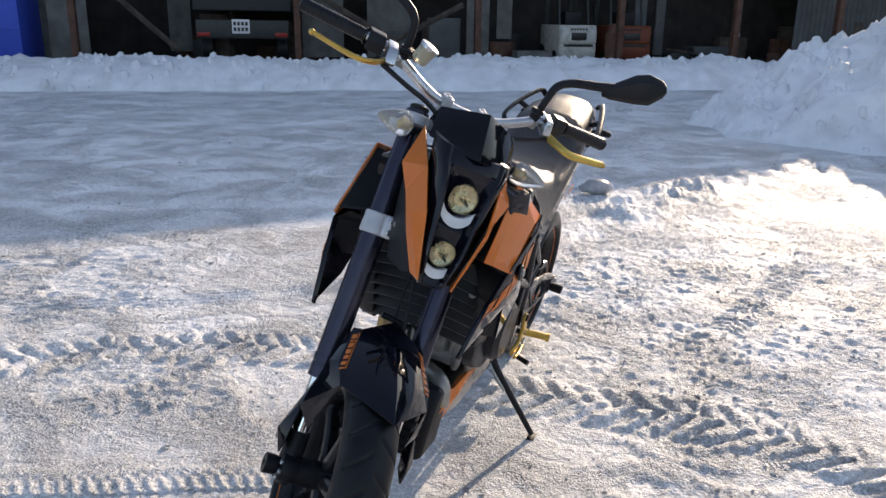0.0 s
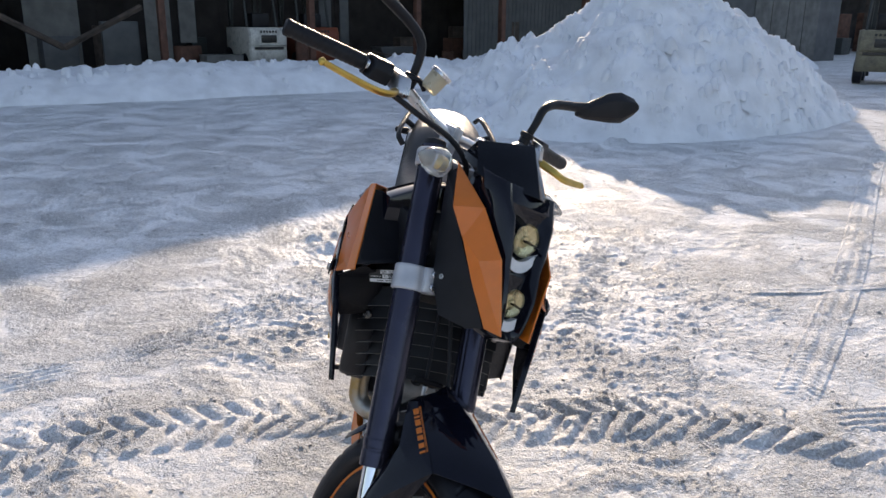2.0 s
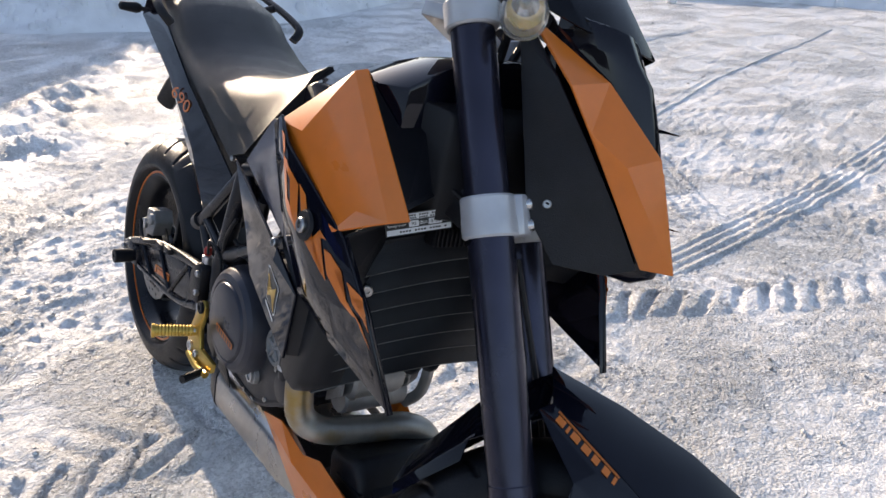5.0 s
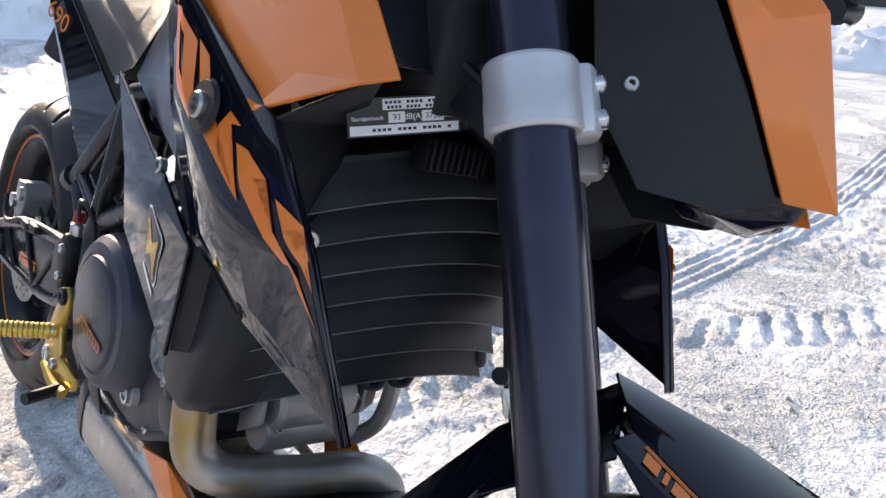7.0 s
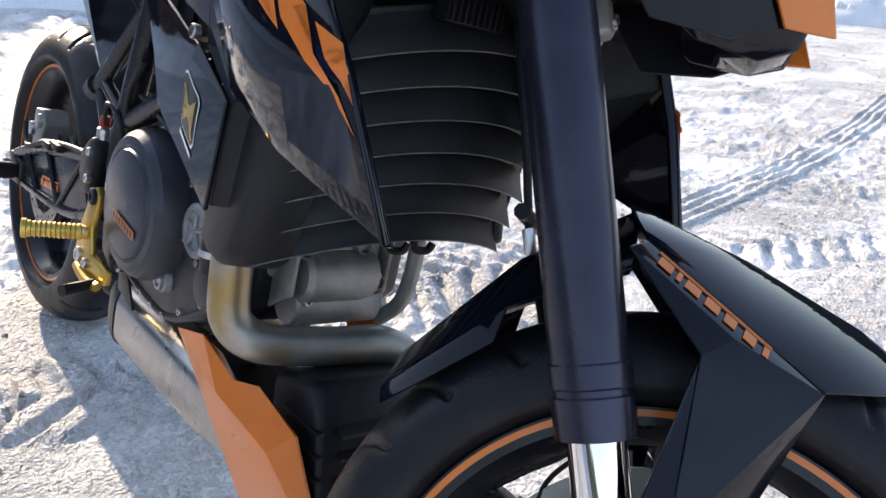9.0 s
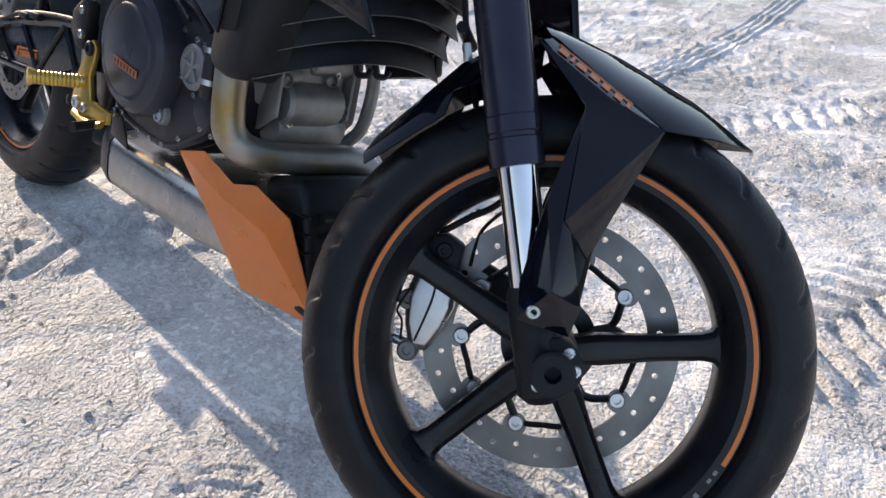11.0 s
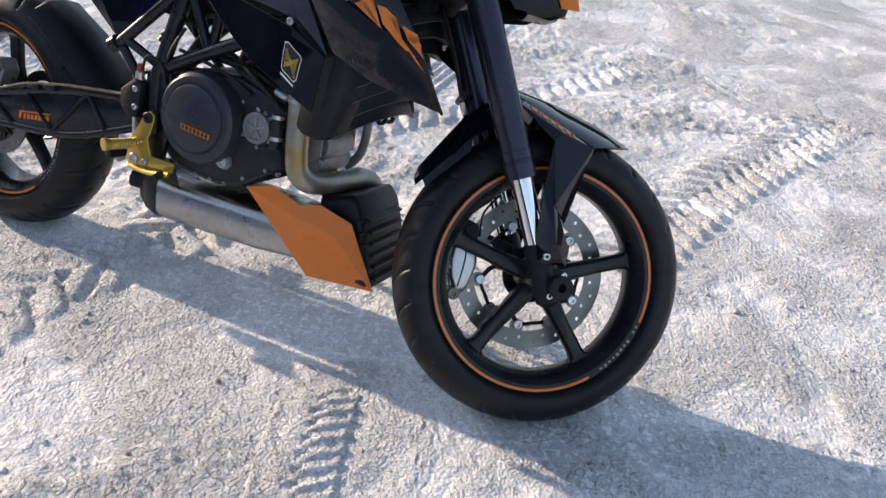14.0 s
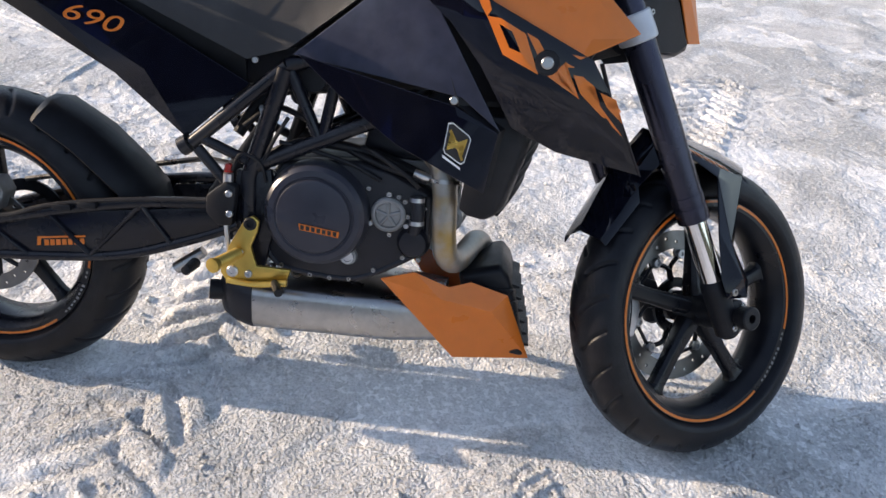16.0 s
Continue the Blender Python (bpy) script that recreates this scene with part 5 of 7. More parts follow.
for x, z, r, tilt in ((1.413, 1.004, 0.036, 0.16), (1.461, 0.884, 0.031, 0.14)):
    d = Vector((1, 0, tilt)).normalized()
    o = Vector((x, YF, z))
    lamp = part("headlight", ring_body([(-0.02, r * 1.0), (0.006, r * 1.14), (0.014, r * 1.12), (0.014, r * 0.99), (0.008, r * 0.965), (-0.02, r * 0.965)], o, d, 48), GLOSS, mask, "round headlight in a black ring")
    part("bowl", lathe([(0.006, 0), (0.006, r * 0.2), (0.001, r * 0.25), (-0.001, r * 0.5), (0.004, r * 0.86), (0.009, r * 0.95), (0.006, r * 0.97), (-0.008, r * 0.6), (-0.008, 0)], o, d, 36), BOWL, lamp, "tarnished yellowish bowl")
    part("glass", lathe([(0.008, r * 0.985), (0.012, r * 0.8), (0.0165, r * 0.4), (0.018, 0.0)], o, d, 36), YLENS, lamp, "yellowish headlight glass")
    part("bezel", ring_body([(0.0, r * 1.02), (0.0, r * 1.22), (0.008, r * 1.20), (0.013, r * 1.05)], o, d, 48), GLOSS, lamp)
    u = Vector((-tilt, 0, 1)).normalized()
    rings = []
    for k in range(25):
        t = radians(205 + 130 * k / 24)
        w = math.sin(math.pi * k / 24)
        rings.append([o + d * dd + Vector((0, 1, 0)) * math.cos(t) * rr + u * math.sin(t) * rr for rr, dd in ((r * 1.22, 0.008), (r * (1.22 + 0.62 * w) + 0.0005, 0.014), (r * (1.22 + 0.62 * w) + 0.0005, -0.01), (r * 1.22, -0.01))])
    part("reflector", loft(rings), WHITE, lamp, "pale reflector crescent under the lamp")

# ---- handlebar and controls ----
bar = part("handlebar", tube([(0.985, YF - 0.40, 1.174), (1.035, YF - 0.30, 1.178), (1.072, YF - 0.215, 1.176), (1.10, YF - 0.12, 1.136), (1.112, YF - 0.06, 1.12), (1.113, YF, 1.118), (1.112, YF + 0.06, 1.12), (1.10, YF + 0.12, 1.136), (1.072, YF + 0.215, 1.176), (1.035, YF + 0.30, 1.178), (0.985, YF + 0.40, 1.174)], 0.0128, 14), ALLOY, bike, "tapered silver handlebar", STEER)
for y in (-0.05, 0.05):
    part("bar_clamp", join(box(1.09, 1.135, YF + y - 0.013, YF + y + 0.013, 1.07, 1.142, 0.005), bolt((1.10, YF + y, 1.141), (0, 0, 1), 0.006), bolt((1.125, YF + y, 1.141), (0, 0, 1), 0.006)), SILVER, bar)
for s in SIDES:
    g0, g1 = Vector((1.045, YF + s * 0.285, 1.178)), Vector((0.975, YF + s * 0.448, 1.172))
    ax = (g1 - g0).normalized()
    L = (g1 - g0).length
    prof = [(0, 0.021), (0.004, 0.021), (0.006, 0.0165)]
    for k in range(14):
        prof += [(0.014 + k * 0.0105, 0.0165), (0.017 + k * 0.0105, 0.0175), (0.021 + k * 0.0105, 0.0175), (0.0235 + k * 0.0105, 0.0165)]
    prof += [(L - 0.006, 0.0185), (L, 0.0175), (L + 0.004, 0.012), (L + 0.004, 0)]
    part("grip", lathe(prof, g0, ax, 20), MATTE, bar, "ribbed black rubber grip")
    part("switch_box", loft([[g0 + ax * t + Vector((a, 0, b)) for a, b in ((-0.022, -0.022), (0.026, -0.026), (0.032, 0.0), (0.024, 0.022), (-0.020, 0.024))] for t in (-0.046, -0.042, -0.006, -0.003)], bevel=0.003), MATTE, bar, "black switch housing")
    part("lever_perch", loft([[g0 + ax * t + Vector((a, 0, b)) for a, b in ((-0.018, -0.018), (0.045, -0.034), (0.058, -0.024), (0.040, 0.010), (-0.014, 0.018))] for t in (-0.082, -0.055)], bevel=0.004), ALLOY, bar, "silver lever perch")
    lv = part("lever", tube([(1.110, YF + s * 0.235, 1.152), (1.146, YF + s * 0.262, 1.146), (1.150, YF + s * 0.30, 1.140), (1.130, YF + s * 0.36, 1.141), (1.112, YF + s * 0.41, 1.144)], (0.0125, 0.0085), 10, flat=0.6), GOLD, bar, "gold anodised lever")
    part("lever_ball", lathe([(-0.008, 0.0), (-0.006, 0.006), (0, 0.0085), (0.006, 0.006), (0.008, 0.0)], (1.1115, YF + s * 0.413, 1.144), (0, 1, 0), 14), GOLD, lv)
    part("cable", tube([(1.115, YF + s * 0.235, 1.145), (1.150, YF + s * 0.17, 1.130), (1.185, YF + s * 0.10, 1.115), (1.205, YF + s * 0.05, 1.08), (1.20, YF + s * 0.02, 1.02)], 0.0065, 8), MATTE, bar, "black control cable")
    # mirror
    h = Vector((1.085, YF + s * 0.410, 1.357))
    e1 = Vector((0.40, s * 0.80, 0.45)).normalized()
    e2 = (Vector((0, 0, 1)) - e1 * e1.z).normalized()
    e3 = e1.cross(e2)
    mir = part("mirror", tube([(1.082, YF + s * 0.190, 1.185), (1.083, YF + s * 0.194, 1.235), (1.075, YF + s * 0.205, 1.272), (1.062, YF + s * 0.245, 1.296), (1.056, YF + s * 0.320, 1.318), (1.068, YF + s * 0.375, 1.340)], (0.009, 0.0135), 12), MATTE, bike, "angular black mirror", STEER)
    part("mirror_head", loft([[h + e1 * u + e2 * (c + v * hh) + e3 * dd for v, dd in ((-1, 0.006), (-0.6, 0.020), (0.5, 0.020), (1, 0.004), (0.9, -0.010), (-0.9, -0.010))] for u, hh, c in ((-0.098, 0.009, -0.008), (-0.075, 0.020, -0.006), (-0.012, 0.038, 0.002), (0.022, 0.040, 0.002), (0.056, 0.022, 0.004), (0.066, 0.010, 0.004))], bevel=0.002, smooth=30), MATTE, mir, "black mirror housing")
    part("mirror_glass", loft([[h + e1 * u + e2 * (c + v * hh) + e3 * dd for v, dd in ((-0.85, -0.0095), (-0.85, -0.0125), (0.85, -0.0125), (0.85, -0.0095))] for u, hh, c in ((-0.072, 0.018, -0.006), (-0.012, 0.036, 0.002), (0.022, 0.038, 0.002), (0.052, 0.021, 0.004))]), CHROME, mir, "mirror glass")
    part("mirror_mount", lathe([(0, 0.013), (0.022, 0.014), (0.024, 0.018), (0.034, 0.018), (0.036, 0.010)], (1.080, YF + s * 0.188, 1.168), (0.02, 0, 1), 20), MATTE, mir)
    part("mount_collar", lathe([(0, 0.0135), (0.02, 0.0135)], (1.080, YF + s * 0.188, 1.150), (0.02, 0, 1), 20), HEADER, mir, "brownish metal collar")
res = part("brake_reservoir", lathe([(0, 0.017), (0.004, 0.021), (0.040, 0.0225)], (1.108, YF - 0.158, 1.185), (0.10, 0.28, 1), 24), FLUID, bar, "cloudy brake fluid reservoir")
part("reservoir_cap", lathe([(0.040, 0.0255), (0.048, 0.0255), (0.050, 0.022), (0.050, 0)], (1.108, YF - 0.158, 1.185), (0.10, 0.28, 1), 24), ALLOY, res, "dark reservoir cap")
part("reservoir_bracket", tube([(1.09, YF - 0.215, 1.185), (1.10, YF - 0.185, 1.196), (1.10, YF - 0.16, 1.183)], 0.006, 8), MATTE, bar)
part("instrument", loft([[(1.20 + x, YF + y, 1.10 + z) for x, z in ((0, 0), (0.06, -0.02), (0.065, 0.0), (0.02, 0.028))] for y in (-0.055, -0.05, 0.05, 0.055)], bevel=0.004), MATTE, bar, "small black instrument unit")

# ---- tank, seat and tail ----
tank = part("tank_cover", loft([
    [(x, y * w, z + dz) for y, dz in ((-1, -0.11), (-0.95, -0.01), (-0.55, 0.030), (0, 0.042), (0.55, 0.030), (0.95, -0.01), (1, -0.11))]
    for x, w, z in ((0.76, 0.095, 0.915), (0.82, 0.115, 0.936), (0.92, 0.150, 0.952), (1.05, 0.195, 0.970), (1.16, 0.210, 0.995), (1.235, 0.185, 1.0))], bevel=0.005, smooth=25), GLOSS, bike, "gloss black tank cover")
part("filler_cap", lathe([(0, 0.042), (0.006, 0.042), (0.010, 0.036), (0.010, 0)], (1.06, 0, 1.008), (-0.16, 0, 1), 28), ALLOY, tank)
part("tank_front", loft([[(x, y, z) for y, z in ((-w, z0), (-w, z1), (w, z1), (w, z0))] for x, w, z0, z1 in ((1.16, 0.19, 0.80, 0.99), (1.27, 0.13, 0.82, 0.97), (1.30, 0.07, 0.84, 0.95))], bevel=0.006), MATTE, bike, "black airbox front")
part("steering_head", lathe([(-0.14, 0.034), (-0.13, 0.040), (0.07, 0.038), (0.08, 0.030)], (1.17, 0, 0.975), AXIS, 28), FRAME, bike, "black steering head")
seat_s = ((-0.10, 0.075, 1.046), (-0.06, 0.102, 1.062), (0.08, 0.126, 1.048), (0.17, 0.134, 1.026), (0.22, 0.137, 1.006), (0.265, 0.140, 0.972), (0.31, 0.143, 0.938), (0.37, 0.147, 0.914),
          (0.45, 0.150, 0.900), (0.54, 0.150, 0.897), (0.64, 0.147, 0.906), (0.72, 0.142, 0.922), (0.79, 0.134, 0.944), (0.85, 0.126, 0.966))


def seat_ring(x, w, z):
    """One section of the seat: a soft crown and skirts that drape to the side panels."""
    hem = float(np.interp(x, [-0.10, 0.12, 0.40, 0.642, 0.70, 0.853], [1.012, 0.968, 0.858, 0.752, 0.762, 0.876]))
    wide = float(np.interp(x, [-0.10, 0.12, 0.40, 0.642, 0.853], [0.070, 0.137, 0.152, 0.156, 0.168]))
    half = ((0.0, z + 0.008), (0.35 * w, z + 0.006), (0.66 * w, z - 0.001), (0.86 * w, z - 0.016), (0.97 * w, z - 0.040 if z - hem > 0.06 else z - 0.5 * (z - hem)), (0.45 * w + 0.55 * wide, hem + 0.35 * max(0.0, z - 0.03 - hem)), (wide, hem))
    return [(x, -y, zz) for y, zz in half[::-1]] + [(x, y, zz) for y, zz in half[1:]]


seat = part("seat", loft([seat_ring(x, w, z) for x, w, z in seat_s], smooth=50), SEAT, bike, "grey-black stepped vinyl seat with draped sides")
part("tail_top", loft([[(x, y * w, z + dz) for y, dz in ((-1, -0.03), (-0.7, 0.0), (0, 0.008), (0.7, 0.0), (1, -0.03), (0.6, -0.09), (-0.6, -0.09))] for x, w, z in ((-0.17, 0.045, 1.035), (-0.13, 0.085, 1.045), (-0.05, 0.115, 1.035), (0.10, 0.13, 1.005))], bevel=0.003, smooth=28), GLOSS, bike, "black tail cover")
part("tail_under", loft([[(x, y * w, z) for y, z in ((-1, z1), (1, z1), (0.8, z0), (-0.8, z0))] for x, w, z0, z1 in ((-0.18, 0.04, 0.985, 1.02), (0.10, 0.12, 0.84, 0.97), (0.35, 0.125, 0.70, 0.86), (0.62, 0.11, 0.66, 0.80))], bevel=0.006), MATTE, bike, "black under-tail")
part("rear_light", box(-0.20, -0.165, -0.04, 0.04, 0.99, 1.02, 0.006), REDP, bike, "red tail light")
part("plate_carrier", tube([(0.05, 0, 0.86), (-0.12, 0, 0.78), (-0.22, 0, 0.70)], 0.014, flat=2.0), MATTE, bike, "black plate carrier")
ORV = [(1.033, -0.250, 0.901), (1.172, -0.222, 0.998), (1.322, -0.238, 0.838), (1.245, -0.266, 0.802), (1.125, -0.262, 0.905), (1.262, -0.246, 0.835), (1.15, -0.18, 0.990), (1.02, -0.20, 0.925), (1.345, -0.222, 0.848), (1.186, -0.212, 1.003)]
ORF = [(0, 4, 1), (4, 5, 2, 1), (0, 3, 5, 4), (3, 2, 5), (1, 2, 8, 9), (0, 1, 9, 6, 7)]
SHV = [(0.978, -0.232, 0.885), (1.024, -0.246, 0.848), (1.081, -0.255, 0.778), (1.142, -0.244, 0.676), (1.223, -0.234, 0.638), (1.377, -0.226, 0.606), (1.321, -0.247, 0.72), (1.268, -0.262, 0.802), (1.101, -0.268, 0.882), (1.05, -0.258, 0.912), (1.15, -0.276, 0.80), (1.235, -0.270, 0.72), (1.10, -0.266, 0.855)]
SHF = [(0, 1, 9), (1, 12, 8, 9), (1, 2, 10, 12), (12, 10, 8), (2, 3, 11, 10), (3, 4, 11), (4, 5, 6, 11), (11, 6, 7, 10), (10, 7, 8)]
SPV = [(0.742, -0.185, 0.772), (1.040, -0.234, 0.706), (1.120, -0.236, 0.663), (1.102, -0.234, 0.551), (0.938, -0.225, 0.626), (0.860, -0.205, 0.676), (1.045, -0.240, 0.69)]
SPF = [(0, 1, 6, 5), (6, 4, 5), (6, 2, 3, 4), (1, 2, 6)]
TLV = [(-0.15, -0.085, 1.025), (-0.10, -0.115, 0.945), (0.218, -0.140, 0.835), (0.510, -0.142, 0.593), (0.640, -0.142, 0.706), (0.385, -0.152, 0.845), (0.12, -0.142, 0.985), (0.44, -0.156, 0.72)]
TLF = [(0, 1, 6), (1, 2, 6), (2, 5, 6), (2, 3, 7), (3, 4, 7), (7, 4, 5), (2, 7, 5)]
for s in SIDES:
    k = -s
    cover = part("orange_cover", shell(flip(ORV, k), ORF, 0.004, 0.0015, 16), ORANGE, bike, "orange tank side cover")
    shroud = part("shroud", shell(flip(SHV, k), SHF, 0.004, 0.001, 42), GLOSS, bike, "gloss black radiator shroud with orange print")
    part("shroud_flange", shell(flip([(1.268, -0.2615, 0.802), (1.321, -0.2465, 0.72), (1.377, -0.2285, 0.606), (1.374, -0.217, 0.604), (1.314, -0.235, 0.721), (1.261, -0.250, 0.801)], k), [(0, 1, 4, 5), (1, 2, 3, 4)], 0.003, 0.0008, 25, (1, 0, 0.3)), GLOSS, shroud, "turned-in black front edge")
    part("shroud_lining", shell(flip([(1.262, -0.255, 0.80), (1.285, -0.246, 0.76), (1.21, -0.150, 0.80), (1.185, -0.158, 0.70), (1.30, -0.20, 0.845), (1.24, -0.235, 0.70)], k), [(0, 1, 3, 2), (0, 2, 4), (1, 5, 3)], 0.003, 0.0008, 25, (1, 0, 0)), MATTE, shroud)
    part("shroud_bolt", bolt((1.191, lat(k, -0.277, 1.191), 0.794), (0, s, 0.1), 0.0105, 0.007), STEEL, shroud, "silver bolt")
    part("bolt_seat", lathe([(0, 0.021), (0.004, 0.019), (0.004, 0.012)], (1.191, lat(k, -0.274, 1.191), 0.794), (0, s, 0.1), 24), MATTE, shroud)
    part("lining_bolt", bolt((1.205, lat(k, -0.172, 1.205), 0.70), (1, s * 0.4, 0), 0.009, 0.005), STEEL, shroud)
    # model lettering as plain slanted orange shapes
    for poly in (((1.066, 0.894), (1.086, 0.890), (1.092, 0.872), (1.085, 0.861), (1.074, 0.878)),
                 ((1.085, 0.862), (1.108, 0.860), (1.106, 0.851), (1.126, 0.814), (1.146, 0.807), (1.178, 0.774), (1.116, 0.802)),
                 ((1.108, 0.860), (1.151, 0.838), (1.178, 0.774), (1.146, 0.807), (1.129, 0.840), (1.106, 0.851)),
                 ((1.153, 0.840), (1.173, 0.830), (1.189, 0.806), (1.209, 0.782), (1.214, 0.766), (1.250, 0.738), (1.194, 0.772)),
                 ((1.209, 0.784), (1.221, 0.797), (1.237, 0.789), (1.219, 0.788), (1.240, 0.757), (1.250, 0.738), (1.214, 0.766)),
                 ((1.236, 0.777), (1.252, 0.775), (1.274, 0.760), (1.261, 0.758), (1.288, 0.727), (1.335, 0.675), (1.290, 0.712), (1.251, 0.747)),
                 ((1.285, 0.750), (1.314, 0.739), (1.316, 0.734), (1.303, 0.735), (1.298, 0.727), (1.310, 0.721), (1.331, 0.698), (1.299, 0.726)),
                 ((1.303, 0.731), (1.322, 0.724), (1.325, 0.718), (1.312, 0.722))):
        part("shroud_print", lay(poly, SHV, SHF, 0.0012, k * -1), ORANGE, shroud, "orange print shape")
    panel = part("side_panel", shell(flip(SPV, k), SPF, 0.005, 0.0015, 14), GLOSS, bike, "satin black engine side panel")
    part("panel_bolt", bolt((1.038, lat(k, -0.2365, 1.038), 0.716), (0, s, 0.1), 0.0075, 0.005), STEEL, panel)
    if s < 0:
        corner = ((1.0300, 0.6780), (1.0385, 0.6790), (1.0700, 0.6570), (1.0735, 0.6500), (1.0640, 0.6060), (1.0570, 0.6010), (1.0260, 0.6200), (1.0230, 0.6270))
        mx, mz = 1.0483, 0.6400
        for name, grow, lift, mm, lb in (("badge_border", 0.97, 0.0006, WHITE, "thin pale border"), ("badge", 0.90, 0.0011, LABELM, "small black slanted badge")):
            part(name, lay(tuple((mx + (x - mx) * grow, mz + (z - mz) * grow) for x, z in corner), SPV, SPF, lift, -1), mm, panel, lb)
        part("badge_edge", lay(((1.0230, 0.6180), (1.0560, 0.5970), (1.0570, 0.5920), (1.0230, 0.6130)), SPV, SPF, 0.0012, -1), WHITE, panel, "white strip under the badge")
        for poly in (((1.0320, 0.6620), (1.0370, 0.6660), (1.0462, 0.6470), (1.0505, 0.6440), (1.0665, 0.6510), (1.0655, 0.6455), (1.0540, 0.6375), (1.0525, 0.6330), (1.0610, 0.6120), (1.0565, 0.6100), (1.0495, 0.6290), (1.0455, 0.6330), (1.0300, 0.6270), (1.0300, 0.6330), (1.0425, 0.6410), (1.0440, 0.6450)),):
            part("badge_cross", lay(poly, SPV, SPF, 0.0018, -1, 2), GOLD, panel, "gold four-armed cross mark")
    part("cover_lining", shell(flip([(1.176, -0.214, 0.988), (1.330, -0.218, 0.856), (1.245, -0.10, 0.856), (1.195, -0.10, 0.985)], k), [(0, 1, 2, 3)], 0.003, 0.0008, 25, (1, 0, 0.3)), MATTE, cover, "matt black inner lining")
    part("inner_cover", shell(flip([(0.985, -0.216, 0.88), (1.045, -0.226, 0.706), (1.116, -0.230, 0.660), (1.10, -0.228, 0.556), (1.150, -0.158, 0.56), (1.185, -0.155, 0.70), (1.20, -0.165, 0.85)], k), [(0, 1, 5, 6), (1, 2, 5), (2, 3, 4, 5)], 0.003, 0.0008, 25, (1, 0, 0)), MATTE, bike, "matt black inner cover")
    part("tank_side", shell(flip([(0.727, -0.158, 0.767), (0.863, -0.178, 0.873), (0.99, -0.222, 0.888), (1.05, -0.226, 0.72), (1.122, -0.230, 0.665), (0.90, -0.196, 0.80)], k), [(0, 1, 5), (0, 5, 3), (1, 2, 5), (5, 2, 3), (2, 4, 3)], 0.005, 0.0015, 14), DUSTY_SHEEN, bike, "blue-black tank side with sky sheen in its colour")
    tailp = part("tail_panel", shell(flip(TLV, k), TLF, 0.004, 0.001, 10), GLOSS, bike, "long black tail side panel")
    # model number on the tail
    rot = Matrix(((1, 0, 0, 0), (0, 0, -1 if s < 0 else 1, 0), (0, 1, 0, 0), (0, 0, 0, 1))) if s < 0 else Matrix(((-1, 0, 0, 0), (0, 0, 1, 0), (0, 1, 0, 0), (0, 0, 0, 1)))
    skew = Matrix(((1.9, 0.9 if s < 0 else -0.9, 0, 0), (-0.42 if s < 0 else 0.42, 1, 0, 0), (0, 0, 1, 0), (0, 0, 0, 1)))
    part("tail_number", text_mesh("690", 0.040, Matrix.Translation((0.345, k * -0.1545, 0.806)) @ rot @ skew), ORANGE, tailp, "orange model number")
    part("panel_screw", bolt((0.655, k * -0.153, 0.752), (0, s, 0), 0.006), ALLOY, tailp)
    rail = part("grab_rail", tube([(0.235, k * -0.150, 0.955), (0.215, k * -0.172, 0.985), (0.10, k * -0.158, 1.025), (-0.045, k * -0.125, 1.062), (-0.075, k * -0.105, 1.045)], 0.011, 10, flat=0.7), MATTE, bike, "black grab rail")
    part("rail_foot", tube([(0.10, k * -0.155, 1.022), (0.09, k * -0.125, 1.005)], 0.010, 8, 1), MATTE, rail)
    rsig = part("rear_signal", tube([(-0.06, k * -0.11, 0.96), (-0.065, k * -0.135, 0.962)], 0.006, 8, 1), MATTE, bike, "slim rear turn signal")
    part("rear_lens", lathe([(0, 0.010), (0.01, 0.014), (0.05, 0.010), (0.055, 0)], (-0.065, k * -0.132, 0.962), (0, s, 0), 14), MATTE, rsig)
    BPV = [(0.906, -0.15, 0.338), (0.976, -0.150, 0.358), (1.045, -0.138, 0.328), (1.089, -0.130, 0.340), (1.165, -0.122, 0.315), (1.221, -0.088, 0.163), (1.06, -0.108, 0.158), (1.135, -0.137, 0.282), (1.03, -0.150, 0.305), (0.985, -0.125, 0.335), (1.05, -0.118, 0.300), (1.09, -0.110, 0.305)]
    part("belly_panel", shell(flip(BPV, k), [(0, 8, 1), (1, 8, 2), (2, 8, 7, 3), (3, 7, 4), (7, 5, 4), (8, 6, 5, 7), (0, 6, 8), (1, 2, 10, 9), (2, 3, 11, 10)], 0.004, 0.0012, 14), ORANGE, bike, "orange belly panel")
label = part("type_label", box(-0.052, 0.052, -0.0006, 0.0006, -0.017, 0.017), LABELM, bike, "black type label with white fields")
label.matrix_basis = Matrix.Translation((1.262, -0.146, 0.8195)) @ Matrix.Rotation(radians(68), 4, "Z") @ Matrix.Rotation(radians(-15), 4, "Y") @ Matrix.Scale(0.88, 4)
for x0, x1, z0, z1 in ((-0.020, 0.050, 0.006, 0.0155), (-0.015, 0.000, -0.0055, 0.004), (0.016, 0.036, -0.0055, 0.004), (-0.050, 0.050, -0.0155, -0.007)):
    part("label_field", box(x0, x1, -0.0011, -0.0006, z0, z1), WHITE, label)
for w, x, z, mm in (("93", -0.0075, -0.0008, LABELM), ("dB(A)", 0.008, -0.0008, WHITE), ("3750", 0.026, -0.0008, LABELM), ("min-1", 0.043, -0.0008, WHITE), ("Standgeräusch", -0.034, -0.0008, WHITE)):
    part("label_text", text_mesh(w, 0.0075 if len(w) < 6 else 0.005, Matrix.Translation((x, -0.0013, z)) @ Matrix.Rotation(radians(90), 4, "X")), mm, label)
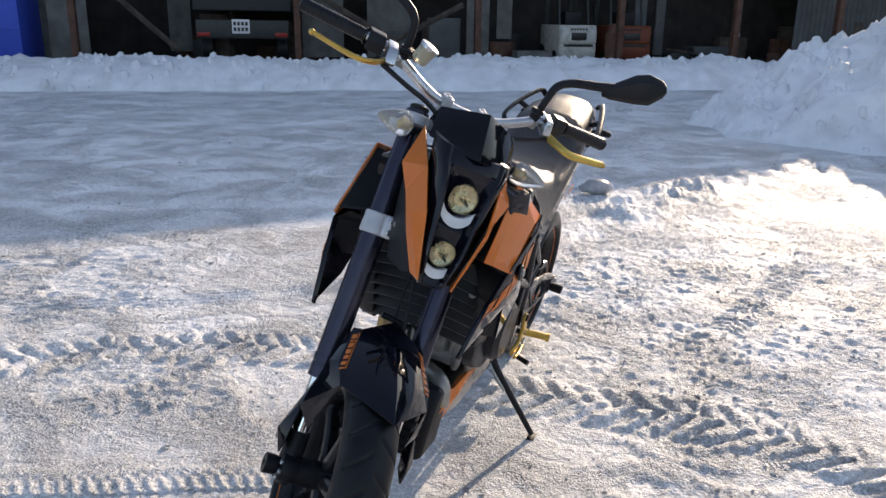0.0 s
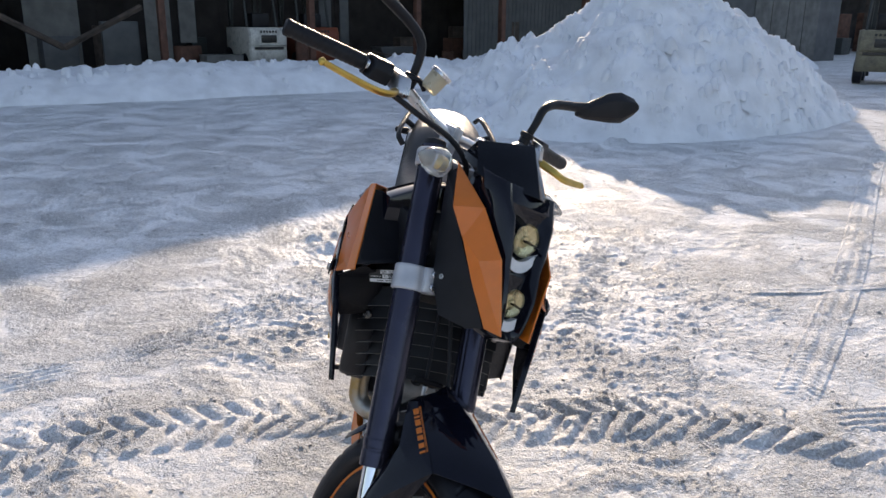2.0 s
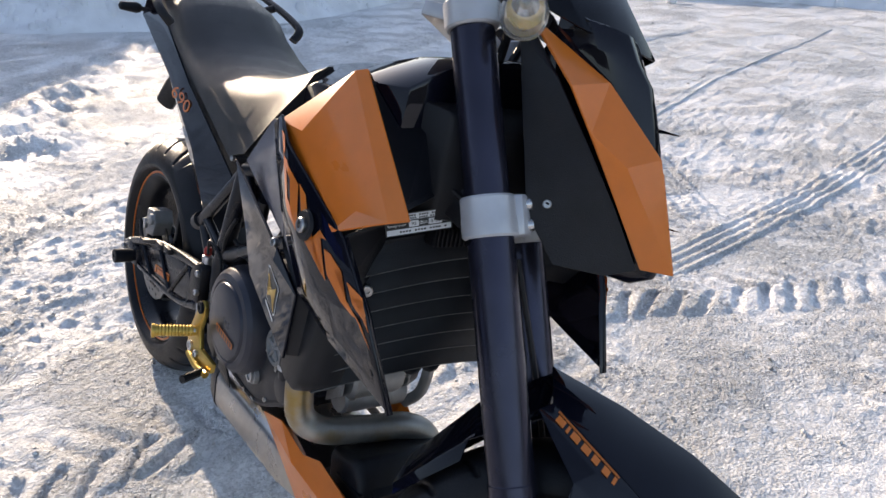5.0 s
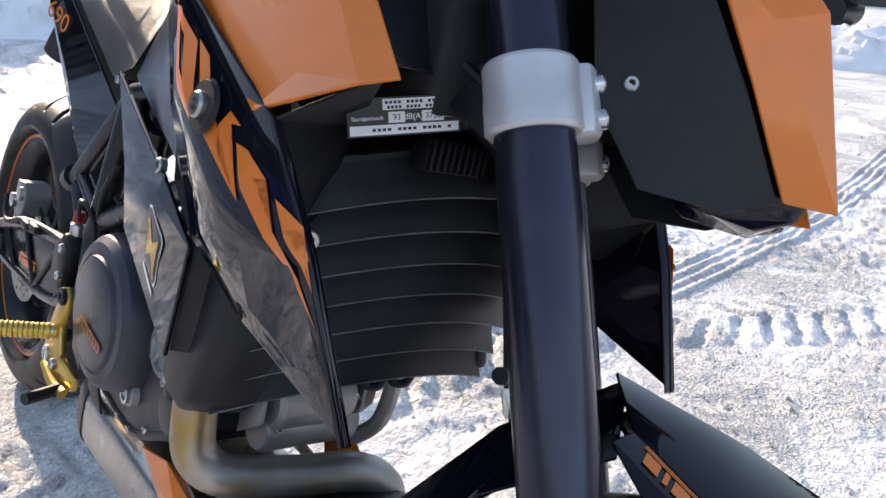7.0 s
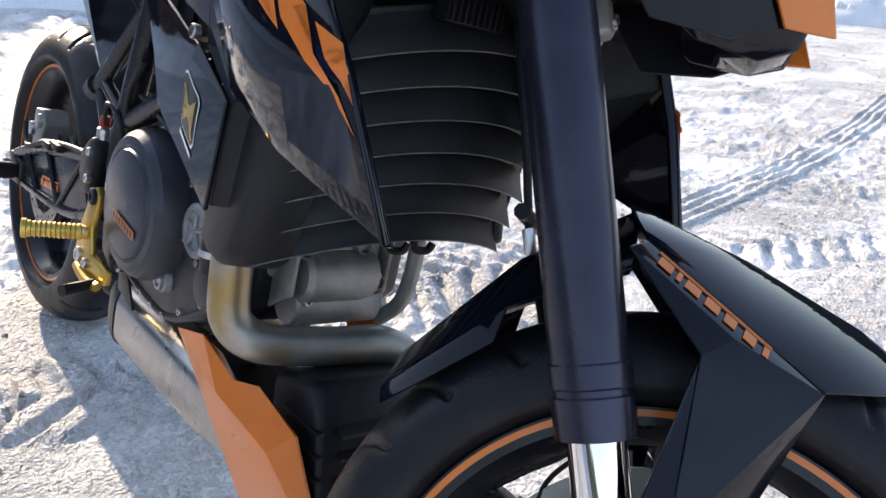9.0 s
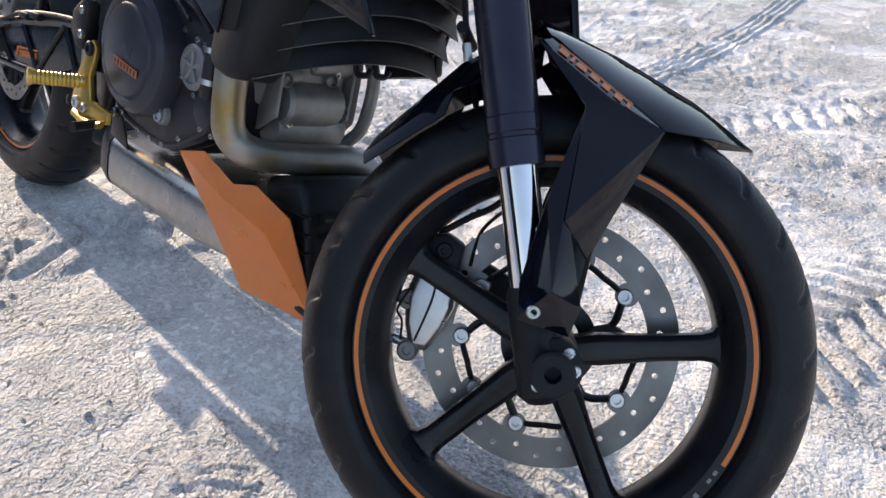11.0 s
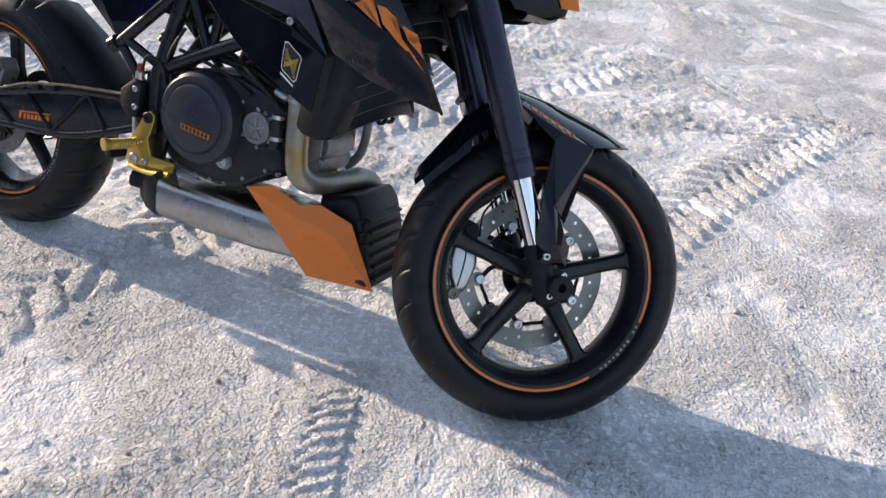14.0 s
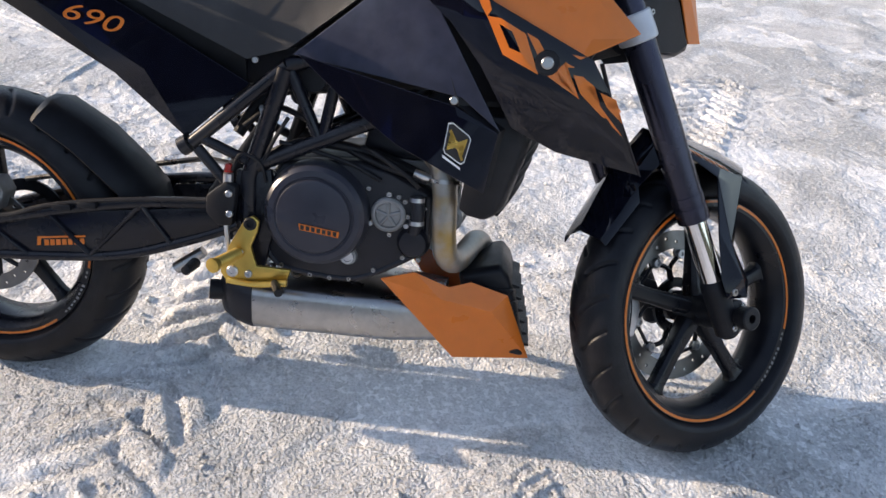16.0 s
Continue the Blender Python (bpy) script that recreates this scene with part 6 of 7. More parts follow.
for z, x0, x1 in ((0.0125, -0.018, 0.045), (0.0082, -0.016, 0.040), (-0.0112, -0.030, 0.044)):
    n = 16
    for i in range(n):
        if i % 5 != 4:
            a = x0 + (x1 - x0) * i / n
            part("label_bar", box(a, a + (x1 - x0) / n * 0.7, -0.0014, -0.0011, z - 0.0013, z + 0.0013), LABELM, label)

# ---- engine ----
engine = part("engine", loft([[(x, y, z) for x, z in ((0.64, 0.40), (0.68, 0.335), (0.78, 0.318), (0.86, 0.318), (0.95, 0.36), (1.0, 0.41), (1.0, 0.52), (0.93, 0.56), (0.86, 0.575), (0.70, 0.56), (0.64, 0.50))] for y in (-0.105, 0.125)], bevel=0.012), ENGINE, bike, "black single-cylinder engine")
part("right_case", loft([[(0.80 + (x - 0.80) * q, y, 0.45 + (z - 0.45) * q) for x, z in ((0.655, 0.40), (0.683, 0.340), (0.77, 0.322), (0.853, 0.320), (0.934, 0.357), (0.998, 0.404), (1.002, 0.52), (0.925, 0.557), (0.86, 0.572), (0.70, 0.562), (0.655, 0.50))] for y, q in ((-0.10, 1.0), (-0.132, 1.0), (-0.142, 0.94))], bevel=0.003), ENGINE, engine, "black right engine case")
part("clutch_cover", lathe([(0, 0.106), (0.020, 0.104), (0.034, 0.099), (0.042, 0.091), (0.0435, 0.080), (0.0415, 0.0775), (0.0415, 0.0755), (0.0465, 0.0725), (0.0480, 0.068), (0.0485, 0.0)], (0.775, -0.140, 0.465), (0, -1, 0.0), 64, smooth=24), COVER, engine, "round dark clutch cover")
part("cover_logo", lay(((0.748, 0.452), (0.829, 0.441), (0.827, 0.429), (0.750, 0.439)), [(0.6, -0.1905, 0.3), (0.9, -0.1905, 0.3), (0.9, -0.1905, 0.6), (0.6, -0.1905, 0.6)], [(0, 1, 2, 3)], 0.0004, -1, 1), ORANGE, engine, "small orange logo shapes")
for i in range(7):
    x = 0.752 + i * 0.0107
    part("logo_bar", lay(((x, 0.4495 - i * 0.0014), (x + 0.0075, 0.4485 - i * 0.0014), (x + 0.0070, 0.4395 - i * 0.0014), (x, 0.4405 - i * 0.0014)), [(0.6, -0.1905, 0.3), (0.9, -0.1905, 0.3), (0.9, -0.1905, 0.6), (0.6, -0.1905, 0.6)], [(0, 1, 2, 3)], 0.0008, -1, 1), LABELM, engine)
pump = part("pump_cover", lathe([(0, 0.036), (0.010, 0.035), (0.013, 0.031), (0.013, 0.026), (0.009, 0.024), (0.009, 0)], (0.917, -0.140, 0.472), (0, -1, 0), 32), GREYCAST, engine, "grey round oil filter cover")
for k in range(5):
    a = radians(18 + 72 * k)
    part("pump_rib", tube([(0.917, -0.150, 0.472), (0.917 + math.cos(a) * 0.025, -0.150, 0.472 + math.sin(a) * 0.025)], 0.0035, 8, 1), GREYCAST, pump)
part("case_boss", lathe([(0, 0.020), (0.012, 0.017), (0.012, 0)], (0.838, -0.138, 0.378), (0, -1, 0), 24), GREYCAST, engine)
for x, z in ((0.876, 0.521), (0.936, 0.509), (0.949, 0.500), (0.988, 0.490), (0.980, 0.382), (0.948, 0.384), (0.920, 0.430), (0.915, 0.512), (0.70, 0.345), (0.76, 0.330), (0.80, 0.327), (0.84, 0.328), (0.685, 0.535), (0.89, 0.352), (0.955, 0.470)):
    part("case_bolt", bolt((x, -0.140, z), (0, -1, 0), 0.0052, 0.006), STEEL, engine)
part("case_rim", tube([(0.664, -0.139, 0.400), (0.690, -0.139, 0.348), (0.770, -0.139, 0.331), (0.852, -0.139, 0.330), (0.928, -0.139, 0.365), (0.988, -0.139, 0.412), (0.992, -0.139, 0.512)], 0.0065, 8, 3), ENGINE, engine, "raised black case rim")
part("pump_housing", lathe([(0, 0.034), (0.012, 0.032), (0.020, 0.026), (0.022, 0.012), (0.022, 0)], (0.968, -0.136, 0.418), (0, -1, 0), 28), ENGINE, engine, "black water pump housing")
part("pump_spigot", tube([(0.968, -0.150, 0.440), (0.976, -0.155, 0.475), (0.972, -0.150, 0.515)], 0.013, 12), ENGINE, engine, "black hose on the pump")
for q in ((0.974, -0.154, 0.462), (0.973, -0.151, 0.508)):
    part("hose_clip", ring_body([(-0.004, 0.0128), (0.004, 0.0128), (0.004, 0.0150), (-0.004, 0.0150)], q, (0, 0.1, 1), 20), ALLOY, engine, "silver hose clip")
for k in range(3):
    a = radians(90 + 120 * k)
    part("filter_bolt", bolt((0.917 + 0.041 * math.cos(a), -0.142, 0.472 + 0.041 * math.sin(a)), (0, -1, 0), 0.0058, 0.006), ALLOY, engine, "silver cover bolt")
part("sight_glass", lathe([(0, 0.013), (0.006, 0.013), (0.006, 0.009), (0.003, 0.0085), (0.003, 0)], (0.838, -0.150, 0.378), (0, -1, 0), 20), ALLOY, engine, "oil sight glass")
for pts, r in (([(0.86, -0.135, 0.600), (0.90, -0.165, 0.590), (0.95, -0.168, 0.560), (0.975, -0.160, 0.535)], 0.0055), ([(0.70, -0.150, 0.600), (0.76, -0.152, 0.590), (0.84, -0.150, 0.568), (0.90, -0.152, 0.540)], 0.0045), ([(0.66, -0.155, 0.540), (0.69, -0.165, 0.600), (0.72, -0.160, 0.650)], 0.004), ([(0.61, -0.165, 0.540), (0.63, -0.172, 0.575), (0.665, -0.165, 0.560), (0.675, -0.160, 0.520)], 0.0032)):
    part("engine_cable", tube(pts, r, 8), MATTE, engine, "thin black cable")
part("left_case", lathe([(0, 0.10), (0.03, 0.098), (0.045, 0.085), (0.045, 0)], (0.80, 0.12, 0.44), (0, 1, 0), 48), ENGINE, engine, "black left engine cover")
part("cylinder", loft([[(x + (z - 0.5) * 0.25, y, z) for x, y in ((0.86, -0.085), (0.885, -0.10), (1.0, -0.10), (1.02, -0.085), (1.02, 0.085), (1.0, 0.10), (0.885, 0.10), (0.86, 0.085))] for z in (0.44, 0.575)], bevel=0.006), GREYCAST, engine, "grey alloy cylinder")
part("cylinder_head", loft([[(x + (z - 0.5) * 0.25, y, z) for x, y in ((0.83, -0.10), (0.99, -0.11), (1.03, -0.08), (1.03, 0.08), (0.99, 0.11), (0.83, 0.10))] for z in (0.575, 0.60, 0.66, 0.72)], bevel=0.010), ENGINE, engine, "black cylinder head")
part("front_casting", box(1.0, 1.032, -0.045, 0.058, 0.39, 0.535, 0.014), GREYCAST, engine, "grey front casting")
for z, r, y0, y1 in ((0.450, 0.036, -0.062, 0.050), (0.515, 0.022, -0.020, 0.075), (0.492, 0.017, -0.088, -0.030)):
    part("casting_housing", lathe([(0, r * 0.80), (0.006, r), (y1 - y0 - 0.02, r), (y1 - y0 - 0.006, r * 0.9), (y1 - y0, r * 0.6), (y1 - y0, 0)], (1.022, y0, z), (0, 1, 0), 28), GREYCAST, engine, "rounded grey alloy housing")
for y in (-0.078, 0.062):
    part("casting_rib", loft([[(1.0, y - 0.004, 0.40), (1.0, y + 0.004, 0.40), (1.0, y + 0.004, 0.53), (1.0, y - 0.004, 0.53)], [(1.044, y - 0.003, 0.43), (1.044, y + 0.003, 0.43), (1.046, y + 0.003, 0.52), (1.046, y - 0.003, 0.52)]], bevel=0.001), GREYCAST, engine)
part("casting_flange", box(0.99, 1.050, -0.092, 0.092, 0.532, 0.540, 0.002), GREYCAST, engine)
for y, z in ((-0.066, 0.485), (0.020, 0.490), (0.052, 0.440), (-0.034, 0.432)):
    part("casting_boss", lathe([(0, 0.013), (0.034, 0.011), (0.037, 0.008), (0.030, 0.006), (0.030, 0)], (1.008, y, z), (1, 0, 0.05), 18), GREYCAST, engine)
part("starter", lathe([(0, 0.026), (0.004, 0.030), (0.13, 0.030), (0.136, 0.024)], (1.005, -0.06, 0.405), (0, 1, 0), 28), GREYCAST, engine, "grey starter motor")
part("casting_pipe", tube([(1.04, 0.085, 0.54), (1.06, 0.09, 0.50), (1.05, 0.092, 0.42), (1.02, 0.08, 0.38)], 0.011), GREYCAST, engine)
for y, z in ((-0.05, 0.42), (0.0, 0.43), (0.05, 0.45), (0.03, 0.50)):
    part("casting_bolt", bolt((1.036, y, z), (1, 0, 0), 0.007, 0.006), STEEL, engine)
part("throttle_body", join(lathe([(0, 0.028), (0.02, 0.030), (0.025, 0.024), (0.10, 0.024)], (0.758, -0.13, 0.725), (0, 1, 0), 24), lathe([(0, 0.018), (0.02, 0.016)], (0.735, -0.135, 0.69), (0, 1, 0), 20)), MATTE, engine)
for pts, r in (([(0.66, -0.12, 0.56), (0.75, -0.13, 0.60), (0.88, -0.12, 0.585), (0.98, -0.13, 0.55)], 0.010), ([(0.80, -0.11, 0.60), (0.88, -0.14, 0.575), (0.99, -0.15, 0.545)], 0.007), ([(0.62, -0.12, 0.62), (0.68, -0.11, 0.66), (0.75, -0.12, 0.64)], 0.006), ([(0.60, -0.10, 0.60), (0.66, -0.06, 0.68), (0.80, -0.05, 0.70)], 0.012)):
    part("engine_hose", tube(pts, r, 10), MATTE, engine, "black rubber hose")
part("clamp_fitting", lathe([(0, 0.008), (0.02, 0.009), (0.035, 0.006)], (0.965, -0.155, 0.562), (1, 0, -0.3), 12), ALLOY, engine)
part("sensor", lathe([(0, 0.011), (0.025, 0.011), (0.03, 0.007)], (0.66, -0.135, 0.655), (1, 0, 0.2), 14), GREYCAST, engine)
part("airbox", loft([[(x, y, z) for y, z in ((-w, z0), (-w, z1), (w, z1), (w, z0))] for x, w, z0, z1 in ((0.60, 0.09, 0.70, 0.79), (0.72, 0.11, 0.69, 0.82), (0.82, 0.13, 0.70, 0.88), (1.0, 0.15, 0.72, 0.90), (1.12, 0.16, 0.70, 0.90))], bevel=0.01), MATTE, bike, "black airbox")
part("shock", join(lathe([(0, 0.016), (0.02, 0.022), (0.05, 0.022), (0.22, 0.018), (0.25, 0.013)], (0.50, 0.01, 0.42), (0.55, 0, 0.8), 20)), MATTE, bike, "black rear shock absorber")

# ---- radiator cowl with louvres ----
def cowl_x(y, z):
    return 1.165 + (z - 0.52) * 0.32 - 1.3 * (y - 0.0) ** 2


cowl = part("radiator_cowl", loft([[(cowl_x(y, z) - 0.022, y, z - 1.2 * y * y) for y in (-0.155, -0.10, -0.05, 0, 0.05, 0.10, 0.140)] + [(cowl_x(0, z) - 0.09, 0.140, z), (cowl_x(0, z) - 0.09, -0.155, z)] for z in (0.56, 0.62, 0.70, 0.80)], bevel=0.003, smooth=30), MATTE, bike, "black radiator cowl")
for i in range(7):
    z = 0.545 + 0.0355 * i
    blade, lip = [], []
    for k in range(19):
        y = -0.192 + 0.334 * k / 18
        x, zz = cowl_x(y, z), z - 1.2 * y * y
        blade.append([(x - 0.012, y, zz + 0.038), (x - 0.004, y, zz + 0.018), (x + 0.005, y, zz + 0.0015), (x + 0.005, y, zz), (x - 0.03, y, zz + 0.007)])
        lip.append((x + 0.0052, y, zz + 0.0006))
    lv = part("louvre", loft(blade, smooth=30), MATTE, cowl, "curved black louvre blade")
    # thin pale tube that paints the lit front edge of the blade
    part("worn_edge", tube(lip, 0.0008, 5, 1), EDGE, lv, "pale line for the lit, worn edge")
part("cowl_side", loft([[(x + dx, y, z) for x, z in ((1.062, 0.512), (1.080, 0.500), (1.112, 0.494), (1.134, 0.512), (1.172, 0.640), (1.160, 0.690), (1.085, 0.690))] for y, dx in ((-0.213, -0.008), (-0.190, 0.004), (-0.150, 0.012))], bevel=0.008), MATTE, cowl, "black radiator side box")
part("cowl_side", prism([(1.03, 0.50), (1.02, 0.64), (1.08, 0.66), (1.125, 0.64), (1.15, 0.53)], 0.135, 0.155, 0.008), MATTE, cowl)
for y in (-0.035, 0.002):
    part("cowl_hook", tube([(1.150, y, 0.560), (1.148, y + 0.004, 0.528), (1.152, y + 0.020, 0.524), (1.154, y + 0.026, 0.534)], 0.005, 8, 4), MATTE, cowl)
reg = part("regulator", box(1.222, 1.245, -0.10, -0.03, 0.775, 0.805, 0.003), MATTE, bike, "finned black regulator")
for i in range(9):
    part("regulator_fin", box(1.244, 1.250, -0.098 + i * 0.0078, -0.0962 + i * 0.0078, 0.777, 0.803), MATTE, reg)
part("wiring", tube([(1.20, -0.15, 0.93), (1.26, -0.12, 0.88), (1.30, -0.09, 0.85)], 0.0055, 8), MATTE, bike, "ribbed black cable sleeve")
part("frame_strut", tube([(1.17, -0.02, 0.90), (1.18, -0.19, 0.80)], 0.010, 10, 1), FRAME, bike)

# ---- exhaust ----
part("header_pipe", tube([(0.985, -0.10, 0.60), (1.016, -0.140, 0.575), (1.026, -0.152, 0.52), (1.029, -0.153, 0.44), (1.036, -0.146, 0.398), (1.052, -0.112, 0.376), (1.070, -0.03, 0.372), (1.086, 0.04, 0.374), (1.100, 0.080, 0.352), (1.110, 0.090, 0.30)], 0.0245, 20, 8), HEADER, bike, "heat-stained exhaust header pipe")
part("pipe_flange", ring_body([(-0.004, 0.024), (0.004, 0.024), (0.004, 0.032), (-0.004, 0.032)], (1.022, -0.148, 0.548), (0.35, -0.2, -1), 32), STEEL, bike, "steel pipe flange")
coll = part("collector_box", loft([[(1.14 + (x - 1.14) * q, y, 0.26 + (z - 0.26) * q) for x, z in ((1.06, 0.345), (1.145, 0.368), (1.165, 0.345), (1.185, 0.29), (1.214, 0.165), (1.09, 0.165))] for y, q in ((-0.098, 0.90), (-0.085, 1.0), (0.085, 1.0), (0.098, 0.90))], bevel=0.006), MATTE, bike, "black finned exhaust collector")
for i in range(6):
    z = 0.185 + i * 0.026
    x = 1.210 - (z - 0.165) * 0.235
    if i > 2:
        part("collector_fin", box(1.10, x + 0.002, -0.102, -0.092, z, z + 0.005, 0.001), MATTE, coll)
    part("collector_fin", loft([[(x - 0.02, y, z + 0.014), (x + 0.014, y, z + 0.004), (x + 0.014, y, z), (x - 0.02, y, z - 0.002)] for y in (-0.075, -0.03, 0.03, 0.075)], smooth=20), MATTE, coll)
def oval(x, z, k, w=0.112, h=0.060):
    z -= 0.006
    return [(x, -0.015 + w * k * math.copysign(abs(math.cos(a)) ** 0.50, math.cos(a)), z + h * k * math.copysign(abs(math.sin(a)) ** 0.50, math.sin(a))) for a in (math.tau * i / 36 for i in range(36))]
muff = part("muffler", loft([oval(x, z, k) for x, z, k in ((0.620, 0.243, 1.0), (0.70, 0.241, 1.0), (0.92, 0.238, 0.97), (1.03, 0.236, 0.84))], bevel=0, smooth=40), STEEL, bike, "brushed steel underslung silencer")
part("end_cap", loft([oval(x, z, k) for x, z, k in ((0.548, 0.255, 0.62), (0.560, 0.252, 0.80), (0.590, 0.248, 0.96), (0.622, 0.243, 1.015), (0.630, 0.243, 1.015))], smooth=35), ENGINE, muff, "dark silencer end cap")
part("tail_pipe", lathe([(0, 0.022), (0.03, 0.022), (0.03, 0.017), (0.0, 0.016)], (0.556, -0.085, 0.254), (-1, -0.35, 0.1), 24), MATTE, muff, "dark tail pipe")
part("muffler_bracket", shell([(0.625, -0.125, 0.285), (0.70, -0.128, 0.275), (0.685, -0.14, 0.345), (0.66, -0.14, 0.345)], [(0, 1, 2, 3)], 0.004, 0.001), MATTE, muff)
part("bracket_bolt", bolt((0.672, -0.142, 0.338), (0, -1, 0), 0.009, 0.006), STEEL, muff)

# ---- frame and swingarm ----
frame_root = part("frame", tube([(0.64, -0.13, 0.43), (0.64, 0.13, 0.43)], 0.016, steps=1), FRAME, bike, "black tubular trellis frame")
for s in SIDES:
    y = 0.148 * s
    for a, b, r in (((0.525, 0.585), (0.715, 0.745), 0.0135), ((0.712, 0.74), (0.640, 0.53), 0.0175), ((0.722, 0.735), (0.775, 0.615), 0.0115), ((0.805, 0.71), (0.785, 0.62), 0.0115), ((0.640, 0.545), (0.92, 0.672), 0.0155), ((0.54, 0.597), (0.645, 0.553), 0.0105), ((0.535, 0.575), (0.60, 0.50), 0.011), ((0.715, 0.745), (1.10, 0.86), 0.0145), ((0.90, 0.665), (1.14, 0.84), 0.0145), ((0.64, 0.54), (0.635, 0.40), 0.018)):
        part("frame_tube", tube([(a[0], y, a[1]), (b[0], y * (1.0 if b[0] < 1.0 else 0.55), b[1])], r, 14, 1), FRAME, frame_root)
    part("pivot_plate", prism([(0.615, 0.54), (0.685, 0.545), (0.69, 0.43), (0.665, 0.33), (0.625, 0.35), (0.605, 0.45)], y - 0.008, y + 0.008, 0.004), FRAME, frame_root, "black pivot plate")
    part("tube_plug", lathe([(0, 0.019), (0.02, 0.019), (0.022, 0.014)], (0.520, y, 0.585), (-0.8, 0, -0.5), 16), FRAME, frame_root)
    yy = s * 0.115
    arm = part("swingarm", tube([(-0.06, yy, 0.335), (0.06, yy, 0.374), (0.24, yy, 0.416), (0.42, yy, 0.445), (0.62, yy * 0.95, 0.455)], 0.012, 12, flat=1.2), FRAME, bike, "black ribbed cast swingarm")
    part("lower_rail", tube([(-0.06, yy, 0.300), (0.08, yy, 0.302), (0.33, yy, 0.322), (0.50, yy, 0.372), (0.62, yy * 0.95, 0.42)], 0.011, 12), FRAME, arm)
    part("arm_web", prism([(-0.04, 0.305), (-0.04, 0.335), (0.06, 0.37), (0.24, 0.41), (0.58, 0.45), (0.56, 0.40), (0.33, 0.325), (0.08, 0.305)], yy - s * 0.012, yy + s * 0.004, 0.002), FRAME, arm)
    for a, b in (((0.06, 0.37), (0.14, 0.31)), ((0.28, 0.32), (0.20, 0.40)), ((0.28, 0.32), (0.40, 0.44)), ((0.46, 0.36), (0.40, 0.44))):
        part("arm_rib", tube([(a[0], yy + s * 0.006, a[1]), (b[0], yy + s * 0.006, b[1])], 0.0055, 8, 1), FRAME, arm)
    part("arm_end", prism([(-0.085, 0.30), (-0.085, 0.335), (-0.04, 0.352), (0.03, 0.345), (0.03, 0.292), (-0.04, 0.288)], yy - 0.014, yy + 0.014, 0.005), FRAME, arm)
    part("axle_spool", lathe([(0, 0.015), (0.012, 0.018), (0.05, 0.019), (0.052, 0.016), (0.052, 0.007), (0.03, 0.006), (0.03, 0)], (RHUB.x - 0.01, s * 0.128, RHUB.z), (0, s, 0), 24), MATTE, arm, "black axle crash protector")
    part("chain_adjuster", bolt((-0.075, yy + s * 0.015, 0.318), (0, s, 0), 0.008, 0.006), ALLOY, arm)
    # maker's name on the arm as plain orange shapes
    part("arm_mark", prism([(0.166, 0.350), (0.272, 0.362), (0.272, 0.358), (0.174, 0.347), (0.171, 0.331), (0.163, 0.330)], yy + s * 0.0045, yy + s * 0.0058), ORANGE, arm, "orange print mark")
    for i in range(7):
        x = 0.180 + i * 0.0132
        part("arm_mark", prism([(x, 0.344 + i * 0.0016), (x + 0.0095, 0.345 + i * 0.0016), (x + 0.0095, 0.3325 + i * 0.0016), (x, 0.3310 + i * 0.0016)], yy + s * 0.0045, yy + s * 0.0058), ORANGE, arm)
part("arm_cross", tube([(0.36, -0.11, 0.40), (0.36, 0.11, 0.40)], 0.03, steps=1), FRAME, bike)
part("brake_line", tube([(0.04, -0.125, 0.43), (0.10, -0.135, 0.395), (0.20, -0.130, 0.424), (0.34, -0.128, 0.447), (0.50, -0.130, 0.462), (0.56, -0.14, 0.47)], 0.005, 8), MATTE, bike, "thin braided brake line")
for x in (0.215, 0.27):
    part("line_clip", box(x, x + 0.04, -0.140, -0.118, 0.418 + (x - 0.215) * 0.16, 0.432 + (x - 0.215) * 0.16, 0.003), MATTE, bike)
part("rear_hugger", loft([[(RHUB.x + (r - 0.050 * abs(y) ** 3) * math.cos(radians(a)), y * w, RHUB.z + (r - 0.050 * abs(y) ** 3) * math.sin(radians(a))) for y in (-1, -0.85, -0.5, 0, 0.5, 0.85, 1)] + [(RHUB.x + (r - 0.004 - 0.050 * abs(y) ** 3) * math.cos(radians(a)), y * w * 0.97, RHUB.z + (r - 0.004 - 0.050 * abs(y) ** 3) * math.sin(radians(a))) for y in (1, 0.85, 0.5, 0, -0.5, -0.85, -1)] for a, r, w in ((65, 0.350, 0.070), (62, 0.356, 0.092), (45, 0.364, 0.098), (30, 0.380, 0.098), (20, 0.400, 0.092), (12, 0.400, 0.080))], smooth=35), MATTE, bike, "black rear hugger")
rc = part("rear_caliper", loft([[(0.045 + x, y, 0.425 + z) for x, z in ((-0.035, -0.02), (-0.02, -0.04), (0.03, -0.03), (0.045, 0.01), (0.03, 0.04), (-0.02, 0.035))] for y in (-0.105, -0.10, -0.06, -0.055)], bevel=0.004), GREYCAST, bike, "grey rear brake caliper")
for x, z in ((0.02, 0.415), (0.07, 0.44)):
    part("caliper_piston", lathe([(0, 0.015), (0.008, 0.014), (0.009, 0)], (x, -0.104, z), (0, -1, 0), 18), ALLOY, rc)
sprocket = part("chain", join(tube([(0.02, 0.085, 0.415), (0.46, 0.085, 0.500), (0.66, 0.085, 0.475)], 0.007, 6, 1), tube([(0.02, 0.085, 0.222), (0.40, 0.085, 0.34), (0.66, 0.085, 0.40)], 0.007, 6, 1)), STEEL, bike, "drive chain")
part("sprocket", ring_body([(-0.003, 0.07), (0.003, 0.07), (0.003, 0.098), (-0.003, 0.098)], RHUB + Vector((0, 0.085, 0)), (0, 1, 0), 60), MATTE, sprocket)

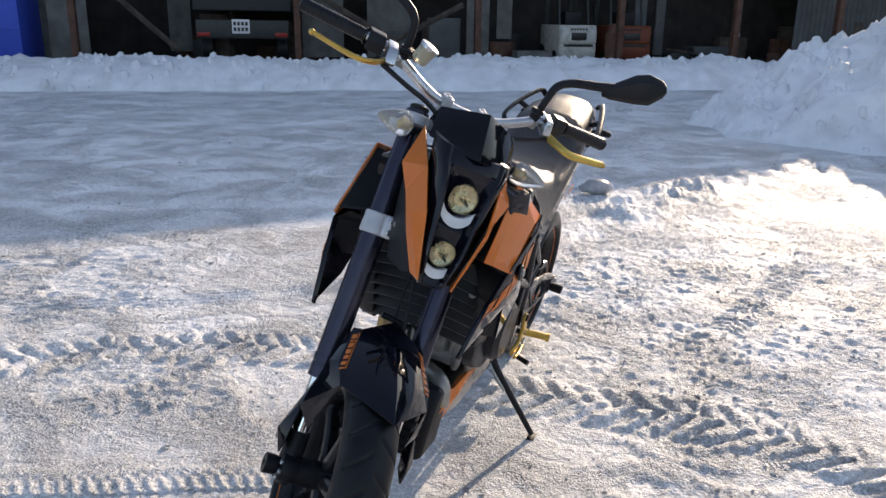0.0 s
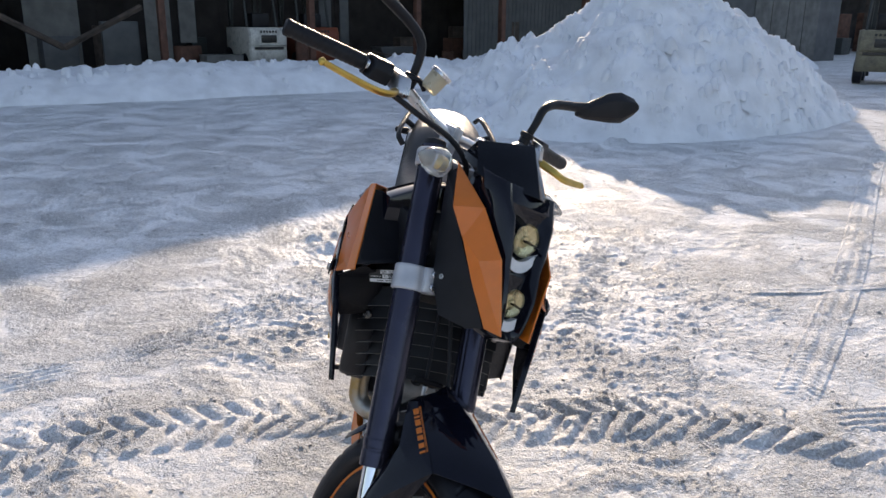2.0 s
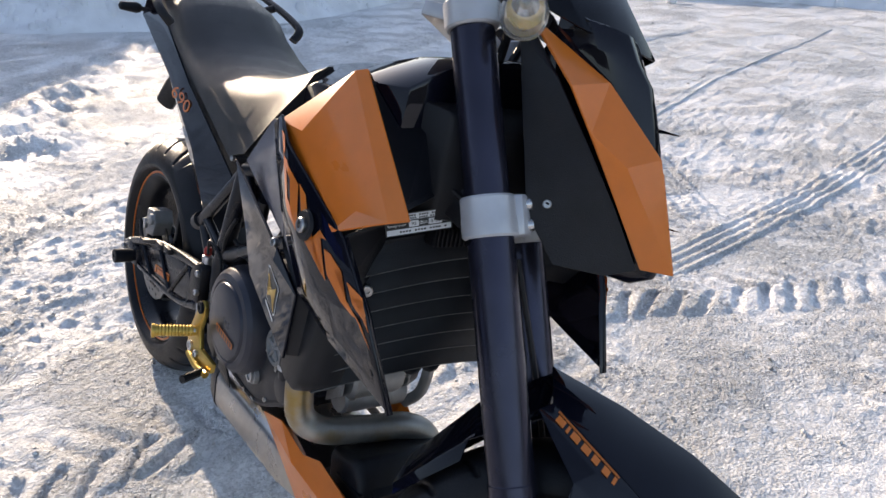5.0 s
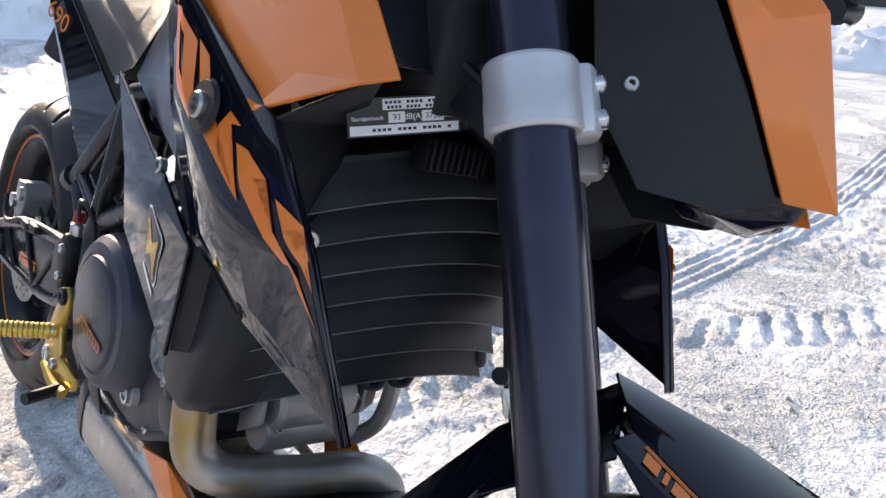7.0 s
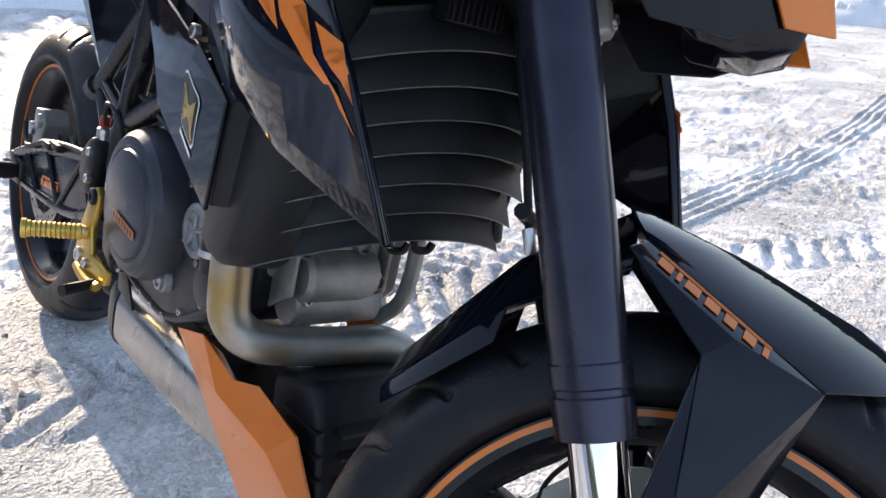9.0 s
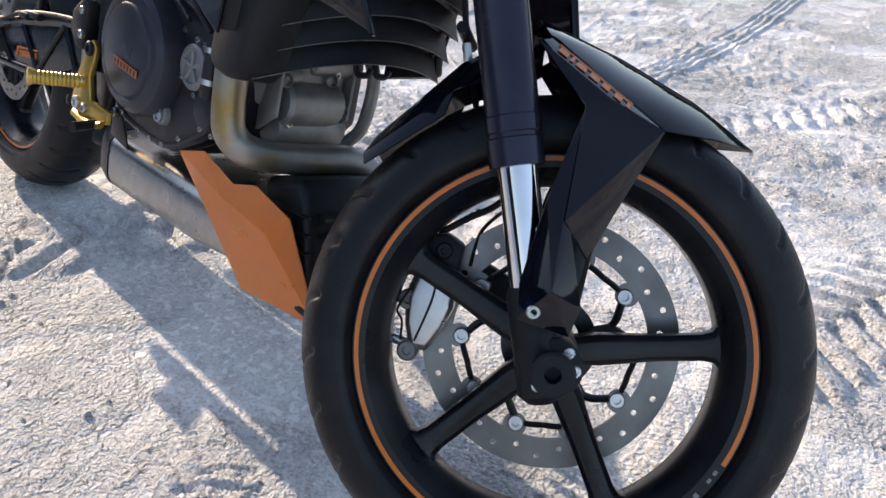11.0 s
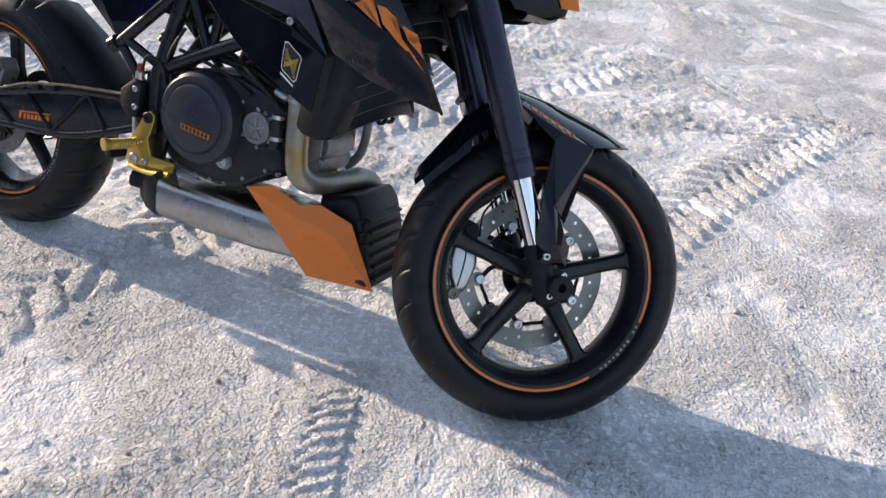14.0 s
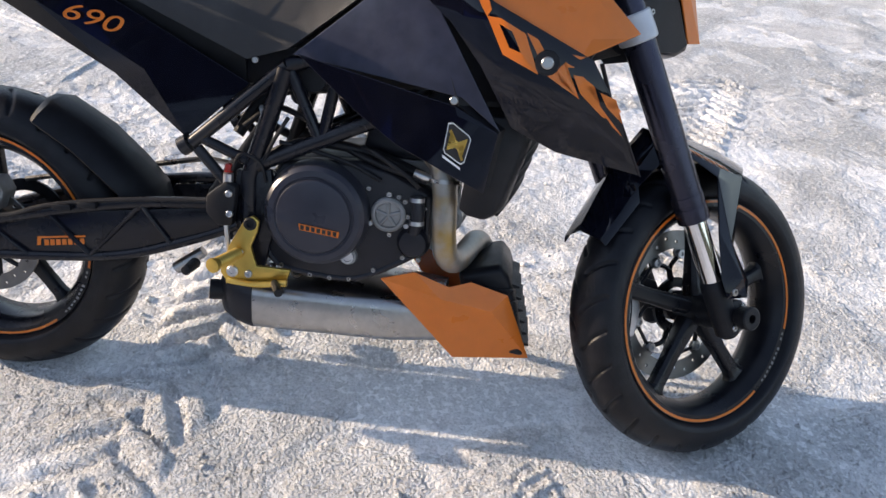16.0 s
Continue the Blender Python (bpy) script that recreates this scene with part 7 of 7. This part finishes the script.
# ---- footrests, stand ----
for s in SIDES:
    k = -s
    Yb = s * 0.178
    rs = part("footrest_bracket", prism([(0.640, 0.450), (0.655, 0.456), (0.668, 0.446), (0.664, 0.425), (0.650, 0.392), (0.660, 0.352), (0.730, 0.350), (0.722, 0.326), (0.599, 0.314), (0.586, 0.334), (0.604, 0.388)], Yb - 0.005, Yb + 0.005, 0.002), GOLD, bike, "gold anodised footrest bracket")
    for x, z, r in ((0.650, 0.440, 0.013), (0.612, 0.338, 0.012), (0.645, 0.335, 0.008), (0.630, 0.380, 0.006)):
        part("bracket_bolt", bolt((x, Yb + s * 0.005, z), (0, s, 0), r, 0.006), ALLOY if r < 0.013 else MATTE, rs)
    prof = [(0, 0.010), (0.010, 0.010), (0.011, 0.0125)] + [q for i in range(10) for q in ((0.014 + i * 0.0065, 0.0125), (0.016 + i * 0.0065, 0.0112), (0.018 + i * 0.0065, 0.0112), (0.0195 + i * 0.0065, 0.0125))] + [(0.083, 0.0125), (0.084, 0.0145), (0.090, 0.0145), (0.091, 0.010), (0.091, 0)]
    part("footpeg", lathe(prof, (0.628, Yb, 0.378), (-0.30, s, -0.02), 24), GOLD, rs, "knurled gold footpeg")
    part("pedal", tube([(0.600, Yb + s * 0.004, 0.318), (0.66, Yb + s * 0.010, 0.316), (0.725, Yb + s * 0.014, 0.326)], 0.0075, 10, flat=0.7), GOLD, rs)
    part("pedal_tip", tube([(0.700, Yb + s * 0.012, 0.322), (0.722, Yb + s * 0.060, 0.322)], 0.0085, 10, 1), MATTE, rs, "black pedal tip")
    part("heel_pivot", lathe([(0, 0.012), (0.05, 0.010), (0.053, 0)], (0.50, s * 0.10, 0.315), (0, s, 0), 16), MATTE, rs)
mc = part("rear_master_cylinder", prism([(0.560, 0.490), (0.558, 0.455), (0.580, 0.428), (0.612, 0.430), (0.622, 0.510), (0.600, 0.520)], -0.180, -0.155, 0.006), MATTE, bike, "black rear brake master cylinder")
part("red_cap", lathe([(0, 0.008), (0.012, 0.008), (0.016, 0.006)], (0.601, -0.162, 0.536), (0.1, 0, 1), 14), REDP, mc, "red cap")
part("cap_fitting", lathe([(0, 0.010), (0.02, 0.010), (0.022, 0.007)], (0.600, -0.162, 0.512), (0.05, 0, 1), 14), ALLOY, mc)
for z in (0.497, 0.456):
    part("cylinder_bolt", bolt((0.608, -0.181, z), (0, -1, 0), 0.007, 0.005), ALLOY, mc)
part("push_rod", tube([(0.596, -0.168, 0.43), (0.600, -0.170, 0.375)], 0.0055, 8, 1), ALLOY, mc)
part("rear_set_arm", tube([(0.50, -0.05, 0.325), (0.44, -0.06, 0.283)], (0.012, 0.014), 12, 1), STEEL, bike)
stand = part("side_stand", tube([(0.715, 0.125, 0.285), (0.722, 0.170, 0.235), (0.720, 0.314, 0.080)], (0.012, 0.009), 12), MATTE, bike, "black side stand")
part("stand_foot", prism([(0.695, -0.012), (0.74, -0.012), (0.745, 0.012), (0.69, 0.012)], -0.002, 0.004, 0.001), MATTE, stand)
stand.children[0].matrix_basis = Matrix.Translation((0.003, 0.317, 0.070)) @ Matrix.Rotation(radians(90 + 12), 4, "X")
part("stand_spring", tube([(0.73, 0.13, 0.26), (0.728, 0.19, 0.20)], 0.006, 8, 1), STEEL, stand)
